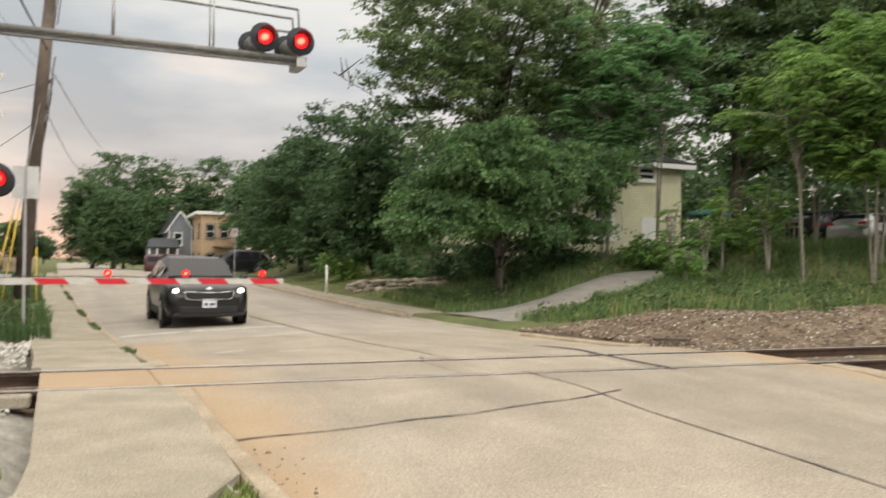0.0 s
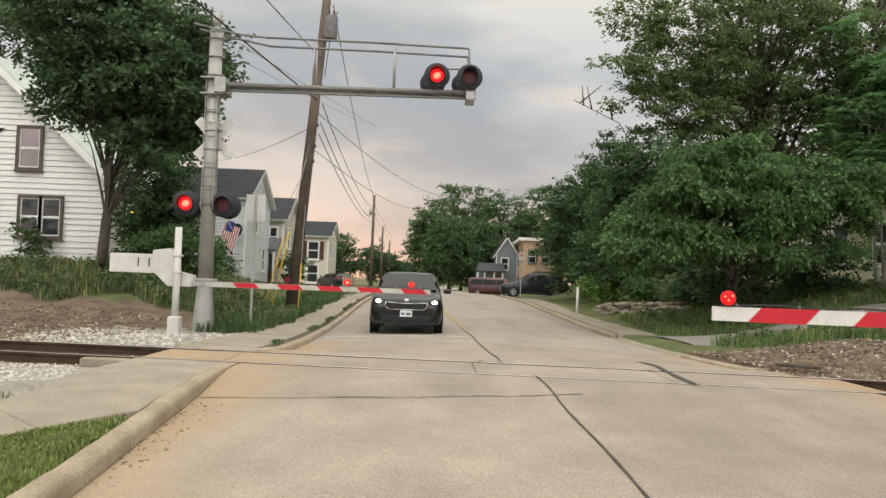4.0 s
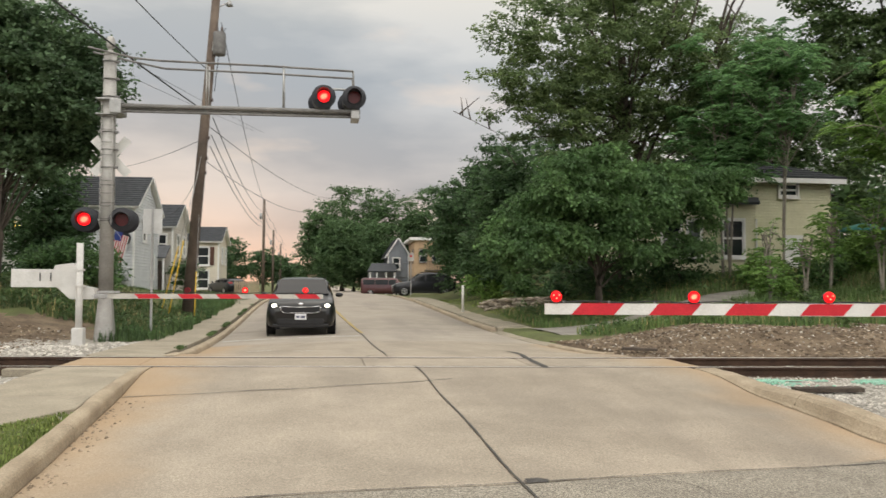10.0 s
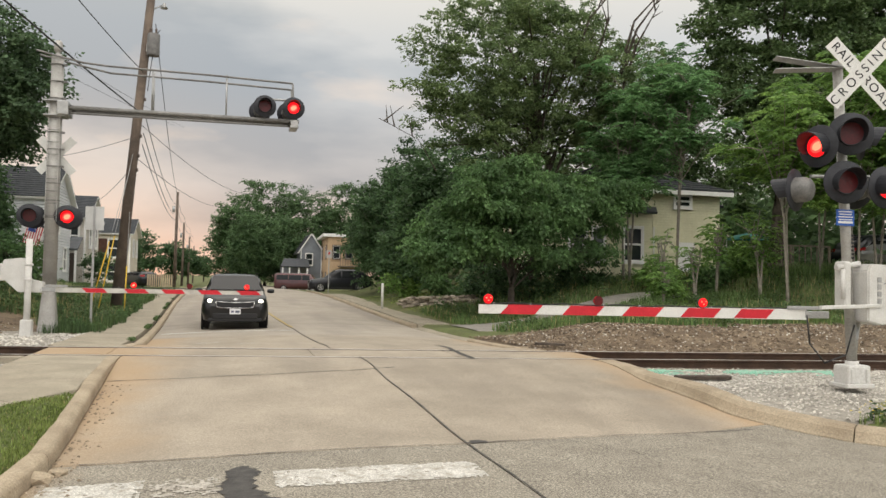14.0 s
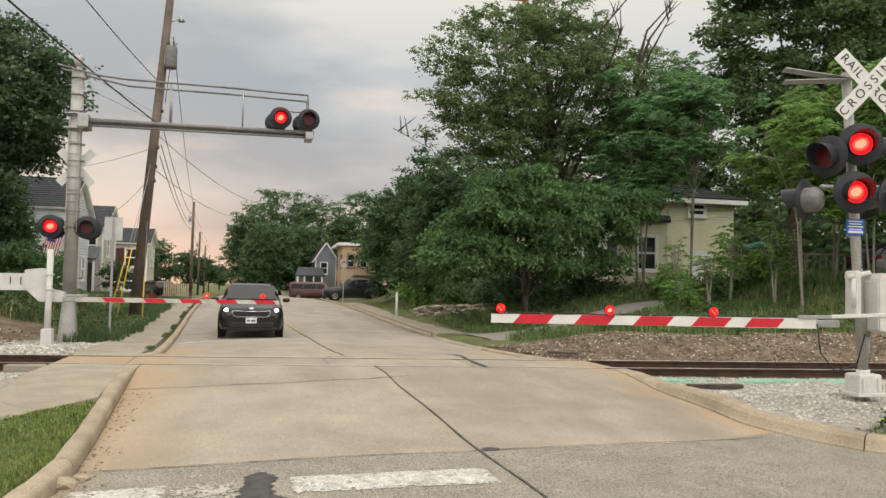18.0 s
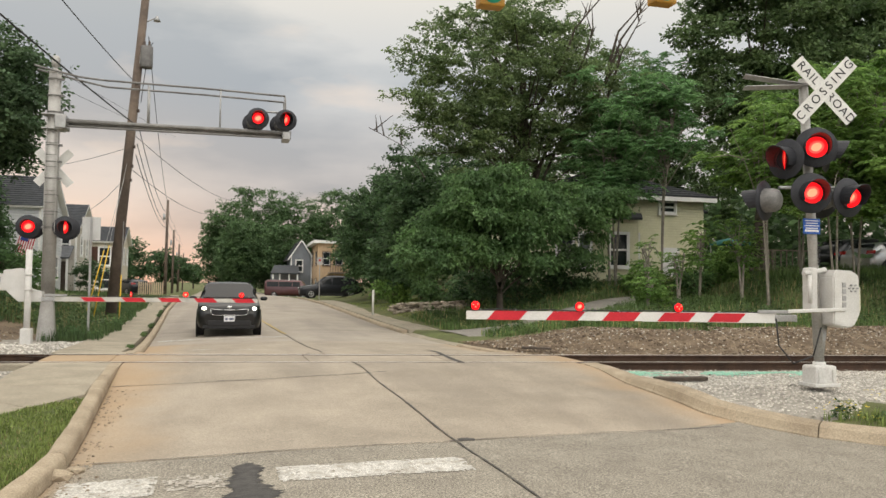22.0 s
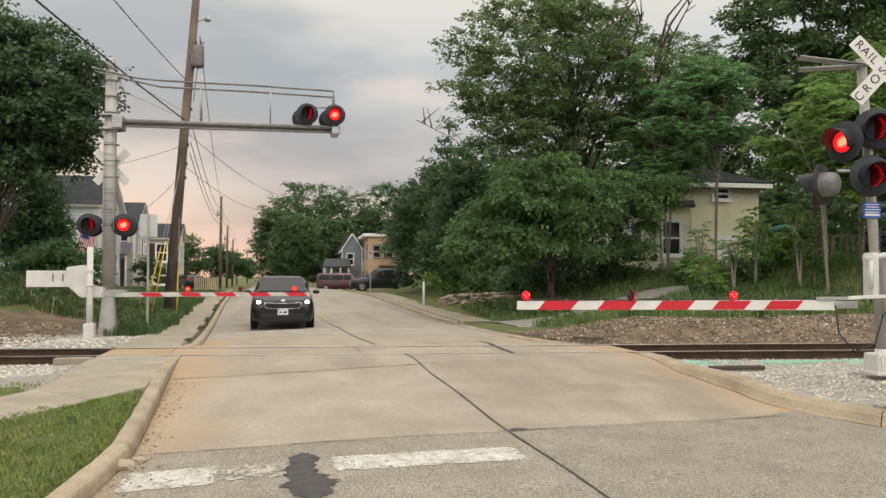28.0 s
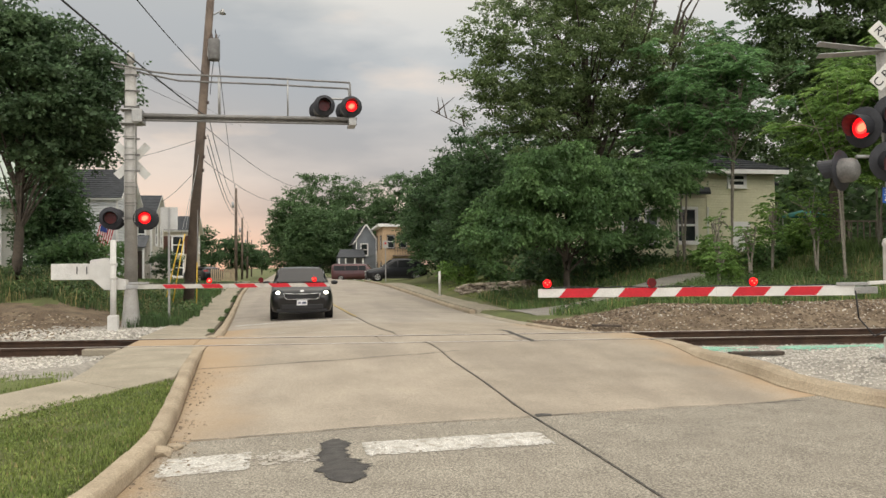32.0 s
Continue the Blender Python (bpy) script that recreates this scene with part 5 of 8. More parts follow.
def leaves(rng, centres, radii, n, size, droop=0.3, shell=0.5, per=6, width=0.33):
    """Sprays of leaf blades (bent kites) set in pairs along drooping twigs round clump centres."""
    n = max(1, n // per)
    k = rng.integers(0, len(centres), n)
    d = rng.normal(size=(n, 3))
    d[:, 2] = np.where(rng.random(n) < 0.6, np.abs(d[:, 2]), d[:, 2])
    d /= np.linalg.norm(d, axis=1)[:, None]
    rad = (shell + (1 - shell) * rng.random(n) ** 0.6) * (0.7 + 0.6 * rng.random(n))
    c = centres[k] + d * rad[:, None] * radii[k]
    tw = d * np.array([1, 1, 0.4]) + rng.normal(size=(n, 3)) * 0.35
    tw[:, 2] += 0.15 - 0.5 * droop
    tw /= np.linalg.norm(tw, axis=1)[:, None]
    side = np.cross(tw, np.array([0, 0, 1.0]) + rng.normal(size=(n, 3)) * 0.3)
    side /= np.maximum(np.linalg.norm(side, axis=1)[:, None], 1e-6)
    T = size * (0.35 * per) * (0.7 + 0.6 * rng.random(n))
    vs = []
    for j in range(per):
        u = j / (per - 1.0)
        p = c + tw * (T * (u - 0.4))[:, None] + rng.normal(size=(n, 3)) * size * 0.18
        p[:, 2] -= 0.35 * droop * T * u * u
        ax = tw * 0.6 + side * (0.9 if j % 2 else -0.9) * (1 - 0.75 * (u == 1.0)) + rng.normal(size=(n, 3)) * 0.3
        ax[:, 2] -= 0.3 * droop + 0.1
        ax /= np.linalg.norm(ax, axis=1)[:, None]
        up = rng.normal(size=(n, 3)) * 0.8
        up[:, 2] += 1.0
        sd = np.cross(ax, up)
        sd /= np.maximum(np.linalg.norm(sd, axis=1)[:, None], 1e-6)
        nm = np.cross(sd, ax)
        L = size * (0.65 + 0.7 * rng.random(n))[:, None]
        w = L * width
        vs.append(np.stack([p, p + ax * L * 0.45 + sd * w - nm * L * 0.05, p + ax * L - nm * L * 0.14, p + ax * L * 0.45 - sd * w - nm * L * 0.05], axis=1))
    v = np.concatenate(vs, 0).reshape(-1, 3)
    i = np.arange(len(v) // 4)[:, None] * 4
    return v, np.concatenate([i, i + 1, i + 2, i + 3], axis=1)


def tree(name, x, y, z, height, trunk_r, crown, n_leaf, leaf, material, label, category="tree", seed=1, bark=None, base_h=0.3, clumps=60, clump_r=1.0, fork=5, lean=(0, 0), droop=0.3, dead=0):
    """A tapered trunk with limbs, and a crown of clumps of small leaves. crown: list of ellipsoids (dx, dy, z, rx, ry, rz)."""
    rng, r = np.random.default_rng(seed), random.Random(seed)
    t = thing(name, (x, y, z), label, category)
    tv, tf = [], []
    top = Vector((lean[0], lean[1], height * 0.62))
    n = 7
    P = [Vector((top.x * (i / n) ** 1.5 + 0.12 * noise.noise((i * 0.6, seed, 0)), top.y * (i / n) ** 1.5 + 0.12 * noise.noise((i * 0.6, seed, 5)), -0.3 + (top.z + 0.3) * i / n)) for i in range(n + 1)]
    limb(tv, tf, P, [trunk_r * (1.35 if i == 0 else 1 - 0.72 * i / n) for i in range(n + 1)], 9)
    cs, rs = [], []
    vol = np.array([c[3] * c[4] * c[5] for c in crown])
    for _ in range(clumps):
        c = crown[int(rng.choice(len(crown), p=vol / vol.sum()))]
        d = rng.normal(size=3)
        d /= np.linalg.norm(d)
        q = (0.45 + 0.55 * rng.random() ** 0.5) * (0.86 + 0.2 * rng.random())
        cs.append((c[0] + d[0] * c[3] * q, c[1] + d[1] * c[4] * q, c[2] + d[2] * c[5] * q))
        s = clump_r * (0.6 + 0.7 * rng.random())
        rs.append((s * 1.15, s * 1.15, s * 0.5))
    cs, rs = np.array(cs), np.array(rs)
    for i in range(min(len(cs), fork * 6)):
        e = Vector(cs[i])
        j = r.randint(2, n - 1)
        s = P[j]
        if e.z < s.z - 1.0:
            s = P[max(1, j - 2)]
        mid = (s + e) / 2 + Vector((0, 0, 0.12 * (e - s).length))
        limb(tv, tf, [s, (s + mid) / 2 + Vector((0, 0, 0.08)), mid, e], [trunk_r * 0.25, trunk_r * 0.18, trunk_r * 0.10, trunk_r * 0.03], 5)
    trunk = part("trunk", sheet_mesh(tv, tf, bark or BARK, True), None, t, "rough brown trunk and limbs")
    v, f = leaves(rng, cs, rs, n_leaf, leaf, droop)
    part("crown", sheet_mesh(v, f, material), None, t, "leafy crown")
    if dead:
        for k in range(dead):
            dv, df = [], []
            s = Vector((r.uniform(0.6, 3.4), -1.6, r.uniform(7.6, 9.6)))
            e = s + Vector((r.uniform(0.3, 2.2), -0.8 + r.uniform(-0.6, 0.6), r.uniform(2.6, 4.4)))
            if k == 0:
                s, e = Vector((-4.9, -1.4, 4.4)), Vector((-7.4, -1.6, 6.4))
            mid = (s + e) / 2 + Vector((r.uniform(-0.45, 0.45), 0, 0.25))
            q = 0.25 if k == 0 else 1.0
            limb(dv, df, [s, mid, e], [0.085 * q, 0.05 * q, 0.015], 6)
            for _ in range(4):
                b = mid.lerp(e, r.uniform(0.0, 0.9))
                limb(dv, df, [b, b + Vector((r.uniform(-0.4, 0.9), r.uniform(-0.3, 0.3), r.uniform(0.4, 1.1)))], [0.035, 0.01], 5)
            part("dead_branch", sheet_mesh(dv, df, BARK, True), None, t, "bare dead branch")
    return t


def fronds(rng, centres, n, length, leaflet):
    """Feathery compound leaves: leaflets in pairs along drooping stalks that spread from twig ends."""
    k = rng.integers(0, len(centres), n)
    a = rng.random(n) * 6.283
    up = 0.15 + 0.5 * rng.random(n)
    d = np.stack([np.cos(a), np.sin(a), up], 1)
    d /= np.linalg.norm(d, axis=1)[:, None]
    sd = np.stack([-np.sin(a), np.cos(a), np.zeros(n)], 1)
    base = centres[k] + rng.normal(size=(n, 3)) * 0.16
    L = length * (0.6 + 0.7 * rng.random(n))
    vs = []
    for u in np.linspace(0.16, 1.0, 9):
        p = base + d * (L * u)[:, None]
        p[:, 2] -= 0.55 * L * u * u
        for s in (-1, 1):
            ax = sd * s + d * 0.45
            ax[:, 2] -= 0.55
            ax /= np.linalg.norm(ax, axis=1)[:, None]
            l = (leaflet * (1.15 - 0.5 * u) * (0.8 + 0.4 * rng.random(n)))[:, None]
            w = np.cross(ax, np.array([0, 0, 0.8]) + rng.normal(size=(n, 3)) * 0.7)
            w /= np.maximum(np.linalg.norm(w, axis=1)[:, None], 1e-6)
            w = w * l * 0.19
            vs.append(np.stack([p, p + ax * l * 0.45 + w, p + ax * l, p + ax * l * 0.45 - w], 1))
    v = np.concatenate(vs, 0).reshape(-1, 3)
    i = np.arange(len(v) // 4)[:, None] * 4
    return v, np.concatenate([i, i + 1, i + 2, i + 3], 1)


tree("maple_tree", 13.0, 23.2, land(13.0, 23.2), 6.0, 0.15, [(-0.9, -0.3, 3.3, 2.0, 1.9, 1.4), (-2.3, -0.6, 2.7, 1.4, 1.3, 0.8), (0.7, 0, 3.9, 1.8, 1.7, 1.4), (-0.3, 0, 5.0, 1.6, 1.6, 0.8), (2.2, 0.3, 4.5, 1.4, 1.4, 1.0), (-1.9, -0.3, 4.0, 1.2, 1.2, 0.7), (-3.1, -0.8, 2.1, 0.8, 0.9, 0.5), (0.9, -0.6, 2.3, 1.2, 1.1, 0.5), (3.2, 0.3, 3.6, 1.1, 1.1, 0.8), (4.2, 0.6, 4.6, 1.1, 1.1, 0.8), (3.0, 0.2, 2.4, 0.8, 0.9, 0.4), (4.9, 0.7, 4.5, 0.9, 0.9, 0.6)], 88000, 0.125, LEAF_MAPLE,
     "spreading bright green young maple on the bank", seed=3, clumps=190, clump_r=0.58, droop=1.3)
tree("oak_tree", 16.0, 28.8, land(16, 28.8), 15.0, 0.42, [(-1.0, 0, 9.4, 4.6, 3.4, 3.6), (2.0, 0, 9.0, 4.0, 3.2, 3.2), (-3.6, -0.5, 7.2, 2.8, 2.6, 2.2), (1.0, 0, 11.8, 2.0, 1.8, 1.6), (-1.0, 0, 11.4, 1.9, 1.8, 1.6), (-4.4, -0.5, 8.7, 1.9, 1.8, 2.0), (-5.0, -0.5, 9.8, 1.3, 1.3, 1.7), (3.4, -0.6, 6.6, 2.6, 2.4, 2.0), (0.6, 0, 13.4, 1.1, 1.1, 1.0), (-2.6, -0.8, 5.8, 3.0, 2.2, 1.8), (1.6, -0.6, 5.6, 3.0, 2.0, 1.6), (-0.9, -1.6, 6.2, 2.2, 1.2, 1.7), (-2.4, -1.4, 7.4, 1.8, 1.2, 1.5), (1.4, -1.6, 7.2, 2.0, 1.2, 1.6)], 110000, 0.12, LEAF_OAK,
     "tall old oak with dead branches in its top", seed=5, clumps=660, clump_r=0.44, fork=5, dead=7)
tree("tall_tree", 28.0, 28.0, land(28, 28), 18.0, 0.38, [(0.0, 0, 11.2, 4.2, 3.0, 5.4), (4.0, 0, 12.0, 4.6, 3.2, 5.8), (8.5, 0, 12.0, 4.8, 3.2, 5.6), (-1.0, 0, 14.6, 2.8, 2.4, 2.8), (-2.3, 0, 11.0, 2.2, 2.0, 4.6), (1.0, 0, 6.4, 3.6, 2.6, 3.0), (6.0, 0, 6.4, 3.6, 2.6, 3.0)], 125000, 0.19, LEAF_TALL,
     "tall dark green tree behind the yard", seed=8, clumps=460, clump_r=0.72, fork=3)
tree("tall_tree", 38.0, 30.0, land(38, 30), 18.0, 0.4, [(0, 0, 12, 5.5, 4.0, 6.0), (5, 0, 11, 5, 4, 5)], 20000, 0.3, LEAF_TALL, "tall dark green tree behind the yard", seed=9, clumps=150, clump_r=1.0)


def sumac(x, y, h, w, n, seed, material, label, crown_lo=0.45, length=0.62, leaflet=0.2):
    """A slender forking tree whose twigs end in feathery fronds."""
    rng, r = np.random.default_rng(seed), random.Random(seed)
    t = thing("sumac_tree", (x, y, land(x, y)), label, "tree", "sumac trees")
    tv, tf, ends = [], [], []
    for k in range(2):
        a = 2.1 * k + seed
        q = Vector((math.cos(a) * w * 0.45, math.sin(a) * w * 0.45, h * r.uniform(0.78, 0.95)))
        mid = Vector((q.x * 0.25, q.y * 0.25, h * 0.42))
        limb(tv, tf, [Vector((0.05 * k, 0, -0.2)), mid * 0.6, mid, q], [0.05, 0.042, 0.034, 0.015], 7)
        for _ in range(int(14 * w)):
            e = Vector((r.gauss(0, w * 0.5), r.gauss(0, w * 0.5), h * r.uniform(crown_lo, 0.98)))
            b = mid.lerp(q, r.random())
            limb(tv, tf, [b, (b + e) / 2 + Vector((0, 0, 0.15)), e], [0.025, 0.018, 0.008], 5)
            ends.append(tuple(e))
    part("trunk", sheet_mesh(tv, tf, BARKPALE, True), None, t, "thin pale forking trunk")
    v, f = fronds(rng, np.array(ends), n, length, leaflet)
    part("crown", sheet_mesh(v, f, material), None, t, "crown of feathery compound leaves")


SUM = "slender sumac with bright feathery leaves"
for k, (x, y, h, w, n) in enumerate(((21.0, 18.2, 7.0, 1.6, 420), (22.9, 17.2, 7.6, 2.0, 1400), (24.8, 18.4, 8.0, 2.4, 1600), (27.2, 17.4, 8.0, 2.4, 1500), (23.9, 20.2, 6.4, 1.9, 700), (30.0, 18.6, 8.0, 2.4, 900), (27.6, 15.4, 6.6, 1.7, 600))):
    sumac(x, y, h, w, n, 20 + k, LEAF_SUMAC, SUM, 0.62 if k in (0, 4) else 0.44, 0.72, 0.24)
for k, (x, y, h, w, n) in enumerate(((20.6, 24.6, 9.2, 2.0, 760), (18.9, 25.4, 8.0, 1.6, 700), (23.6, 31.0, 11.5, 2.4, 600), (18.6, 25.3, 6.4, 1.3, 520))):
    sumac(x, y, h, w, n, 30 + k, LEAF_HEAVEN, "slender tree of heaven with dark feathery leaves", (0.60, 0.54, 0.66, 0.55)[k], 0.7, 0.22)
for k, (x, y, h, w, n) in enumerate(((17.4, 20.0, 2.6, 0.5, 36), (18.5, 19.8, 2.2, 0.5, 36), (19.6, 20.2, 3.0, 0.6, 90), (16.6, 18.6, 1.3, 0.5, 60), (20.8, 19.4, 3.3, 0.7, 110))):
    sumac(x, y, h, w, n, 40 + k, LEAF_SUMAC, "young sumac sapling on the bank", 0.5, 0.5, 0.16)
tree("tall_tree", 28.5, 41.5, land(28.5, 41.5), 12.0, 0.3, [(0, 0, 6.6, 4.2, 2.4, 3.6), (4.4, 0, 6.0, 3.6, 2.4, 3.4), (-3.8, 0, 5.4, 3.2, 2.2, 3.0), (1.0, 0, 9.4, 3.0, 2.0, 1.8)], 46000, 0.2, LEAF_TALL, "dark tree behind the cream house", seed=10, clumps=260, clump_r=0.75)
tree("shade_tree", -5.3, 20.6, land(-5.3, 20.6), 11.0, 0.17, [(0.5, 0, 6.1, 2.5, 2.3, 2.2), (1.2, 0, 4.3, 1.4, 1.4, 1.1), (-0.7, 0, 5.0, 1.3, 1.4, 1.1), (0.7, 0.6, 4.9, 1.8, 1.6, 1.2), (-0.5, 0, 7.0, 2.2, 2.1, 1.5), (1.8, 0, 5.4, 1.6, 1.6, 1.5), (0.1, 0, 7.9, 1.6, 1.6, 0.8)], 70000, 0.13, LEAF_SHADE,
     "dense dark green shade tree before the white house", seed=31, clumps=340, clump_r=0.55, fork=5)
tree("evergreen_shrub", -5.5, 26.5, land(-5.5, 26.5), 4.4, 0.1, [(-0.6, 0, 2.4, 1.2, 1.2, 2.3), (0.0, 0.5, 1.8, 0.7, 0.9, 1.7)], 22000, 0.12, LEAF_DARK, "dark evergreen shrub beside the porch", "shrub", seed=33, clumps=130, clump_r=0.5)
tree("tall_tree", -23.5, 36, land(-23, 36), 16, 0.35, [(0, 0, 10, 5, 4, 5.5), (5.5, 2, 11, 4.5, 4, 4.6)], 30000, 0.22, LEAF_DARK, "dark tree behind the white house", seed=35, clumps=200, clump_r=0.8)
tree("tall_tree", -13.5, 43, land(-13.5, 43), 15, 0.35, [(0, 0, 10, 5, 4, 5.0)], 20000, 0.24, LEAF_DARK, "dark tree behind the white house", seed=36, clumps=140, clump_r=0.9)
for k, (x, y, h, w) in enumerate(((13.0, 47, 8.4, 2.6), (15.8, 50, 10.2, 3.2), (16.2, 56, 8.8, 2.8), (19, 46, 10.5, 3.8), (13.4, 41.5, 5.6, 1.7), (12.5, 33.5, 6.6, 1.5))):
    tree("dark_tree", x, y, land(x, y), h, 0.2, [(0, 0, h * 0.55, w, w, h * 0.42), (-w * 0.3, 0, h * 0.3, w * 0.9, w * 0.8, h * 0.26)], 18000, 0.19, LEAF_DARK, "dense dark tree beside the road", seed=40 + k, clumps=160, clump_r=0.62)
for k, (x, y, h, w) in enumerate(((4.0, 108, 13.0, 3.6), (7.8, 112, 16.0, 5.4), (13.4, 114, 15.6, 5.8), (20, 112, 15.4, 6.0), (6.0, 102, 9.6, 3.2), (20, 84, 12.0, 4.2), (18.4, 74, 10.0, 3.0), (29, 100, 16, 6), (10.5, 106, 10.5, 4.2))):
    tree("far_tree", x, y, land(x, y), h, 0.3, [(0, 0, h * 0.56, w, w * 0.8, h * 0.40), (w * 0.4, 0, h * 0.4, w * 0.8, w * 0.7, h * 0.33), (-w * 0.4, 0, h * 0.36, w * 0.75, w * 0.7, h * 0.32)], 30000, 0.27, LEAF_FAR,
         "broad green tree beyond the crest of the road", seed=60 + k, clumps=320, clump_r=0.8)
for k, (x, y, h, w) in enumerate(((-7.6, 98, 7.0, 2.6), (-5.2, 120, 6.5, 2.4), (-3.8, 140, 6.4, 2.2), (-9, 90, 6.4, 2.2), (-22, 95, 9, 5), (-36, 70, 12, 6), (-2.2, 175, 5.6, 2.0))):
    tree("far_tree", x, y, land(x, y), h, 0.2, [(0, 0, h * 0.58, w, w, h * 0.4)], 6000, 0.3, LEAF_DARK, "small dark tree along the far road", seed=80 + k, clumps=80, clump_r=0.7)


def hedge_line():
    """Woods that close the distance on both sides."""
    rng = np.random.default_rng(7)
    cs = []
    for x0, x1, y0, y1, h, n in ((36, 70, 30, 80, 13, 90), (30, 75, 100, 160, 14, 90), (-80, -30, 45, 130, 11, 140), (-60, 90, -75, -45, 10, 160), (-70, -28, -40, 40, 10, 100), (45, 80, -40, 30, 11, 100), (17, 48, 40, 58, 8, 200), (30, 46, 20, 40, 7, 120), (19, 28, 62, 80, 6, 60), (-30, -14, 38, 60, 6, 60)):
        for _ in range(n):
            cs.append((rng.uniform(x0, x1), rng.uniform(y0, y1), rng.uniform(1.0, h)))
    cs = np.array(cs)
    v, f = leaves(rng, cs, np.full((len(cs), 3), 2.8), 90000, 0.5)
    ob = new("distant_woods", sheet_mesh(v, f, LEAF_FAR))
    tagged(ob, "dense green woods closing the distance", "woods", kind="stuff")


hedge_line()


# ---- grass and weeds ----


def blades(name, n, region, h, w, material, label, seed, bend=0.45):
    r = np.random.default_rng(seed)
    rr = random.Random(seed)
    P = []
    while len(P) < n:
        p = region(rr)
        if p is not None:
            P.append(p)
    P = np.array(P)
    a, L = r.random(n) * 6.283, h * (0.45 + 0.8 * r.random(n)) * P[:, 3]
    d = np.stack([np.cos(a), np.sin(a), np.zeros(n)], 1)
    s = np.stack([-np.sin(a), np.cos(a), np.zeros(n)], 1) * (w * (0.6 + 0.7 * r.random(n)))[:, None]
    b = bend * r.random(n) * L
    p0 = P[:, :3]
    up = np.array([0, 0, 1.0])
    p1 = p0 + up * (L * 0.55)[:, None] + d * (b * 0.35)[:, None]
    p2 = p0 + up * L[:, None] + d * b[:, None]
    v = np.stack([p0 - s, p0 + s, p1 + s * 0.8, p1 - s * 0.8, p2], 1).reshape(-1, 3)
    i = np.arange(n)[:, None] * 5
    f = [tuple(q) for q in np.concatenate([i, i + 1, i + 2, i + 3], 1).tolist()] + [tuple(q) for q in np.concatenate([i + 3, i + 2, i + 4], 1).tolist()]
    ob = new(name, sheet_mesh(v, f, material))
    return tagged(ob, label, "grass", kind="stuff")


def in_walk(x, y):
    """Footway south of the track, with its slanting branch."""
    if y > 5.5:
        return -0.2 < x < 1.13
    c = (x - 0.2) * 0.71 - (y - 5.1) * 0.71
    return -0.62 < c < 0.55 and x < 1.0


def reg_verge(r):
    y = r.uniform(-2.0, 5.45)
    x = r.uniform(-2.6, left_edge(y) - 0.16)
    if in_walk(x, y) or (x - 0.2) * 0.71 - (y - 5.1) * 0.71 < 0.5:
        return None
    return x, y, bed_z(x, y) - 0.015, 1.0


def reg_verge_b(r):
    x, y = r.uniform(-6, -0.3), r.uniform(1.5, 6.2)
    if (x - 0.2) * 0.71 - (y - 5.1) * 0.71 > -0.6 or y > rail_y(x) - 2.9 + 0.6 * noise.noise((x, y, 0)):
        return None
    return x, y, land(x, y) - 0.02, 0.8


def reg_east(r):
    y = r.uniform(-3, 2.9)
    x = r.uniform(right_edge(y) + 0.44, 15)
    if y > 2.75 + 0.3 * max(0, x - 10.0) + 0.4 * noise.noise((x * 1.2, y, 0)):
        return None
    return x, y, land(x, y) - 0.01, 1.0


def reg_bank_w(r):
    x, y = r.uniform(-17, -0.4), r.uniform(14.2, 26)
    d = y - rail_y(x)
    if d < 9.4 + noise.noise((x * 0.6, y * 0.6, 0)) * 1.6 and x < -1.9:
        return None
    if x > -3.4 and y < 17.9 + 0.7 * noise.noise((x, y, 2)):
        return None
    return x, y, land(x, y) - 0.03, 0.7 + 0.5 * step(14, 18, y)


def reg_bank_e(r):
    x, y = r.uniform(9.4, 27), r.uniform(11.8, 27.5)
    d = y - rail_y(x)
    if y < soil_limit(x) + 0.7 * noise.noise((x * 0.8, y * 0.8, 1)) or (x < 19 and abs(y - drive_y(x)) < 1.4) or (x < 10.5 and y > 14.9):
        return None
    return x, y, land(x, y) - 0.03, 1.0


def reg_lawn_e(r):
    x, y = r.uniform(10.4, 15), r.uniform(21, 44)
    return x, y, land(x, y) - 0.02, 0.35


def reg_lawn_w(r):
    x, y = r.uniform(-14, -0.5), r.uniform(26, 58)
    return x, y, land(x, y) - 0.02, 0.5


def reg_kerb_w(r):
    y = r.uniform(12.4, 40)
    x = r.uniform(0.93, 1.07) + drift(y)
    if noise.noise((y * 0.45, 3, 1)) < 0.04:
        return None
    return x, y, walk_z(x, y) - 0.02, 0.9


def reg_walkside(r):
    y = r.uniform(15.8, 40)
    x = r.uniform(-1.3, 0.12 + 0.3 * noise.noise((y * 0.5, 8, 2))) + drift(y)
    return x, y, max(land(x, y), walk_z(x, y) - 0.04), 0.6 + 0.6 * step(13, 18, y)


blades("verge_grass", 56000, reg_verge, 0.05, 0.0062, GRASS, "short green verge grass beside the kerb", 1, 0.7)
blades("dry_grass", 2600, reg_verge, 0.05, 0.006, STRAW, "dry thatch in the verge grass", 61)
blades("verge_grass", 9000, reg_verge_b, 0.08, 0.006, GRASS, "short green grass by the footway", 2)
blades("verge_grass", 12000, reg_east, 0.15, 0.007, GRASS, "green grass behind the kerb", 3)
blades("weeds", 30000, reg_bank_w, 0.27, 0.010, WEEDS, "tall green weeds on the bank", 4)
blades("dry_weeds", 6000, reg_bank_w, 0.36, 0.009, STRAW, "dry straw among the weeds", 5)
blades("weeds", 32000, reg_bank_e, 0.26, 0.012, BANKGRASS, "rough green grass on the bank", 6)
blades("dry_weeds", 3500, reg_bank_e, 0.34, 0.010, STRAW, "dry straw on the bank", 15)
blades("lawn_grass", 14000, reg_lawn_e, 0.22, 0.012, GRASS, "mown lawn beside the road", 7)
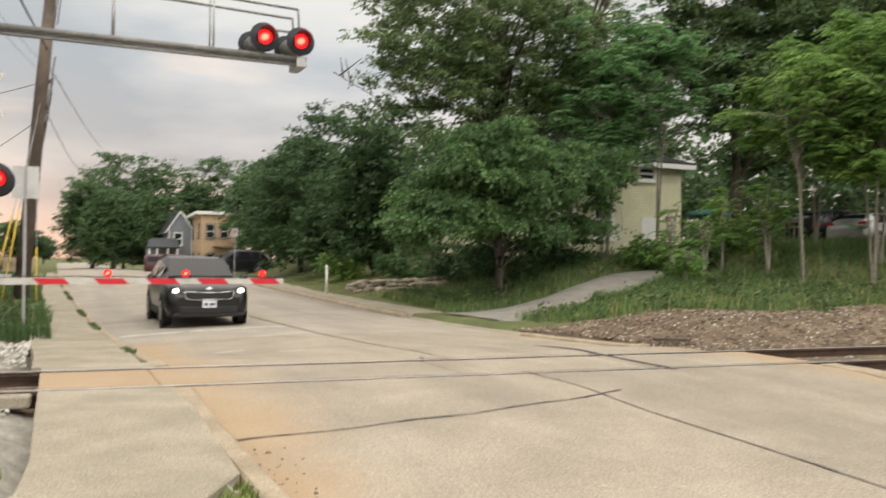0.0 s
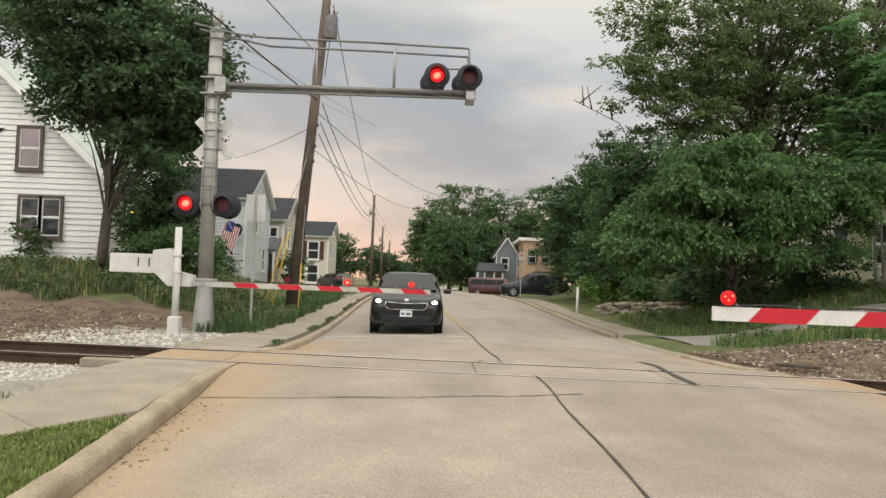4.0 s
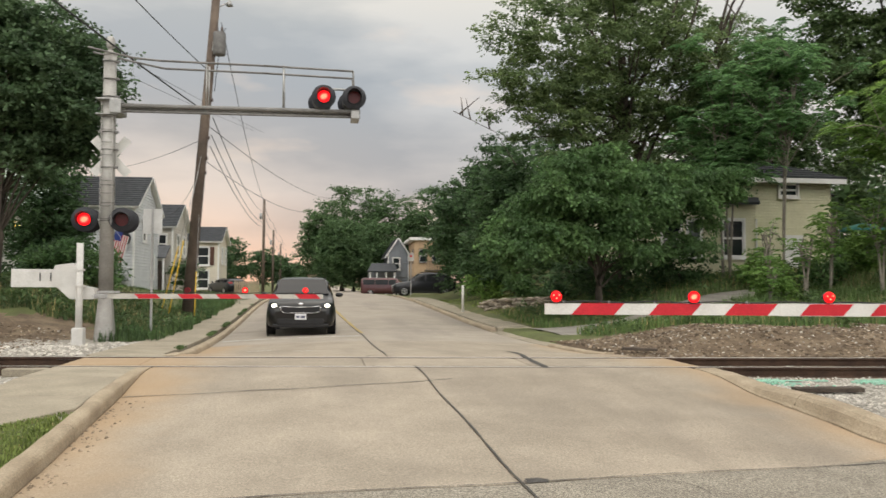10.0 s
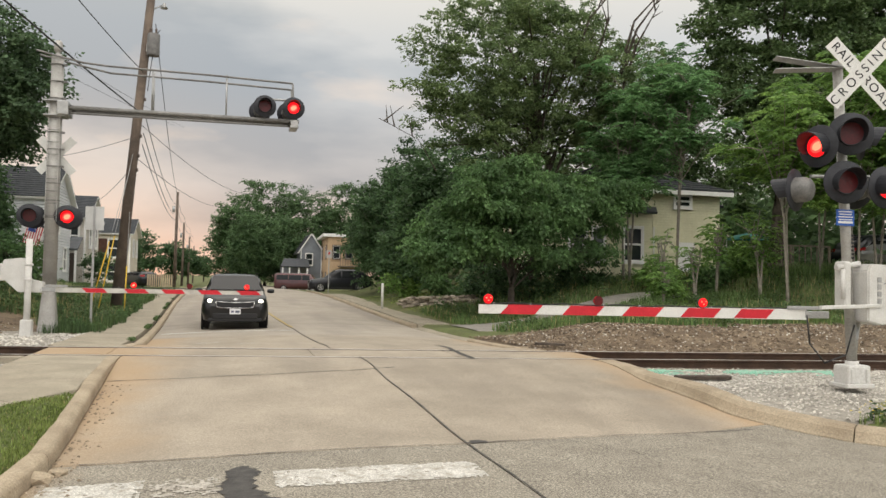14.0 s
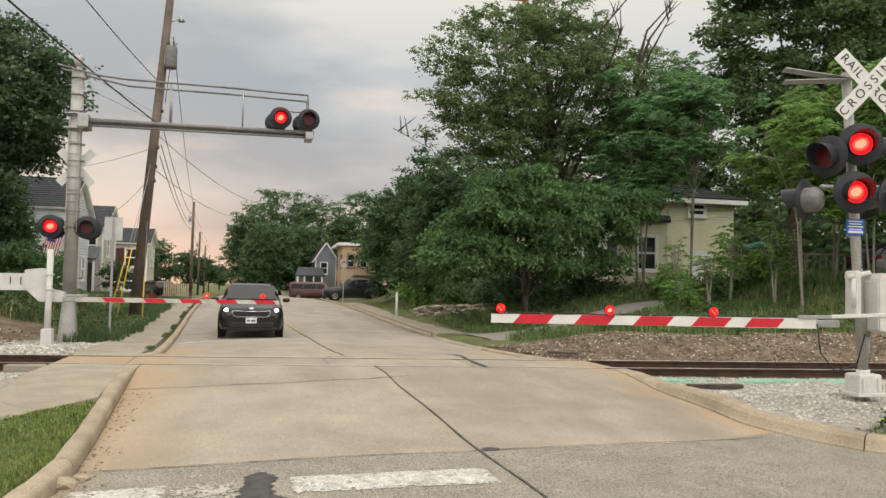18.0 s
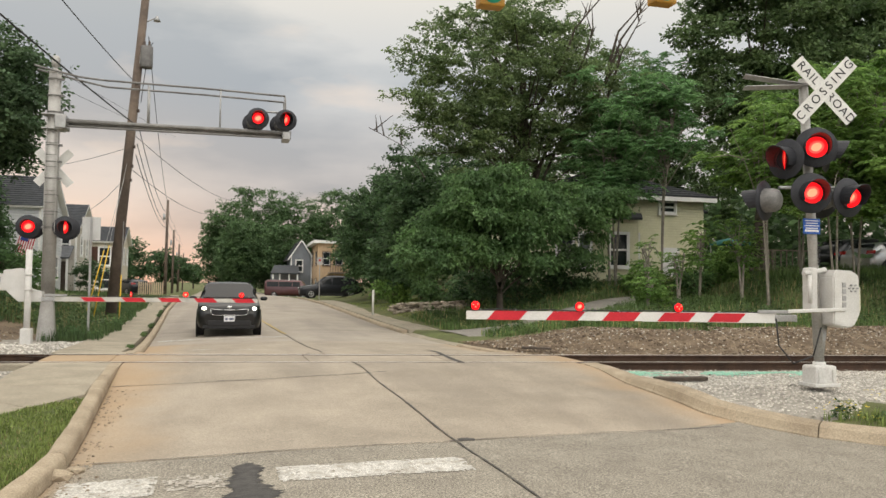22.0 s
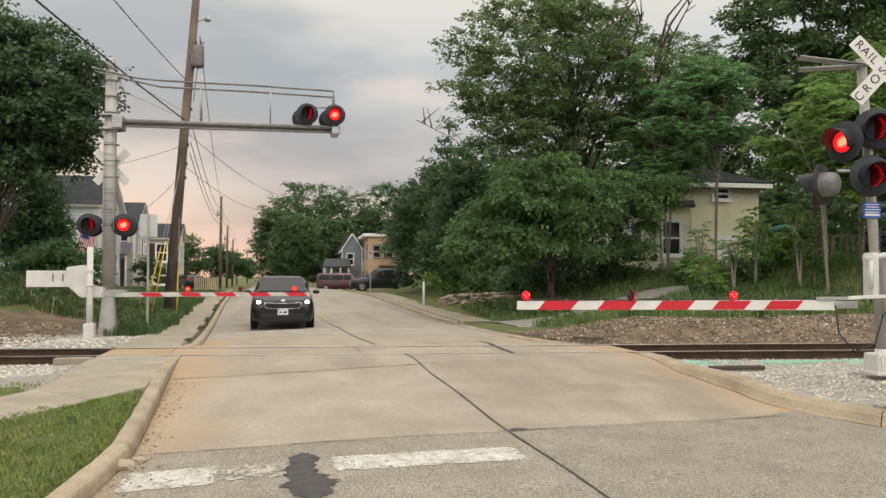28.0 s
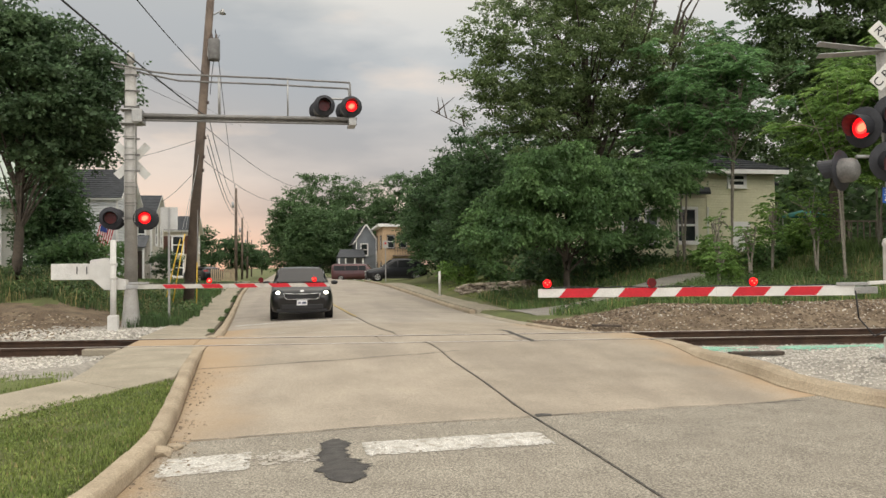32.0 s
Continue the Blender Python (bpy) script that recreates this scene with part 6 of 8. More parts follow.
blades("kerb_weeds", 1700, reg_kerb_w, 0.08, 0.007, WEEDS, "weeds between kerb and footway", 8)
blades("kerb_weeds", 9000, reg_walkside, 0.27, 0.009, WEEDS, "weeds along the footway", 9)
blades("lawn_grass", 16000, reg_lawn_w, 0.3, 0.016, WEEDS, "rough lawn before the far houses", 10)


def forbs(name, n_clump, n_leaf, region, size, material, label, seed, spread=0.16, tall=0.38):
    """Broad-leaved weeds in low uneven tufts."""
    r, rng = random.Random(seed), np.random.default_rng(seed)
    C = []
    while len(C) < n_clump:
        p = region(r)
        if p is not None and noise.noise((p[0] * 0.7, p[1] * 0.7, seed)) > -0.15:
            C.append((p[0], p[1], p[2] + r.uniform(0.1, 1.0) * tall))
    C = np.array(C)
    v, f = leaves(rng, C, np.full((len(C), 3), spread), n_leaf, size, 0.5, 0.2)
    tagged(new(name, sheet_mesh(v, f, material)), label, "weeds", kind="stuff")


def reg_drive_edge(r):
    x = r.uniform(13.2, 21.0)
    y = drive_y(x) - 1.5 - abs(r.gauss(0, 0.7))
    return x, y, land(x, y) - 0.03, 0.8 + 0.6 * noise.noise((x * 0.9, y * 0.9, 6))


blades("tall_grass", 9000, reg_drive_edge, 0.5, 0.011, BANKGRASS, "tall rough grass along the drive", 62, 0.6)


forbs("leafy_weeds", 1300, 36000, reg_bank_w, 0.085, WEEDS, "leafy dark green weeds on the bank", 51)
blades("tall_grass", 9000, lambda r: (lambda x, y: (x, y, land(x, y) - 0.03, 1.0))(r.uniform(23, 32.5), r.uniform(19.6, 22.0)), 0.62, 0.013, BANKGRASS, "tall rough grass before the parked cars", 63, 0.5)
forbs("leafy_weeds", 900, 24000, reg_bank_e, 0.075, WEEDS, "leafy green weeds on the bank", 52)
forbs("leafy_weeds", 120, 4000, reg_east, 0.05, WEEDS, "leafy weeds behind the kerb", 53, 0.1, 0.2)
forbs("leafy_weeds", 160, 5000, reg_walkside, 0.07, LEAF_MAPLE, "leafy weeds hanging over the footway", 54, 0.13, 0.3)
forbs("clover", 500, 9000, reg_verge, 0.028, GRASS, "low clover in the verge grass", 55, 0.05, 0.05)

# ---- houses ----


def window(parent, w, h, m, trim, glass=None, split=True, label="", ft=0.09):
    """A sash window that faces -y of m: casing, sill, sashes and panes."""
    bm = bm_new()
    for sx in (-1, 1):
        box(bm, ft, 0.07, h + 2 * ft, pose(sx * (w / 2 + ft / 2), -0.035, 0))
    for sz in (-1, 1):
        box(bm, w, 0.07, ft, pose(0, -0.036, sz * (h / 2 + ft / 2)))
    o = part("window", bm, trim, parent, label or "sash window")
    o.matrix_basis = m
    bm = bm_new()
    box(bm, w + 2 * ft + 0.06, 0.11, 0.045, pose(0, -0.05, -h / 2 - ft - 0.02))
    part("window_sill", bm, trim, o)
    for k, (z, hh, g) in enumerate(((h / 4, h / 2, glass or GLASSDK), (-h / 4, h / 2, GLASSDK if glass is None else BLIND)) if split else ((0, h, glass or GLASSDK),)):
        bm = bm_new()
        box(bm, w, 0.012, hh, pose(0, -0.012 + 0.008 * k, z))
        part("pane", bm, g, o)
        bm = bm_new()
        for sz in (-1, 1):
            box(bm, w, 0.03, 0.045, pose(0, -0.022 + 0.006 * k, z + sz * (hh / 2 - 0.022)))
        for sx in (-1, 1):
            box(bm, 0.04, 0.03, hh - 0.09, pose(sx * (w / 2 - 0.02), -0.022 + 0.006 * k, z))
        part("sash", bm, TRIMW, o)
    return o


def boards(parent, x0, x1, z0, z1, m, material, pitch=0.125, edge=None):
    """Lapped boards on a wall that faces -y of m, each with a shadow gap below it; edge(z) narrows them under a gable."""
    z = z0
    while z < z1 - 0.02:
        a, b = (x0, x1) if edge is None else edge(z + pitch * 0.5)
        if b - a > 0.1:
            h = min(pitch, z1 - z)
            g = 0.008
            v = [(a, -0.046, z + g), (b, -0.046, z + g), (b, -0.010, z + h), (a, -0.010, z + h), (a, 0.01, z + g), (b, 0.01, z + g)]
            me = sheet_mesh(v, [(0, 1, 2, 3), (0, 4, 5, 1)], material)
            part("clapboard", me, None, parent).matrix_basis = m
        z += pitch


def lapped(parent, x0, x1, z0, z1, m, material, pitch=0.18, name="wall", edge=None):
    """One wall face with lapped courses in its relief."""
    v, f, z = [], [], z0
    while z < z1 - 0.01:
        a, b = (x0, x1) if edge is None else edge(z + pitch * 0.5)
        h = min(pitch, z1 - z)
        v += [(a, 0.0, z), (b, 0.0, z), (a, -0.05, z + 0.02), (b, -0.05, z + 0.02)]
        z += h
    v += [(a, 0.0, z), (b, 0.0, z)]
    f = [(i, i + 1, i + 3, i + 2) for i in range(0, len(v) - 2, 2)]
    o = part(name, sheet_mesh(v, f, material), None, parent)
    o.matrix_basis = m
    return o


def roof_plane(parent, pts, material, th=0.14, name="roof", label=""):
    bm = bm_new()
    P = [Vector(p) for p in pts]
    n = (P[1] - P[0]).cross(P[2] - P[0]).normalized()
    if n.z < 0:
        n = -n
    a = [bm.verts.new(p + n * th) for p in P]
    b = [bm.verts.new(p) for p in P]
    k = len(P)
    bm.faces.new(a), bm.faces.new(b[::-1])
    for i in range(k):
        bm.faces.new((a[i], a[(i + 1) % k], b[(i + 1) % k], b[i]))
    return part(name, bm, material, parent, label)


def shingled(parent, p0, p1, p2, p3, material, courses=14):
    """Shingle courses over a roof plane; p0-p1 is the eave, p3-p2 the ridge."""
    P = [Vector(p) for p in (p0, p1, p2, p3)]
    n = (P[1] - P[0]).cross(P[3] - P[0]).normalized()
    if n.z < 0:
        n = -n
    v, f = [], []
    for k in range(courses):
        a = k / courses
        v += [P[0].lerp(P[3], a) + n * 0.14, P[1].lerp(P[2], a) + n * 0.14, P[0].lerp(P[3], a + 0.004) + n * 0.18, P[1].lerp(P[2], a + 0.004) + n * 0.18]
    v += [P[3] + n * 0.14, P[2] + n * 0.14]
    f = [(i, i + 1, i + 3, i + 2) for i in range(0, len(v) - 2, 2)]
    part("shingles", sheet_mesh([tuple(q) for q in v], f, material), None, parent)


def star_bm():
    bm = bm_new()
    c = bm.verts.new((0, -0.10, 0))
    back = bm.verts.new((0, 0.0, 0))
    ring = []
    for i in range(10):
        a, r = math.pi / 2 + i * math.pi / 5, 0.66 if i % 2 == 0 else 0.26
        ring.append(bm.verts.new((r * math.cos(a), -0.015, r * math.sin(a))))
    for i in range(10):
        bm.faces.new((c, ring[i], ring[(i + 1) % 10]))
        bm.faces.new((back, ring[(i + 1) % 10], ring[i]))
    return bm


def white_house():
    h = thing("house", (0, 0, 0), "white clapboard gabled house with a dark barn star", "house")
    xl, xr, xp, y0, y1, zb, ze, zp = -17.2, -8.1, -12.85, 28.0, 37.0, 1.3, 5.05, 9.3
    bm = bm_new()
    prism(bm, [(xl, zb - 0.8), (xr, zb - 0.8), (xr, 4.9), (xp, zp - 0.1), (xl, ze)], y0 + 0.02, y1)
    part("wall", bm, SIDING_W, h, "white walls")
    kl, kr = (zp - ze) / (xp - xl), (zp - 4.9) / (xr - xp)

    def edge(z):
        return (xl if z < ze else xl + (z - ze) / kl, xr if z < 4.9 else xr - (z - 4.9) / kr)
    boards(h, xl, xr, zb, zp - 0.15, pose(0, y0, 0), SIDING_W, 0.21, edge)
    for x, z, w, hh, g in ((-14.28, 5.92, 0.74, 1.42, GLASSSKY), (-11.1, 5.92, 0.74, 1.42, GLASSSKY), (-15.0, 3.4, 0.72, 1.38, None)):
        window(h, w, hh, pose(x, y0 - 0.06, z), TRIMDK, g, label="sash window in a dark brown casing", ft=0.12)
    for x in (-10.98, -10.2):
        window(h, 0.66, 1.36, pose(x, y0 - 0.06, 3.42), TRIMDK, label="paired sash window in a dark brown casing", ft=0.11)
    bm = bm_new()
    for k in range(6):
        box(bm, 0.46, 0.03, 0.06, pose(-12.7, y0 - 0.075, 7.72 + k * 0.095, 25))
    box(bm, 0.6, 0.05, 0.72, pose(-12.7, y0 - 0.045, 7.96))
    part("gable_vent", bm, TRIMDK, h, "brown louvred vent")
    o = part("barn_star", star_bm(), BLACK, h, "dark metal five-pointed star")
    o.matrix_basis = pose(-12.65, y0 - 0.06, 6.42)
    # roof with a flared porch on the west side
    yo = y0 - 0.45
    for pts in ([(xp, yo, zp), (xp, y1, zp), (xl - 0.5, y1, ze - 0.45), (xl - 0.5, yo, ze - 0.45)], [(xp, yo, zp), (xr + 0.5, yo, 4.42), (xr + 0.5, y1, 4.42), (xp, y1, zp)]):
        roof_plane(h, pts, SHINGLE_G, 0.16, "roof", "pale green-grey roof")
    roof_plane(h, [(xl - 0.5, yo, ze - 0.45), (xl - 0.5, y1, ze - 0.45), (xl - 3.8, y1, ze - 1.4), (xl - 3.8, yo, ze - 1.4)], SHINGLE_G, 0.14, "porch_roof", "pale green-grey porch roof")
    for x in (xl - 0.6, xl - 3.6):
        bm = bm_new()
        box(bm, 0.2, 0.2, 3.0, pose(x, y0 + 0.3, zb + 1.2))
        part("porch_post", bm, TRIMW, h)
    bm = bm_new()
    box(bm, 3.4, 0.08, 0.8, pose(xl - 2.0, y0 + 0.3, zb + 0.5))
    part("porch_rail", bm, SIDING_W, h)
    # dark panel added at the back to stand for shade inside the porch opening
    bm = bm_new()
    box(bm, 3.4, 0.1, 2.2, pose(xl - 2.0, y0 + 3.2, zb + 1.4))
    part("porch_dark_panel", bm, GLASSDK, h, "dark panel for the shaded inside of the open porch")
    # shed dormer
    bm = bm_new()
    prism(bm, [(xl + 0.3, ze + 0.2), (xp - 0.3, zp - 0.4), (xp - 0.6, zp - 0.2), (xl + 0.3, ze + 1.9)], y0 + 1.2, y1 - 1.2)
    part("dormer", bm, SIDING_W, h, "shed dormer")
    roof_plane(h, [(xp - 0.3, y0 + 0.8, zp - 0.12), (xp - 0.3, y1 - 0.8, zp - 0.12), (xl - 0.4, y1 - 0.8, ze + 1.75), (xl - 0.4, y0 + 0.8, ze + 1.75)], SHINGLE_G, 0.12, "dormer_roof", "pale dormer roof")
    # lit lamp on the side wall
    bm = bm_new()
    lathe(bm, [(0.0, -0.12), (0.07, -0.08), (0.09, 0.0), (0.06, 0.09), (0.0, 0.11)], pose(xr + 0.09, y0 + 1.8, 3.82), 12)
    part("porch_lamp", bm, mat("lit_porch_lamp", (0.8, 0.6, 0.2), None, 4, 0.4, bump=0, emit=(1.0, 0.62, 0.12), power=3.0), h, "lit yellow porch lamp")
    # barge boards along the gable
    for a, b in (((xl - 0.5, ze - 0.45), (xp, zp)), ((xp, zp), (xr + 0.5, 4.42))):
        bm = bm_new()
        d = Vector((b[0] - a[0], 0, b[1] - a[1]))
        ang = math.degrees(math.atan2(d.z, d.x))
        box(bm, d.length, 0.05, 0.22, pose((a[0] + b[0]) / 2, yo - 0.03, (a[1] + b[1]) / 2 + 0.02, 0, -ang, 0))
        part("barge_board", bm, TRIMW, h)
    return h


white_house()


def plain_house(x0, x1, y0, y1, zb, ze, ridge, siding, label, wins=(), side_wins=(), axis="x", roof=None, front_lap=True):
    """A gabled house: ridge along x or y; windows as (x, z, w, h) on the south wall and (y, z, w, h) on the east or west wall."""
    h = thing("house", (0, 0, 0), label, "house")
    roof = roof or SHINGLE
    xm, ym, o = (x0 + x1) / 2, (y0 + y1) / 2, 0.35
    bm = bm_new()
    if axis == "x":
        prism(bm, [(y0 + 0.02, zb - 1), (y1, zb - 1), (y1, ze), (ym, ridge - 0.05), (y0 + 0.02, ze)], -x1 + 0.02, -x0 - 0.02, 0, pose(0, 0, 0, 0, 0, 90))
    else:
        prism(bm, [(x0 + 0.02, zb - 1), (x1 - 0.02, zb - 1), (x1 - 0.02, ze), (xm, ridge - 0.05), (x0 + 0.02, ze)], y0 + 0.02, y1)
    part("wall", bm, siding, h)
    k = (ridge - ze) / ((y1 - y0) / 2 if axis == "x" else (x1 - x0) / 2)
    if axis == "x":
        lapped(h, x0, x1, zb, ze, pose(0, y0, 0), siding)
        for X, rz in ((x1, 90), (x0, -90)):
            lapped(h, -(y1 - y0) / 2, (y1 - y0) / 2, zb, ridge - 0.1, pose(X, ym, 0, 0, 0, rz), siding, edge=lambda z: (-(y1 - y0) / 2 + max(0, z - ze) / k, (y1 - y0) / 2 - max(0, z - ze) / k))
        e0, e1 = ze - o * k, ze - o * k
        A = [(x0 - o, y0 - o, e0), (x1 + o, y0 - o, e0), (x1 + o, ym, ridge), (x0 - o, ym, ridge)]
        B = [(x1 + o, y1 + o, e0), (x0 - o, y1 + o, e0), (x0 - o, ym, ridge), (x1 + o, ym, ridge)]
    else:
        lapped(h, x0, x1, zb, ridge - 0.1, pose(0, y0, 0), siding, edge=lambda z: (x0 + max(0, z - ze) / k, x1 - max(0, z - ze) / k))
        for X, rz in ((x1, 90), (x0, -90)):
            lapped(h, -(y1 - y0) / 2, (y1 - y0) / 2, zb, ze, pose(X, ym, 0, 0, 0, rz), siding)
        e0 = ze - o * k
        A = [(x0 - o, y1 + o, e0), (x0 - o, y0 - o, e0), (xm, y0 - o, ridge), (xm, y1 + o, ridge)]
        B = [(x1 + o, y0 - o, e0), (x1 + o, y1 + o, e0), (xm, y1 + o, ridge), (xm, y0 - o, ridge)]
    for Q in (A, B):
        roof_plane(h, Q, TRIMW, 0.12, "roof", "grey shingled roof")
        shingled(h, *Q, roof)
    for x, z, w, hh in wins:
        window(h, w, hh, pose(x, y0 - 0.06, z), TRIMW)
    for X, y, z, w, hh in side_wins:
        window(h, w, hh, pose(X + (0.06 if X > xm else -0.06), y, z, 0, 0, 90 if X > xm else -90), TRIMW)
    for x in (x0, x1):
        bm = bm_new()
        box(bm, 0.12, 0.12, ze - zb, pose(x, y0, (ze + zb) / 2))
        part("corner_board", bm, TRIMW, h)
    return h


plain_house(-14.5, -7.4, 46.5, 53.5, 1.0, 6.2, 8.16, SIDING_G, "pale blue-grey clapboard house with a dark shingle roof", ((-11.6, 4.6, 0.9, 1.4), (-8.9, 2.4, 0.9, 1.4)), ((-7.4, 49.0, 4.9, 0.9, 1.4), (-7.4, 51.5, 2.6, 0.9, 1.4)))
plain_house(-13.0, -6.75, 55.2, 61.2, 0.9, 5.6, 7.2, SIDING_B, "beige two-storey house with a small front porch", ((-7.4, 4.3, 0.5, 1.3),), ((-6.75, 57.0, 4.3, 0.9, 1.4), (-6.75, 59.5, 4.3, 0.9, 1.4)))
H4 = plain_house(-12.4, -5.35, 69, 75, 0.8, 5.2, 6.5, SIDING_C, "cream two-storey house with dark roof and brown shutters", ((-6.6, 3.9, 0.9, 1.5), (-6.6, 1.9, 0.9, 1.5), (-8.4, 3.9, 0.9, 1.5)), ((-5.35, 71, 4.0, 0.9, 1.4), (-5.35, 73.5, 4.0, 0.9, 1.4)))
for x in (-7.32, -5.88, -9.12, -7.68):
    bm = bm_new()
    for k in range(12):
        box(bm, 0.34, 0.02, 0.09, pose(x, 68.9, 3.22 + k * 0.125, 20))
    box(bm, 0.38, 0.03, 1.6, pose(x, 68.93, 3.9))
    part("shutter", bm, SHUTTER, H4, "brown louvred shutter")


def beige_porch():
    """Lean-to porch before the beige house, with its door in shade."""
    h = thing("porch", (-7.6, 54.2, 0.9), "grey lean-to porch over the beige house's door", "porch")
    roof_plane(h, [(-1.0, -0.9, 2.35), (0.75, -0.9, 2.35), (0.75, 0.95, 3.2), (-1.0, 0.95, 3.2)], SHINGLE_P, 0.12, "porch_roof", "weathered grey lean-to roof")
    for x in (-0.85, 0.6):
        bm = bm_new()
        box(bm, 0.13, 0.13, 2.6, pose(x, -0.75, 1.1))
        part("porch_post", bm, TRIMW, h, "white porch post")
    bm = bm_new()
    box(bm, 0.95, 0.05, 2.1, pose(-0.2, 0.95, 1.15), 0, 0.01)
    d = part("door", bm, TRIMDK, h, "dark panelled door")
    for sz in (0.65, 1.6):
        bm = bm_new()
        box(bm, 0.6, 0.02, 0.7, pose(-0.2, 0.92, sz), 0, 0.008)
        part("door_panel", bm, TRIMDK, d)
    bm = bm_new()
    box(bm, 1.9, 1.8, 0.3, pose(-0.1, 0.05, -0.05), 0, 0.02)
    part("porch_floor", bm, WALK, h, "concrete porch floor")


beige_porch()
plain_house(11.5, 14.0, 97, 104, 0.3, 5.2, 7.1, SIDING_S, "slate-blue gabled house with white trim and a porch", ((12.5, 4.0, 0.8, 1.4),), (), "y")


def far_porch():
    h = thing("porch", (10.4, 95.0, 0.3), "white-posted porch with a dark lean-to roof", "porch")
    roof_plane(h, [(-1.6, -1.6, 2.6), (1.9, -1.6, 2.6), (1.9, 1.4, 3.6), (-1.0, 1.4, 3.6)], SHINGLE, 0.14, "porch_roof", "dark lean-to roof")
    for x in (-1.3, -0.5, 0.6, 1.6):
        bm = bm_new()
        box(bm, 0.16, 0.16, 2.7, pose(x, -1.4, 1.3))
        part("porch_post", bm, TRIMW, h)
    bm = bm_new()
    box(bm, 3.2, 0.1, 2.6, pose(0.2, 1.2, 1.3))
    part("porch_wall", bm, SIDING_S, h)


far_porch()


def tan_house():
    h = thing("house", (0, 0, 0), "tan brick two-storey house with a flat white-edged roof", "house")
    bm = bm_new()
    box(bm, 3.6, 7.0, 6.6, pose(15.9, 94.5, 3.4))
    part("wall", bm, TANBRICK, h, "tan brick wall")
    bm = bm_new()
    prism(bm, [(-3.8, 7.2), (3.8, 7.0), (3.8, 7.3), (-3.8, 7.55)], -2.4, 2.4, 0, pose(15.9, 94.5, -0.6, 0, 0, 90))
    part("roof", bm, TRIMW, h, "flat white-edged roof")
    for y, z in ((92.4, 5.4), (96.4, 5.4), (92.4, 2.2), (96.4, 2.2)):
        window(h, 0.8, 1.5, pose(14.08, y, z - 0.6, 0, 0, -90), TRIMDK)
    for x, z in ((15.1, 4.8), (16.6, 4.8), (15.1, 1.6)):
        window(h, 0.8, 1.5, pose(x, 90.98, z), TRIMDK)
    bm = bm_new()
    box(bm, 2.6, 1.6, 0.14, pose(16.6, 90.2, 3.1))
    for x in np.linspace(15.4, 17.8, 9):
        box(bm, 0.06, 0.06, 0.9, pose(x, 89.5, 3.6))
    box(bm, 2.6, 0.08, 0.08, pose(16.6, 89.5, 4.08))
    part("balcony", bm, WOODGREY, h, "dark timber balcony")


tan_house()


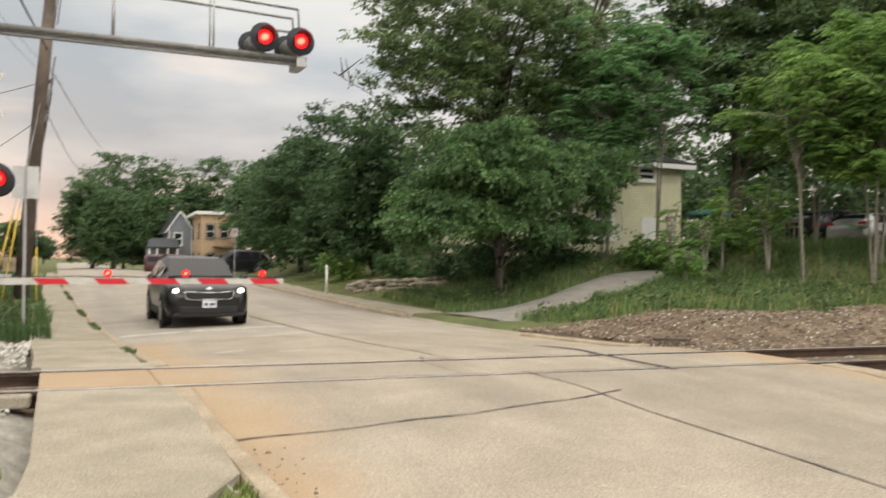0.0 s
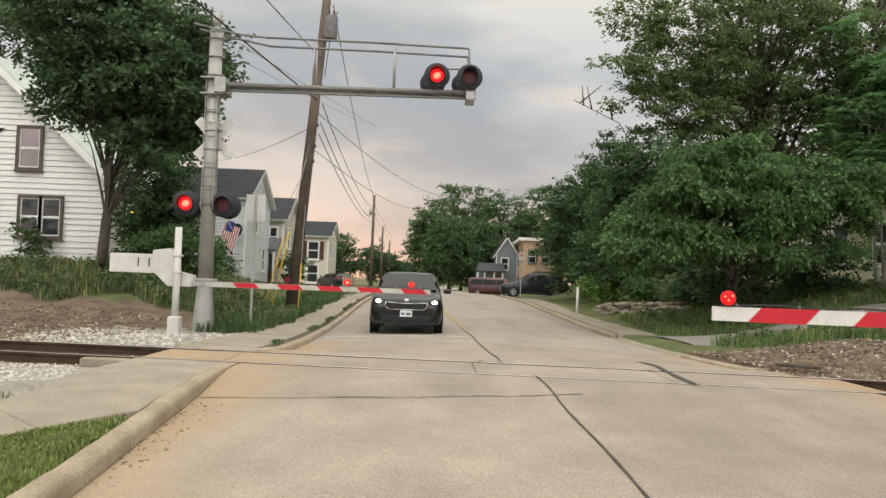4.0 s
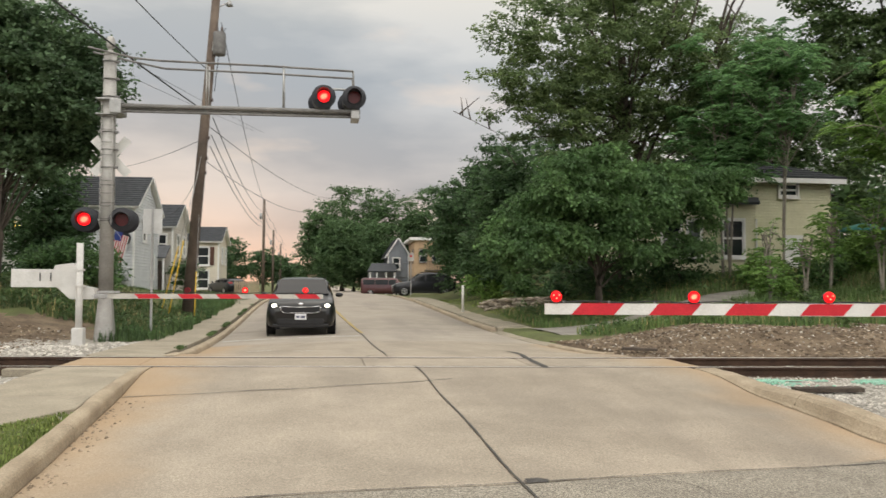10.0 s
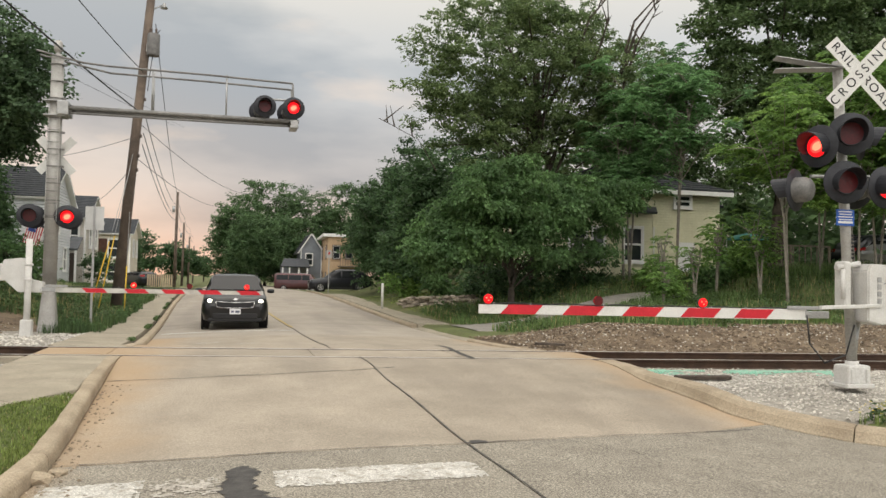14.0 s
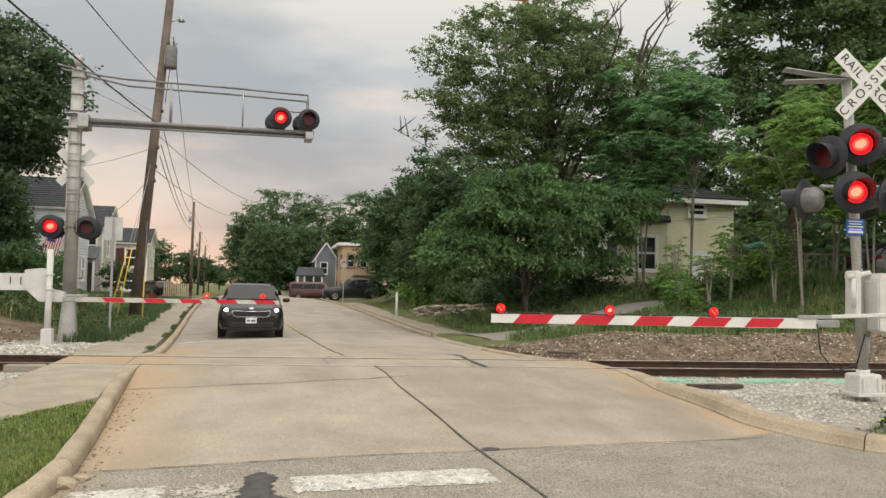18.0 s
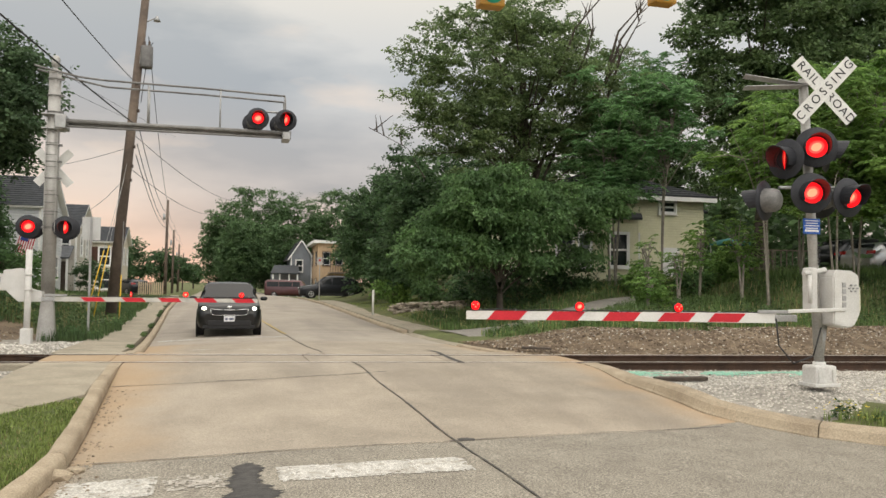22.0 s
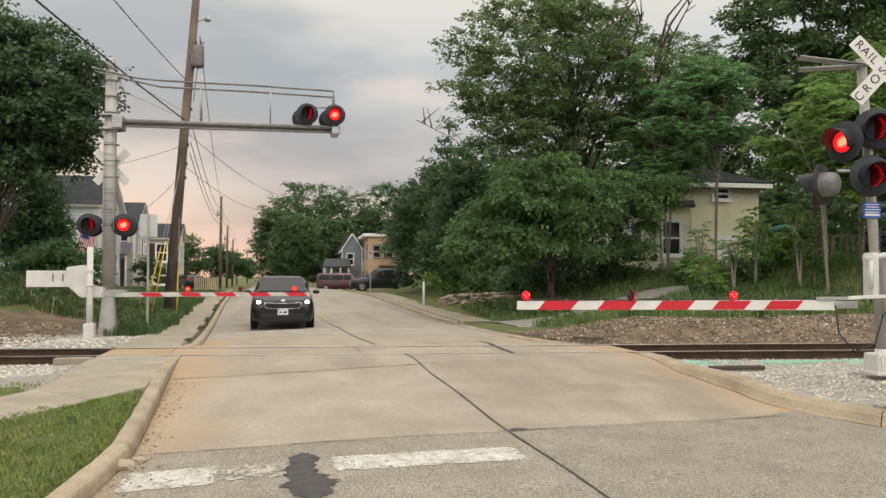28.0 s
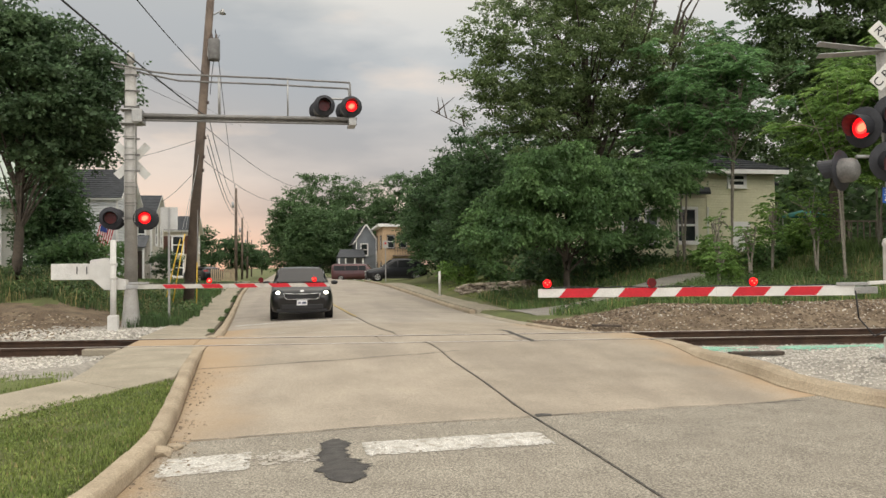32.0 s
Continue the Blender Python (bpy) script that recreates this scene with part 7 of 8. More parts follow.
def cream_house():
    h = thing("house", (0, 0, 0), "cream clapboard house with a bay window, half hidden by trees", "house")
    x0, x1, y0, y1, zb, ze = 17.0, 24.95, 28.2, 36, 1.6, 6.0
    bm = bm_new()
    box(bm, x1 - x0, y1 - y0, ze - zb + 0.8, pose((x0 + x1) / 2, (y0 + y1) / 2 + 0.02, (ze + zb) / 2 - 0.4))
    part("wall", bm, SIDING_Y, h)
    boards(h, x0, x1, zb, ze, pose(0, y0, 0), SIDING_Y, 0.12)
    lapped(h, -(y1 - y0) / 2, (y1 - y0) / 2, zb, ze, pose(x1, (y0 + y1) / 2, 0, 0, 0, 90), SIDING_Y)
    lapped(h, -(y1 - y0) / 2, (y1 - y0) / 2, zb, ze, pose(x0, (y0 + y1) / 2, 0, 0, 0, -90), SIDING_Y)
    xm, ym, rz, o = (x0 + x1) / 2, (y0 + y1) / 2, 7.6, 0.45
    c = [(x0 - o, y0 - o, ze), (x1 + o, y0 - o, ze), (x1 + o, y1 + o, ze), (x0 - o, y1 + o, ze)]
    r1, r2 = (xm, y0 + 3.2, rz), (xm, y1 - 3.2, rz)
    for Q in ([c[0], c[1], r1, r1], [c[1], c[2], r2, r1], [c[2], c[3], r2, r2], [c[3], c[0], r1, r2]):
        pts = [p for i, p in enumerate(Q) if i == 0 or p != Q[i - 1]]
        roof_plane(h, pts, SHINGLE, 0.13, "roof", "grey hipped shingle roof")
        shingled(h, *Q, SHINGLE, 12)
    bm = bm_new()
    box(bm, x1 - x0 + 0.9, 0.04, 0.2, pose(xm, y0 - o - 0.02, ze - 0.02))
    part("fascia", bm, TRIMW, h)
    # bay
    bx, by = 20.02, 27.1
    bm = bm_new()
    prof_ = [(bx - 1.7, y0), (bx - 1.05, by), (bx + 0.85, by), (bx + 1.45, y0)]
    lo, hi = 1.6, 4.85
    a = [bm.verts.new((p[0], p[1] + 0.03, lo - 0.6)) for p in prof_]
    b = [bm.verts.new((p[0], p[1] + 0.03, hi)) for p in prof_]
    for i in range(3):
        bm.faces.new((a[i], a[i + 1], b[i + 1], b[i]))
    bm.faces.new(b)
    part("bay", bm, SIDING_Y, h, "three-sided bay")
    for p, q in zip(prof_, prof_[1:]):
        d = Vector((q[0] - p[0], q[1] - p[1], 0))
        m = pose((p[0] + q[0]) / 2, (p[1] + q[1]) / 2, 0, 0, 0, math.degrees(math.atan2(d.y, d.x)))
        boards(h, -d.length / 2, d.length / 2, lo, hi, m, SIDING_Y, 0.12)
        window(h, min(0.95, d.length * 0.45), 1.45, m @ pose(0, -0.06, 3.5), TRIMW, label="white-framed bay window")
    roof_plane(h, [(bx - 1.9, y0, 5.2), (bx - 1.2, by - 0.2, 4.86), (bx + 1.0, by - 0.2, 4.86), (bx + 1.65, y0, 5.2)], SHINGLE, 0.1, "bay_roof")
    for x, z, hh in ((20.1, 5.45, 0.8), (23.0, 5.62, 0.5)):
        window(h, 0.78, hh, pose(x, y0 - 0.06, z), TRIMW, label="white-framed upper window")
    window(h, 0.75, 1.4, pose(17.8, y0 - 0.06, 3.5), TRIMW)
    bm = bm_new()
    box(bm, 0.9, 0.06, 2.05, pose(23.2, y0 - 0.04, 2.7))
    part("door", bm, TRIMW, h, "white side door")
    # back wing
    bm = bm_new()
    box(bm, 3.2, 4.5, 4.4, pose(25.2, 33.6, 3.6))
    part("back_wing", bm, SIDING_Y, h, "lower cream wing")
    roof_plane(h, [(23.6, 31.1, 5.7), (27.1, 31.1, 5.7), (27.1, 33.8, 6.7), (23.6, 33.8, 6.7)], SHINGLE, 0.12, "roof")


cream_house()

# ---- vehicles ----


def wheel(parent, x, y, r, w, rim=None):
    bm = bm_new()
    lathe(bm, [(r * 0.62, -w / 2), (r * 0.93, -w / 2), (r, -w * 0.36), (r, w * 0.36), (r * 0.93, w / 2), (r * 0.62, w / 2)], pose(0, 0, 0, 0, 90, 0), 24)
    o = part("wheel", bm, TYRE, parent, "black tyre")
    o.matrix_basis = pose(x, y, r)
    bm = bm_new()
    s = 1 if x > 0 else -1
    lathe(bm, [(r * 0.64, 0.0), (r * 0.6, 0.02), (r * 0.5, -0.01)], pose(s * w * 0.46, 0, 0, 0, 90 * s, 0), 20)
    for k in range(5):
        a = k * 72
        box(bm, 0.02, r * 0.13, r * 0.56, pose(s * w * 0.44, 0, 0, a, 0, 0) @ pose(0, 0, r * 0.3))
    cyl(bm, r * 0.16, r * 0.16, 0.03, pose(s * w * 0.45, 0, 0, 0, 90, 0), 12)
    part("rim", bm, rim or RIM, o, "alloy rim")
    return o


def hull(secs, n_top=3):
    """Lofts a car body. Each section: y, bottom z, belt z, belt half-width, top z, top half-width."""
    bm = bm_new()
    rings = []
    for y, zb, zl, wb, zt, wt in secs:
        half = [(wb * 0.80, zb), (wb * 0.95, zb + 0.05), (wb, zb + (zl - zb) * 0.35), (wb * 1.0, zb + (zl - zb) * 0.7), (wb * 0.965, zl), (wt + (wb - wt) * 0.45, zl + (zt - zl) * 0.5), (wt, zt - (0.05 if zt - zl > 0.1 else 0.015)), (wt * 0.8, zt), (0.0, zt + 0.015)]
        ring = [bm.verts.new((x, y, z)) for x, z in half] + [bm.verts.new((-x, y, z)) for x, z in half[-2::-1]]
        rings.append(ring)
    for p, q in zip(rings, rings[1:]):
        for i in range(len(p) - 1):
            f = bm.faces.new((p[i], p[i + 1], q[i + 1], q[i]))
            f.smooth = True
        bm.faces.new((p[-1], p[0], q[0], q[-1]))
    bm.faces.new(rings[0][::-1]), bm.faces.new(rings[-1])
    return bm


def panel(parent, name, pts, material, label="", th=0.012):
    bm = bm_new()
    P = [Vector(p) for p in pts]
    n = (P[1] - P[0]).cross(P[2] - P[0]).normalized() * th
    a = [bm.verts.new(p + n) for p in P]
    b = [bm.verts.new(p - n) for p in P]
    k = len(P)
    bm.faces.new(a), bm.faces.new(b[::-1])
    for i in range(k):
        bm.faces.new((a[i], b[i], b[(i + 1) % k], a[(i + 1) % k]))
    return part(name, bm, material, parent, label)


def suv(m, paint, label, L=4.48, W=1.855, H=1.64, lights=False, name="car", tail=False, face=True):
    """A compact SUV that points to -y of m."""
    c = thing(name, m, label, "car")
    w, f = W / 2, L / 2
    s = H / 1.64
    secs = [(-f, 0.34, 0.66, w * 0.74, 0.68, w * 0.66), (-f + 0.10, 0.25, 0.78, w * 0.90, 0.84, w * 0.78), (-f + 0.32, 0.22, 0.88, w * 0.985, 0.95, w * 0.84), (-f + 0.75, 0.22, 0.93, w, 1.02, w * 0.84),
            (-f + 1.18, 0.22, 0.97, w, 1.09, w * 0.84), (-f + 1.55, 0.22, 0.99, w, 1.32 * s, w * 0.79), (-f + 1.98, 0.22, 1.0, w, 1.57 * s, w * 0.745), (-f + 2.4, 0.22, 1.01, w, 1.63 * s, w * 0.74),
            (-f + 3.3, 0.22, 1.03, w, 1.615 * s, w * 0.735), (-f + 3.95, 0.24, 1.04, w, 1.54 * s, w * 0.70), (f - 0.22, 0.28, 1.05, w * 0.97, 1.25 * s, w * 0.73), (f - 0.03, 0.34, 0.9, w * 0.9, 0.98, w * 0.72), (f, 0.42, 0.72, w * 0.8, 0.76, w * 0.7)]
    bm = hull(secs)
    part("body", bm, paint, c, "glossy painted body")

    def wx(y, z):
        for a, b in zip(secs, secs[1:]):
            if a[0] <= y <= b[0]:
                t = (y - a[0]) / (b[0] - a[0])
                q = [a[i] + (b[i] - a[i]) * t for i in range(6)]
                if z <= q[2]:
                    return q[3] * 0.985
                u = min(1, (z - q[2]) / max(0.05, q[4] - q[2]))
                return q[3] * 0.965 * (1 - u) + q[5] * u if u > 0.5 else q[3] * 0.965 + (q[5] + (q[3] - q[5]) * 0.45 - q[3] * 0.965) * u * 2
        return w
    # glass
    yb, yt = -f + 1.22, -f + 1.93
    panel(c, "windscreen", [(-w * 0.80, yb, 1.11), (w * 0.80, yb, 1.11), (w * 0.70, yt, 1.555 * s), (-w * 0.70, yt, 1.555 * s)], CARGLASS, "sloping windscreen", 0.03)
    for sx in (-1, 1):
        for a, b in ((-f + 1.62, -f + 2.38), (-f + 2.46, -f + 3.28), (-f + 3.36, -f + 3.86)):
            zt = lambda y: min(1.52 * s, 1.14 + (y - (-f + 1.35)) * 0.72)
            P = [(sx * (wx(a, 1.08) + 0.006), a, 1.08), (sx * (wx(b, 1.08) + 0.006), b, 1.08), (sx * (wx(b, zt(b)) + 0.01), b, zt(b)), (sx * (wx(a, zt(a)) + 0.01), a, zt(a))]
            panel(c, "side_window", P, CARGLASS, "", 0.012)
        bm = bm_new()
        lathe(bm, [(0.0, -0.11), (0.07, -0.09), (0.085, 0.0), (0.07, 0.08), (0.0, 0.10)], pose(sx * (w + 0.13), -f + 1.5, 1.10, 0, 90, 0) @ Matrix.Diagonal((0.8, 0.7, 1.05, 1)), 12)
        part("wing_mirror", bm, paint, c)
        bm = bm_new()
        rod(bm, (sx * w * 0.72, -f + 2.1, H + 0.03), (sx * w * 0.70, -f + 3.9, H - 0.02), 0.018, None, 8)
        part("roof_rail", bm, PLASTIC, c)
        bm = bm_new()
        box(bm, 0.03, 1.75, 0.16, pose(sx * w * 0.985, 0.05, 0.32), 0, 0.01)
        part("sill_cladding", bm, PLASTIC, c)
        for yy in (-f + 0.86, f - 0.86):
            bm = bm_new()
            lathe(bm, [(0.36, -0.02), (0.41, 0.0), (0.41, 0.03), (0.35, 0.03)], pose(sx * (w - 0.02), yy, 0.36, 0, 90 * sx, 0), 22)
            part("wheel_arch", bm, PLASTIC, c)
            wheel(c, sx * (w - 0.10), yy, 0.355, 0.23)
        panel(c, "tail_lamp", [(sx * w * 0.95, f - 0.17, 0.98), (sx * w * 0.60, f - 0.02, 0.98), (sx * w * 0.60, f - 0.08, 1.12), (sx * w * 0.93, f - 0.22, 1.12)], TAILLIT if tail else TAILOFF, "", 0.025)
    panel(c, "rear_window", [(-w * 0.68, f - 0.30, 1.14), (w * 0.68, f - 0.30, 1.14), (w * 0.6, f - 0.50, 1.48 * s), (-w * 0.6, f - 0.50, 1.48 * s)], CARGLASS, "", 0.03)
    # nose
    yn = -f
    if face:
        bm = bm_new()
        lathe(bm, [(1.0, -0.02), (1.0, 0.02)], pose(0, 0, 0), 4)
        bm.free()
        bm = bm_new()
        prism(bm, [(-0.52, 0.80), (-0.50, 0.68), (-0.40, 0.64), (0.40, 0.64), (0.50, 0.68), (0.52, 0.80), (0.20, 0.775), (-0.20, 0.775)], yn - 0.03, yn + 0.14)
        part("grille", bm, SIGNBLACK, c, "black mesh grille")
        bm = bm_new()
        P = [Vector((x, yn - 0.035, z)) for x, z in ((-0.53, 0.81), (-0.51, 0.67), (-0.41, 0.63), (0.41, 0.63), (0.51, 0.67), (0.53, 0.81), (0.20, 0.785), (-0.20, 0.785), (-0.53, 0.81))]
        for a, b in zip(P, P[1:]):
            rod(bm, a, b, 0.012, None, 6)
        part("grille_surround", bm, CHROME, c, "chrome grille surround")
        bm = bm_new()
        box(bm, 1.25, 0.1, 0.17, pose(0, yn + 0.035, 0.40), 0, 0.03)
        part("lower_intake", bm, PLASTIC, c)
        bm = bm_new()
        box(bm, 1.5, 0.16, 0.10, pose(0, yn + 0.08, 0.29), 0, 0.03)
        part("skid_plate", bm, PLASTIC, c)
        bm = bm_new()
        lathe(bm, [(0.0, 0.012), (0.07, 0.01), (0.075, 0.0)], pose(0, yn + 0.0, 0.87, 68, 0, 0) @ Matrix.Diagonal((1, 0.5, 1, 1)), 16)
        part("bonnet_badge", bm, CHROME, c)
        bm = bm_new()
        box(bm, 0.305, 0.012, 0.155, pose(0, yn - 0.045, 0.53))
        p = part("number_plate", bm, PLATE, c, "pale number plate")
        for k, (dx, ww) in enumerate(((-0.075, 0.08), (0.06, 0.12))):
            bm = bm_new()
            box(bm, ww, 0.004, 0.06, pose(dx, yn - 0.053, 0.525))
            part("plate_bar", bm, PLATEBAR, p)
        for sx in (-1, 1):
            bm = bm_new()
            lathe(bm, [(0.0, -0.09), (0.10, -0.06), (0.145, 0.0), (0.13, 0.05), (0.0, 0.09)], pose(sx * 0.70, yn + 0.20, 0.825, 90, 0, sx * 24) @ Matrix.Diagonal((1.35, 0.72, 1, 1)), 16)
            hd = part("headlamp", bm, GLASSDK, c, "clear headlamp")
            if lights:
                bm = bm_new()
                lathe(bm, [(0.0, 0.05), (0.03, 0.044), (0.048, 0.012), (0.053, 0.0)], pose(sx * 0.71, yn + 0.085, 0.825, 80, 0, sx * 8) @ Matrix.Diagonal((1.25, 0.9, 1, 1)), 16)
                part("lit_beam", bm, HEADLIT, hd, "lit headlamp beam")
            bm = bm_new()
            box(bm, 0.24, 0.07, 0.10, pose(sx * 0.70, yn + 0.10, 0.44, 0, 0, sx * 20), 0, 0.02)
            part("fog_lamp", bm, CARGLASS, c)
            bm = bm_new()
            rod(bm, (sx * 0.15, -f + 1.2, 1.12), (sx * 0.62, -f + 1.3, 1.18), 0.01, None, 5)
            part("wiper", bm, PLASTIC, c)
    return c


suv(pose(3.10, 20.95, surf(3.1, 20.9)), CARBLACK, "dark grey compact SUV waiting at the stop bar with headlights on", lights=True, H=1.60)
suv(pose(11.1, 57.0, 0.68, 0, 0, -93), CARNAVY, "black SUV parked across the drive by the road", L=4.7, W=1.9, H=1.74)
suv(pose(32.6, 26.4, land(32.6, 26.4), 0, 0, 92), CARNAVY, "black SUV parked in the yard behind the trees", L=4.8, W=1.95, H=1.82)
suv(pose(31.4, 23.3, land(31.4, 23.3), 0, 0, 94), CARSILVER, "silver SUV parked in the yard behind the trees", L=4.7, W=1.9, H=1.55)
suv(pose(-4.3, 67, land(-4.3, 67), 0, 0, -150), CARNAVY, "black saloon car parked beside the beige house", L=4.5, H=1.38)


def van():
    c = thing("van", pose(10.05, 82, land(9.9, 82), 0, 0, 80), "old maroon passenger van parked beyond the crest", "van")
    L, w = 4.9, 0.95
    f = L / 2
    bm = hull([(-f, 0.35, 0.75, w * 0.85, 0.8, w * 0.8), (-f + 0.12, 0.28, 0.95, w * 0.96, 1.02, w * 0.9), (-f + 0.55, 0.25, 1.05, w, 1.15, w * 0.9), (-f + 1.15, 0.25, 1.1, w, 1.82, w * 0.84), (-f + 1.6, 0.25, 1.12, w, 1.9, w * 0.84), (f - 0.3, 0.25, 1.12, w, 1.9, w * 0.84), (f - 0.04, 0.3, 1.1, w * 0.98, 1.8, w * 0.84), (f, 0.4, 1.0, w * 0.94, 1.6, w * 0.84)])
    part("body", bm, CARMAROON, c, "maroon body")
    for sx in (-1, 1):
        for a, b in ((-1.2, -0.45), (-0.38, 0.95), (1.02, 2.2)):
            panel(c, "side_window", [(sx * 0.955, a, 1.2), (sx * 0.955, b, 1.2), (sx * 0.86, b, 1.7), (sx * 0.86, a, 1.7)], CARGLASS, "", 0.02)
        for y in (-1.55, 1.45):
            wheel(c, sx * 0.86, y, 0.34, 0.22)
    panel(c, "windscreen", [(-0.8, -f + 0.62, 1.2), (0.8, -f + 0.62, 1.2), (0.74, -f + 1.1, 1.76), (-0.74, -f + 1.1, 1.76)], CARGLASS, "", 0.03)


van()

# ---- poles, wires and signs ----


def wire(a, b, sag, r=0.012, n=14):
    """A sagging cable as one tube."""
    a, b = Vector(a), Vector(b)
    v, f = [], []
    limb(v, f, [a.lerp(b, i / n) - Vector((0, 0, sag * 4 * (i / n) * (1 - i / n))) for i in range(n + 1)], [r] * (n + 1), 5)
    return sheet_mesh(v, f, WIRE)


def utility_pole(x, y, z0, z1, r0, r1, lean, label, detail=True):
    p = thing("utility_pole", (x, y, z0), label, "utility pole")
    H = z1 - z0
    bm = bm_new()
    rod(bm, (-lean * 0.06, 0, -0.6), (lean, 0, H), r0, r1, 14)
    part("pole", bm, TIMBERPOLE, p, "round weathered timber pole")
    if detail:
        g = lambda z: lean * (z - z0) / H
        bm = bm_new()
        lathe(bm, [(0.0, -0.42), (0.2, -0.4), (0.215, -0.36), (0.215, 0.34), (0.2, 0.38), (0.0, 0.42)], pose(g(9.8) + 0.27, -0.14, 9.85 - z0), 16)
        t = part("transformer", bm, DRUM, p, "grey can transformer")
        for k in (-0.08, 0.08):
            bm = bm_new()
            lathe(bm, [(0.03, 0), (0.05, 0.04), (0.03, 0.08), (0.05, 0.12), (0.02, 0.18), (0.0, 0.19)], pose(g(9.8) + 0.27 + k, -0.14, 10.26 - z0), 10)
            part("bushing", bm, TRIMDK, t)
        bm = bm_new()
        box(bm, 0.3, 0.08, 0.5, pose(g(9.8) + 0.15, -0.1, 9.85 - z0))
        part("bracket", bm, GALV, p)
        bm = bm_new()
        rod(bm, (g(11.2), 0, 11.1 - z0), (g(11.2) + 0.42, -0.1, 11.3 - z0), 0.025, None, 8)
        part("lamp_arm", bm, GALV, p)
        bm = bm_new()
        lathe(bm, [(0.0, 0.14), (0.05, 0.12), (0.06, 0.05), (0.13, -0.06), (0.0, -0.07)], pose(g(11.2) + 0.48, -0.1, 11.25 - z0), 12)
        part("lamp_head", bm, GALV, p, "small grey street lamp head")
        for z in (5.4, 5.9, 6.6, 7.9):
            bm = bm_new()
            lathe(bm, [(0.0, -0.07), (0.05, -0.05), (0.035, 0), (0.05, 0.04), (0.0, 0.07)], pose(g(z) + 0.18, -0.1, z - z0), 8)
            part("insulator", bm, TRIMDK, p)
    return p


PX, PYY, PZB, PZT = -0.80, 25.0, 0.45, 12.3
utility_pole(PX - 0.06, PYY, PZB, PZT, 0.20, 0.135, 0.86, "leaning brown timber utility pole with a transformer")
POLES2 = ((-2.0, 75, 0.8, 9.5), (-2.75, 102, 0.7, 8.3), (-3.3, 130, 0.6, 7.8), (-4.0, 165, 0.5, 7.5))
for x, y, z0, z1 in POLES2:
    p = utility_pole(x, y, z0, z1, 0.16, 0.11, 0.05, "slim grey-brown utility pole along the far road", False)
    bm = bm_new()
    lathe(bm, [(0.0, -0.3), (0.13, -0.28), (0.13, 0.28), (0.0, 0.3)], pose(-0.25, 0, z1 - z0 - 1.6), 10)
    part("transformer", bm, GALV, p)


def wires():
    g = lambda z: PX + 0.86 * (z - PZB) / (PZT - PZB)
    runs = []
    p = POLES2[0]
    for z, zz in ((6.3, 6.9), (6.7, 7.3), (7.3, 8.3), (10.6, 9.3)):
        runs.append(((g(z) + 0.2, PYY - 0.1, z), (p[0], p[1], zz), 0.7, 0.016))
    for zz in (7.0, 8.3, 9.2):
        for a, b in zip(POLES2, POLES2[1:]):
            runs.append(((a[0], a[1], zz), (b[0], b[1], zz), 0.5, 0.016))
    runs += [((g(7.5), PYY, 7.45), (-1.55, 10, 6.9), 0.05, 0.022), ((-1.55, 10, 6.9), (-2.6, -10, 6.9), 0.3, 0.022),
             ((g(8.8), PYY, 8.85), (-0.80, 14, 8.15), 0.05, 0.014), ((-0.80, 14, 8.15), (-2.6, -10, 8.0), 0.3, 0.014),
             ((g(7.0) + 0.1, PYY, 7.0), (7.2, 90, 12.0), 1.5, 0.012), ((g(5.6) + 0.1, PYY, 5.8), (3.4, 84, 9.6), 1.0, 0.012),
             ((-1.97, 21.0, 8.13), (0.1, 45.0, 10.45), 0.05, 0.007), ((-1.87, 21.0, 7.63), (-0.45, 45.0, 10.55), 0.05, 0.007),
             ((g(5.6), PYY, 5.6), (-5.9, 50, 6.0), 0.3, 0.010), ((g(6.6), PYY, 6.6), (-9.5, 46, 8.2), 0.3, 0.010)]
    for a, b, s, r in runs:
        single("overhead_wire", wire(a, b, s, r), WIRE, "thin black overhead wire sagging between poles", "wire", "overhead wires")
    # loops from the transformer
    single("service_cable", wire((g(9.8) + 0.42, PYY - 0.12, 10.4), (g(8.6) + 0.15, PYY - 0.1, 8.2), -0.5, 0.014), WIRE, "black cable looping from the transformer", "wire")
    # guys with yellow guards
    for dx, top in ((-0.75, 6.2), (-0.5, 6.8), (0.35, 4.4)):
        t = thing("guy_wire", (0, 0, 0), "steel guy wire with a yellow plastic guard", "guy wire", "pole guys")
        a, b = Vector((PX + dx, PYY - 1.2, land(PX + dx, PYY - 1.2))), Vector((g(top), PYY, top))
        bm = bm_new()
        rod(bm, a, b, 0.009, None, 5)
        part("cable", bm, GALV, t)
        bm = bm_new()
        rod(bm, a + (b - a) * 0.03, a + (b - a) * 0.42, 0.019, None, 8)
        part("guard", bm, YELLOW, t, "yellow plastic guy guard")


wires()


def sign(x, y, z0, zc, w, h, back, label, rz=0.0, face=None):
    t = thing("road_sign", (x, y, z0), label, "road sign", rz=rz)
    bm = bm_new()
    box(bm, 0.055, 0.035, zc + h / 2 - z0, pose(0, 0, (zc + h / 2 - z0) / 2))
    part("post", bm, GALV, t, "galvanised steel post")
    bm = bm_new()
    box(bm, w, 0.006, h, pose(0, -0.024 if not back else 0.024, zc - z0), 0, 0.002)
    part("plate", bm, face or (mat("dull_sign_back", (0.55, 0.55, 0.54), (0.48, 0.48, 0.47), 3, 0.6, bump=0.03) if back else SIGNWHITE), t, "bare metal back of the plate" if back else "white plate")
    return t


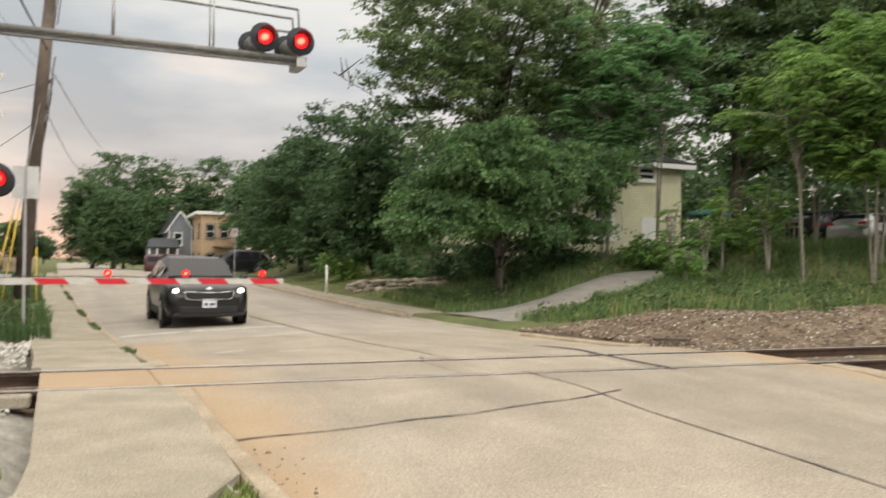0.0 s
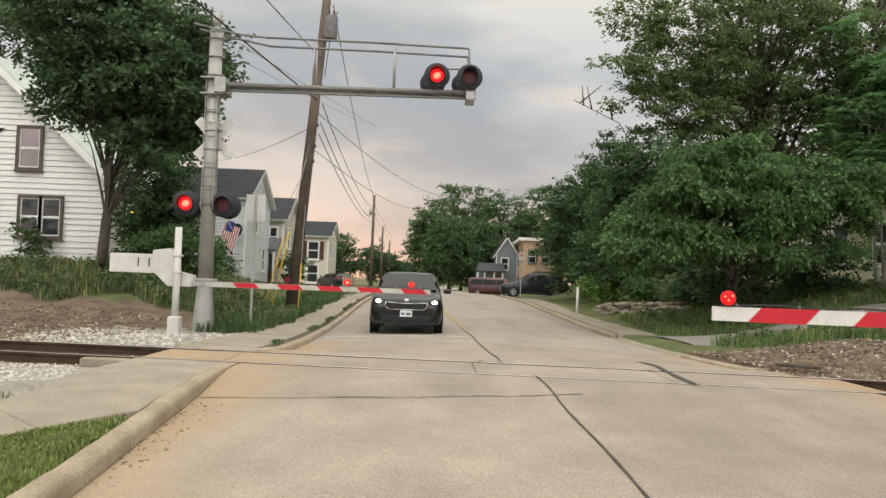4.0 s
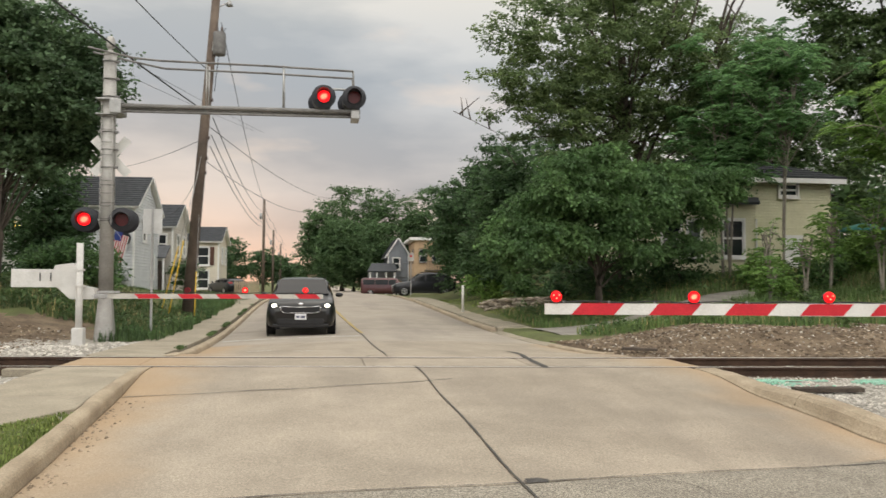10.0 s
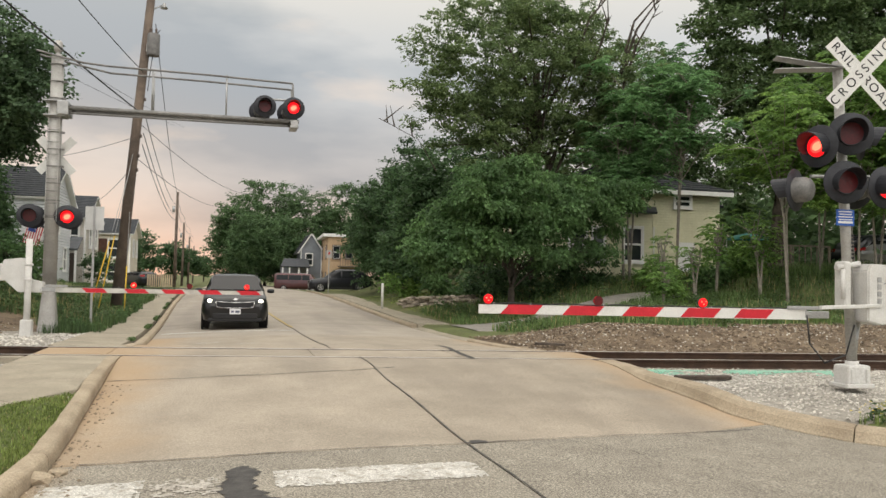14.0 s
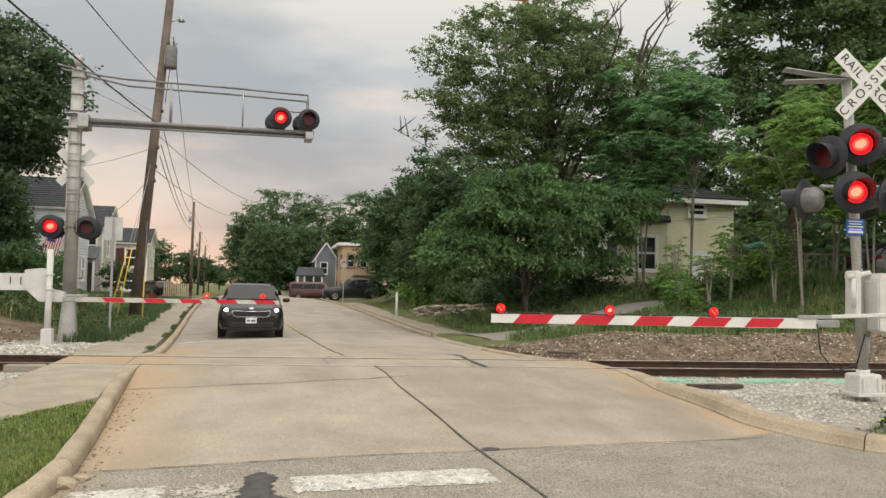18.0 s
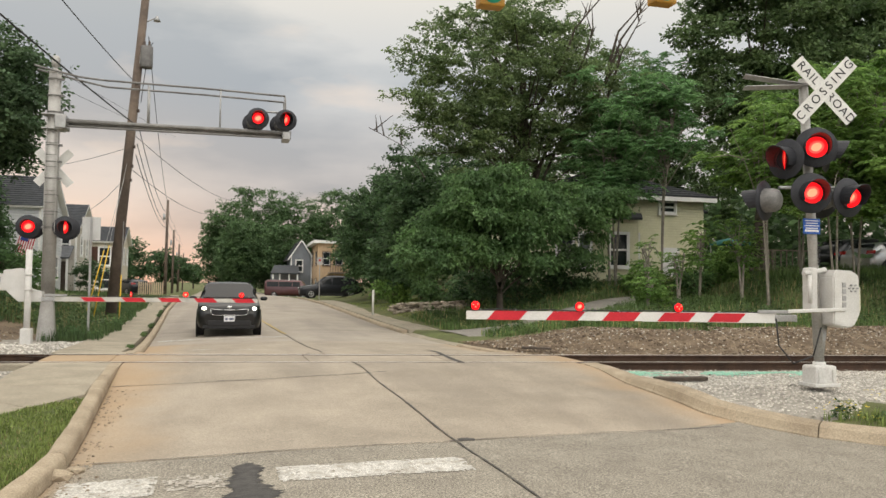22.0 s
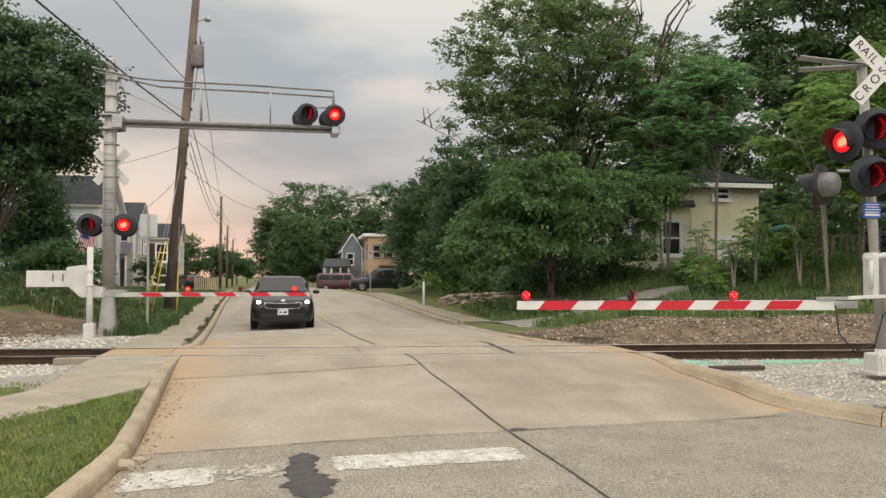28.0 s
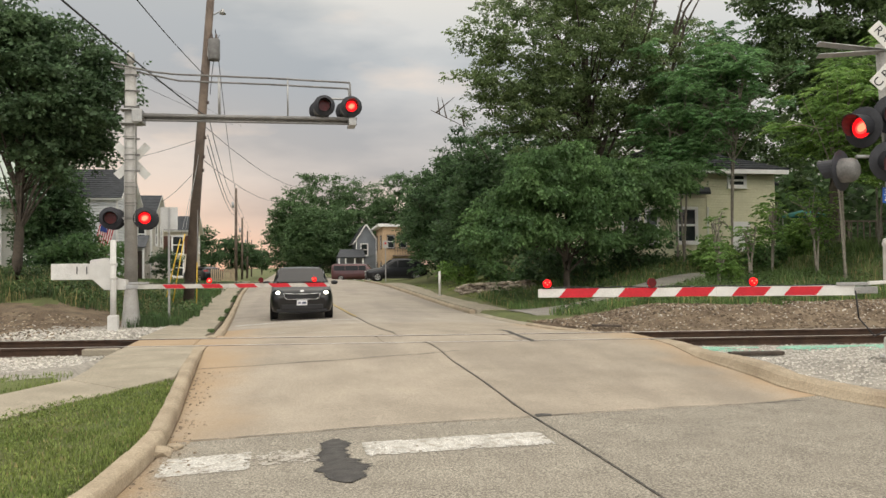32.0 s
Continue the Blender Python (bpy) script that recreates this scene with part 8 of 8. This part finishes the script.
sign(-0.55, 17.6, 0.35, 3.2, 0.46, 0.62, True, "square road sign seen from its bare metal back")
S = sign(8.95, 46, 0.85, 3.25, 0.34, 0.48, False, "small white parking sign on a steel post", 0, mat("dull_sign_white", (0.42, 0.41, 0.39), None, 4, 0.6, bump=0.02))
bm = bm_new()
box(bm, 0.12, 0.005, 0.13, pose(0, -0.032, 2.45))
part("sign_mark", bm, GATERED, S, "red mark")
sign(5.4, 118, 0.7, 2.6, 0.5, 0.5, True, "small road sign far along the road")


def post(x, y, z, h, r, material, label, lean=(0, 0), tip=None, name="marker_post"):
    t = thing(name, (x, y, z), label, "post")
    bm = bm_new()
    rod(bm, (0, 0, -0.2), (lean[0] * 0.72 if tip else lean[0], lean[1], h * (0.72 if tip else 1)), r, None, 12)
    part("shaft", bm, material, t)
    if tip:
        bm = bm_new()
        rod(bm, (lean[0] * 0.72, lean[1], h * 0.72), (lean[0], lean[1], h), r * 1.02, None, 12)
        part("sleeve", bm, tip, t, "orange-red sleeve")
    return t


post(9.62, 31.0, 0.45, 1.12, 0.055, WHITE, "white painted marker post on the lawn's edge")
post(-4.2, 10.9, 0.25, 1.5, 0.05, WHITE, "white marker post with an orange-red top, leaning by the track", (-0.28, 0), ORANGEP)


def timber_post():
    t = thing("timber_post", (-2.85, 6.5, 0.2), "weathered grey timber post with a board at its head", "post")
    bm = bm_new()
    box(bm, 0.15, 0.15, 1.45, pose(0, 0, 0.72), 0, 0.012)
    part("shaft", bm, WOODGREY, t)
    bm = bm_new()
    box(bm, 0.30, 0.05, 0.55, pose(0, -0.1, 1.17), 0, 0.01)
    part("board", bm, WOODGREY, t, "grey weathered board")


timber_post()


def flag():
    t = thing("flag", pose(-7.3, 42.0, 2.6, 0, 0, 0), "striped flag hanging from a slanted pole on the house", "flag")
    bm = bm_new()
    rod(bm, (0.5, 0, 0.9), (-0.2, 0, 2.2), 0.02, None, 8)
    part("pole", bm, WHITE, t)
    for k in range(7):
        bm = bm_new()
        for s, mi in ((0, 0), (1, 1)):
            x0 = -0.62 + k * 0.11 + s * 0.055
            box(bm, 0.055, 0.02, 1.25 + 0.05 * k, pose(x0 + 0.35, 0.02 * math.sin(k), 1.1 - 0.06 * k, 0, 14, 0), mi)
        part("stripe", bm, (FLAGRED, SIGNWHITE), t)
    bm = bm_new()
    box(bm, 0.40, 0.03, 0.55, pose(0.1, 0, 1.55, 0, 14, 0))
    part("canton", bm, FLAGBLUE, t, "blue canton")


flag()


def traffic_signal(x, y, zb):
    t = thing("traffic_signal", (x, y, zb), "yellow three-lamp traffic signal hung from a span wire", "traffic light", "hung signals")
    for k in range(3):
        bm = bm_new()
        box(bm, 0.34, 0.22, 0.345, pose(0, 0, 0.175 + k * 0.35), 0, 0.02)
        s = part("lamp_housing", bm, TLYELLOW, t, "yellow enamelled housing")
        bm = bm_new()
        n, vs = 14, []
        for i in range(n + 1):
            a = radians(-20 + 220 * i / n)
            vs.append([bm.verts.new((0.155 * math.cos(a), -0.11, 0.175 + k * 0.35 + 0.155 * math.sin(a))), bm.verts.new((0.16 * math.cos(a), -0.36, 0.165 + k * 0.35 + 0.16 * math.sin(a)))])
        for p, q in zip(vs, vs[1:]):
            bm.faces.new((p[0], p[1], q[1], q[0]))
        part("visor", bm, TLYELLOW, s)
        bm = bm_new()
        lathe(bm, [(0.145, 0.0), (0.12, 0.03), (0.06, 0.05), (0.0, 0.055)], pose(0, -0.11, 0.175 + k * 0.35, 90, 0, 0), 18)
        part("lens", bm, TLGREEN if k == 0 else SIGNBLACK, s, "lit green lens" if k == 0 else "dark lens")
    bm = bm_new()
    rod(bm, (0, 0, 1.05), (0, 0, 1.5), 0.02, None, 8)
    part("hanger", bm, GALV, t)


traffic_signal(6.07, 4.0, 5.42)
traffic_signal(8.57, 4.0, 5.72)
single("span_wire", wire((-9, 3.6, 8.2), (22, 4.4, 8.2), 1.3, 0.014, 30), WIRE, "thin black span wire carrying the traffic signals", "wire")

# ---- yard and bank details ----


def rock_wall():
    w = thing("rock_wall", (0, 0, 0), "low dry wall of tan fieldstones on the lawn's edge", "wall")
    r = random.Random(4)
    for k in range(150):
        t = r.random()
        x, y = 10.4 + 2.5 * t, 30.2 - 3.2 * t
        row = r.choice((0, 0, 1, 1, 2))
        bm = bm_new()
        bmesh.ops.create_icosphere(bm, subdivisions=1, radius=0.16 * r.uniform(0.6, 1.25), matrix=Matrix.Diagonal((1.7, 1.0, 0.55, 1)))
        for v in bm.verts:
            v.co *= r.uniform(0.85, 1.12)
        o = part("stone", bm, ROCK, w)
        o.matrix_basis = pose(x + r.uniform(-0.15, 0.15), y + r.uniform(-0.2, 0.2), land(x, y) - 0.02 + row * 0.15, r.uniform(-10, 10), r.uniform(-10, 10), r.uniform(0, 180))


rock_wall()


def bush(name, x, y, rx, ry, rz, n, size, material, label, seed):
    tree(name, x, y, land(x, y), rz * 2, 0.03, [(0, 0, rz, rx, ry, rz)], n, size, material, label, "shrub", seed=seed, clumps=34, clump_r=min(rx, rz) * 0.5, fork=3)


bush("shrub", 11.2, 34.0, 1.0, 0.9, 0.55, 1600, 0.16, LEAF_SUMAC, "light green shrub on the lawn", 101)
bush("shrub", 12.4, 29.2, 1.3, 0.9, 0.6, 2200, 0.15, LEAF_MAPLE, "green shrub above the rock wall", 102)
bush("shrub", 13.6, 27.2, 1.4, 1.0, 0.7, 2600, 0.14, LEAF_DARK, "dark ground shrub spilling over the bank", 103)
bush("shrub", 19.0, 23.2, 0.7, 0.6, 0.6, 1300, 0.16, LEAF_SUMAC, "bright green shrub before the house", 104)
bush("shrub", 21.0, 22.8, 0.9, 0.7, 0.5, 1300, 0.15, LEAF_MAPLE, "green shrub before the house", 105)
bush("shrub", 22.6, 22.6, 0.9, 0.7, 0.6, 1600, 0.17, LEAF_SUMAC, "bright green shrub in the yard", 106)
bush("shrub", 16.6, 24.6, 1.2, 0.8, 0.7, 1800, 0.14, LEAF_DARK, "dark shrub under the trees", 107)
bush("shrub", -8.6, 45.2, 0.9, 0.9, 0.9, 1800, 0.14, LEAF_DARK, "round dark shrub beside the grey house", 108)
bush("shrub", -5.6, 53.6, 0.85, 0.85, 1.25, 2600, 0.14, LEAF_DARK, "round dark shrub beside the beige house", 109)
bush("shrub", -10.6, 27.3, 0.5, 0.5, 0.9, 900, 0.12, WEEDS, "pale weedy shrub against the white house", 110)
bush("shrub", -4.0, 23.5, 1.4, 1.0, 0.8, 4200, 0.12, LEAF_MAPLE, "low green shrub on the bank behind the gate machine", 112)
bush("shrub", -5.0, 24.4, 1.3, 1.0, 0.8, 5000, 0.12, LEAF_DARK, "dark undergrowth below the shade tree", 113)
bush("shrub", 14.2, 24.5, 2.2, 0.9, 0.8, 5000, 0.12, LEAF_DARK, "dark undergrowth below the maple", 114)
bush("shrub", 17.2, 19.3, 0.55, 0.5, 0.38, 1100, 0.12, LEAF_SUMAC, "bright green young sumac clump on the bank", 117)


def yard():
    d = thing("timber_deck", (25.6, 25.2, land(25.6, 25.2)), "grey timber deck with railings beside the cream house", "deck")
    for k in range(12):
        bm = bm_new()
        box(bm, 0.30, 2.4, 0.05, pose(-1.8 + k * 0.32, 0, 0.42))
        part("deck_board", bm, WOODGREY, d)
    for k in range(14):
        bm = bm_new()
        box(bm, 0.035, 0.035, 0.8, pose(-1.9 + k * 0.29, -1.2, 0.86))
        part("baluster", bm, WOODGREY, d)
    for z in (0.47, 1.27):
        bm = bm_new()
        box(bm, 3.9, 0.06, 0.06, pose(0, -1.2, z))
        part("rail", bm, WOODGREY, d)
    for x in (-1.9, 0, 1.9):
        bm = bm_new()
        box(bm, 0.08, 0.08, 1.3, pose(x, -1.2, 0.65))
        part("post", bm, WOODGREY, d)
    u = thing("garden_canopy", (26.0, 27.6, land(26.0, 27.6)), "small teal cloth canopy on thin poles", "canopy")
    bm = bm_new()
    lathe(bm, [(0.95, 1.62), (0.93, 1.72), (0.5, 1.86), (0.0, 1.95)], pose(0, 0, 0, 0, 0, 45), 4)
    part("cloth", bm, GREENCANOPY, u, "teal cloth")
    for a in range(4):
        bm = bm_new()
        sx, sy = 0.62 * (1 if a in (0, 1) else -1), 0.62 * (1 if a in (0, 3) else -1)
        rod(bm, (sx, sy, 0), (sx, sy, 1.66), 0.02, None, 8)
        part("pole", bm, GALV, u)
    f = thing("picket_fence", (-2.27, 62, land(-2.27, 62) + 0.02), "short pale timber picket fence beside the far pole", "fence")
    for k in range(12):
        bm = bm_new()
        box(bm, 0.10, 0.03, 1.0, pose(-0.9 + k * 0.16, 0, 0.5))
        part("picket", bm, mat("pale_fence_timber", (0.48, 0.38, 0.27), None, 5, 0.85, bump=0.2), f)
    for z in (0.25, 0.8):
        bm = bm_new()
        box(bm, 2.0, 0.03, 0.08, pose(0, 0.03, z))
        part("rail", bm, WOODGREY, f)


yard()
single("plank", box(bm_new(), 0.66, 0.13, 0.05, None, 0, 0.01), TIE, "dark loose plank lying on the soil by the track", "plank", at=pose(9.62, 11.1, land(9.62, 11.1) + 0.03, 0, 2, -6))
single("plank", box(bm_new(), 0.9, 0.16, 0.06, None, 0, 0.01), TIE, "dark flat board lying on the ballast", "plank", at=pose(10.1, 6.0, bed_z(10.1, 6.0) + 0.06, 1, 0, -4))
blob(None, "paint_mark", 10.1, rail_y(10.1) - 0.55, 0.45, 0.07, GREENPAINT, lambda x, y: bed_z(x, y) + 0.012, 0.01, 30, 0.5, 4)
tagged(bpy.data.objects["paint_mark"], "pale green survey paint sprayed on the ballast", "paint mark", kind="stuff")
tagged(blob(None, "paint_mark", 11.6, rail_y(11.6) - 0.6, 0.5, 0.05, GREENPAINT, lambda x, y: bed_z(x, y) + 0.012, 0.01, 30, 0.6, 9), "pale green survey paint sprayed on the ballast", "paint mark", kind="stuff")
for k, (x, y, s) in enumerate(((1.42, 1.95, 0.11), (1.55, 2.15, 0.07), (1.62, 0.4, 0.06))):
    bm = bm_new()
    bmesh.ops.create_icosphere(bm, subdivisions=1, radius=s, matrix=Matrix.Diagonal((1.4, 1, 0.55, 1)))
    single("kerb_fragment", bm, KERB, "broken lump of kerb concrete in the gutter", "stone", "kerb fragments", at=pose(x, y, surf(x, y) + s * 0.35, 8, 5, 40 * k))


def flowers():
    r = random.Random(9)
    v, f = [], []
    for k in range(900):
        x = r.uniform(9.9, 13.2)
        y = r.uniform(1.4, 2.9 + 0.3 * max(0, x - 10))
        if noise.noise((x * 1.4, y * 1.4, 3)) < 0.0 or x < right_edge(y) + 0.5:
            continue
        z = land(x, y) + r.uniform(0.08, 0.22)
        s = r.uniform(0.012, 0.026)
        i = len(v)
        v += [(x - s, y, z), (x, y - s, z + 0.005), (x + s, y, z), (x, y + s, z + 0.005)]
        f.append((i, i + 1, i + 2, i + 3))
    o = new("wildflowers", sheet_mesh(v, f, FLOWER))
    tagged(o, "small yellow wildflowers in the verge grass", "flowers", kind="stuff")


flowers()


def dish():
    t = thing("satellite_dish", (-7.75, 46.3, 4.1), "dark round satellite dish on the grey house wall", "satellite dish")
    bm = bm_new()
    lathe(bm, [(0.0, 0.0), (0.25, 0.04), (0.42, 0.13), (0.44, 0.13), (0.25, 0.02), (0.0, -0.02)], pose(0, -0.35, 0, 75, 0, -20), 18)
    part("reflector_dish", bm, BLACK, t)
    bm = bm_new()
    rod(bm, (0, -0.02, -0.1), (0, -0.34, 0), 0.03, None, 8)
    part("bracket", bm, GALV, t)


dish()


# ---- what moves ----
def motions():
    # the near gate comes down in the first seconds
    rows = [(0.0, 31.0), (0.5, 26.2), (1.0, 21.0), (1.5, 15.6), (2.0, 10.3), (2.5, 5.4), (3.0, 2.2), (3.5, 0.7), (4.0, 0.0), (32.0, 0.0)]
    walk(GATE_E, [(t, pose(*GATE_AT, 0, a, -10)) for t, a in rows])
    # lamps flash in turn: a reflector shows its lit side for half of each beat
    beat, first = 1.189, 0.6 - 1.189
    for ob, phase, m in MOVES:
        turned = lambda a: m @ pose(0, 0, 0, 0, 0, a)
        if phase is None:
            ob.matrix_basis = turned(180)
            continue
        # lamps of phase 0 have just come on at the start; one lamp warms up before the other has gone out
        a = 0.0
        rows = [(0.0, a if phase == 0 else a)]
        on = True
        t = 0.006 + (beat / 2 if phase == 0 else 0.0)
        while t < 31.8:
            s = t - 0.01 if on else t - 0.07
            rows.append((max(s, 0.02), a))
            for k in (1, 2, 3):
                rows.append((max(s, 0.02) + k / 30, a + 60 * k))
            a, on = a + 180, not on
            t += beat / 2
        rows.append((32.0, a))
        walk(ob, [(s, turned(q)) for s, q in rows])


motions()
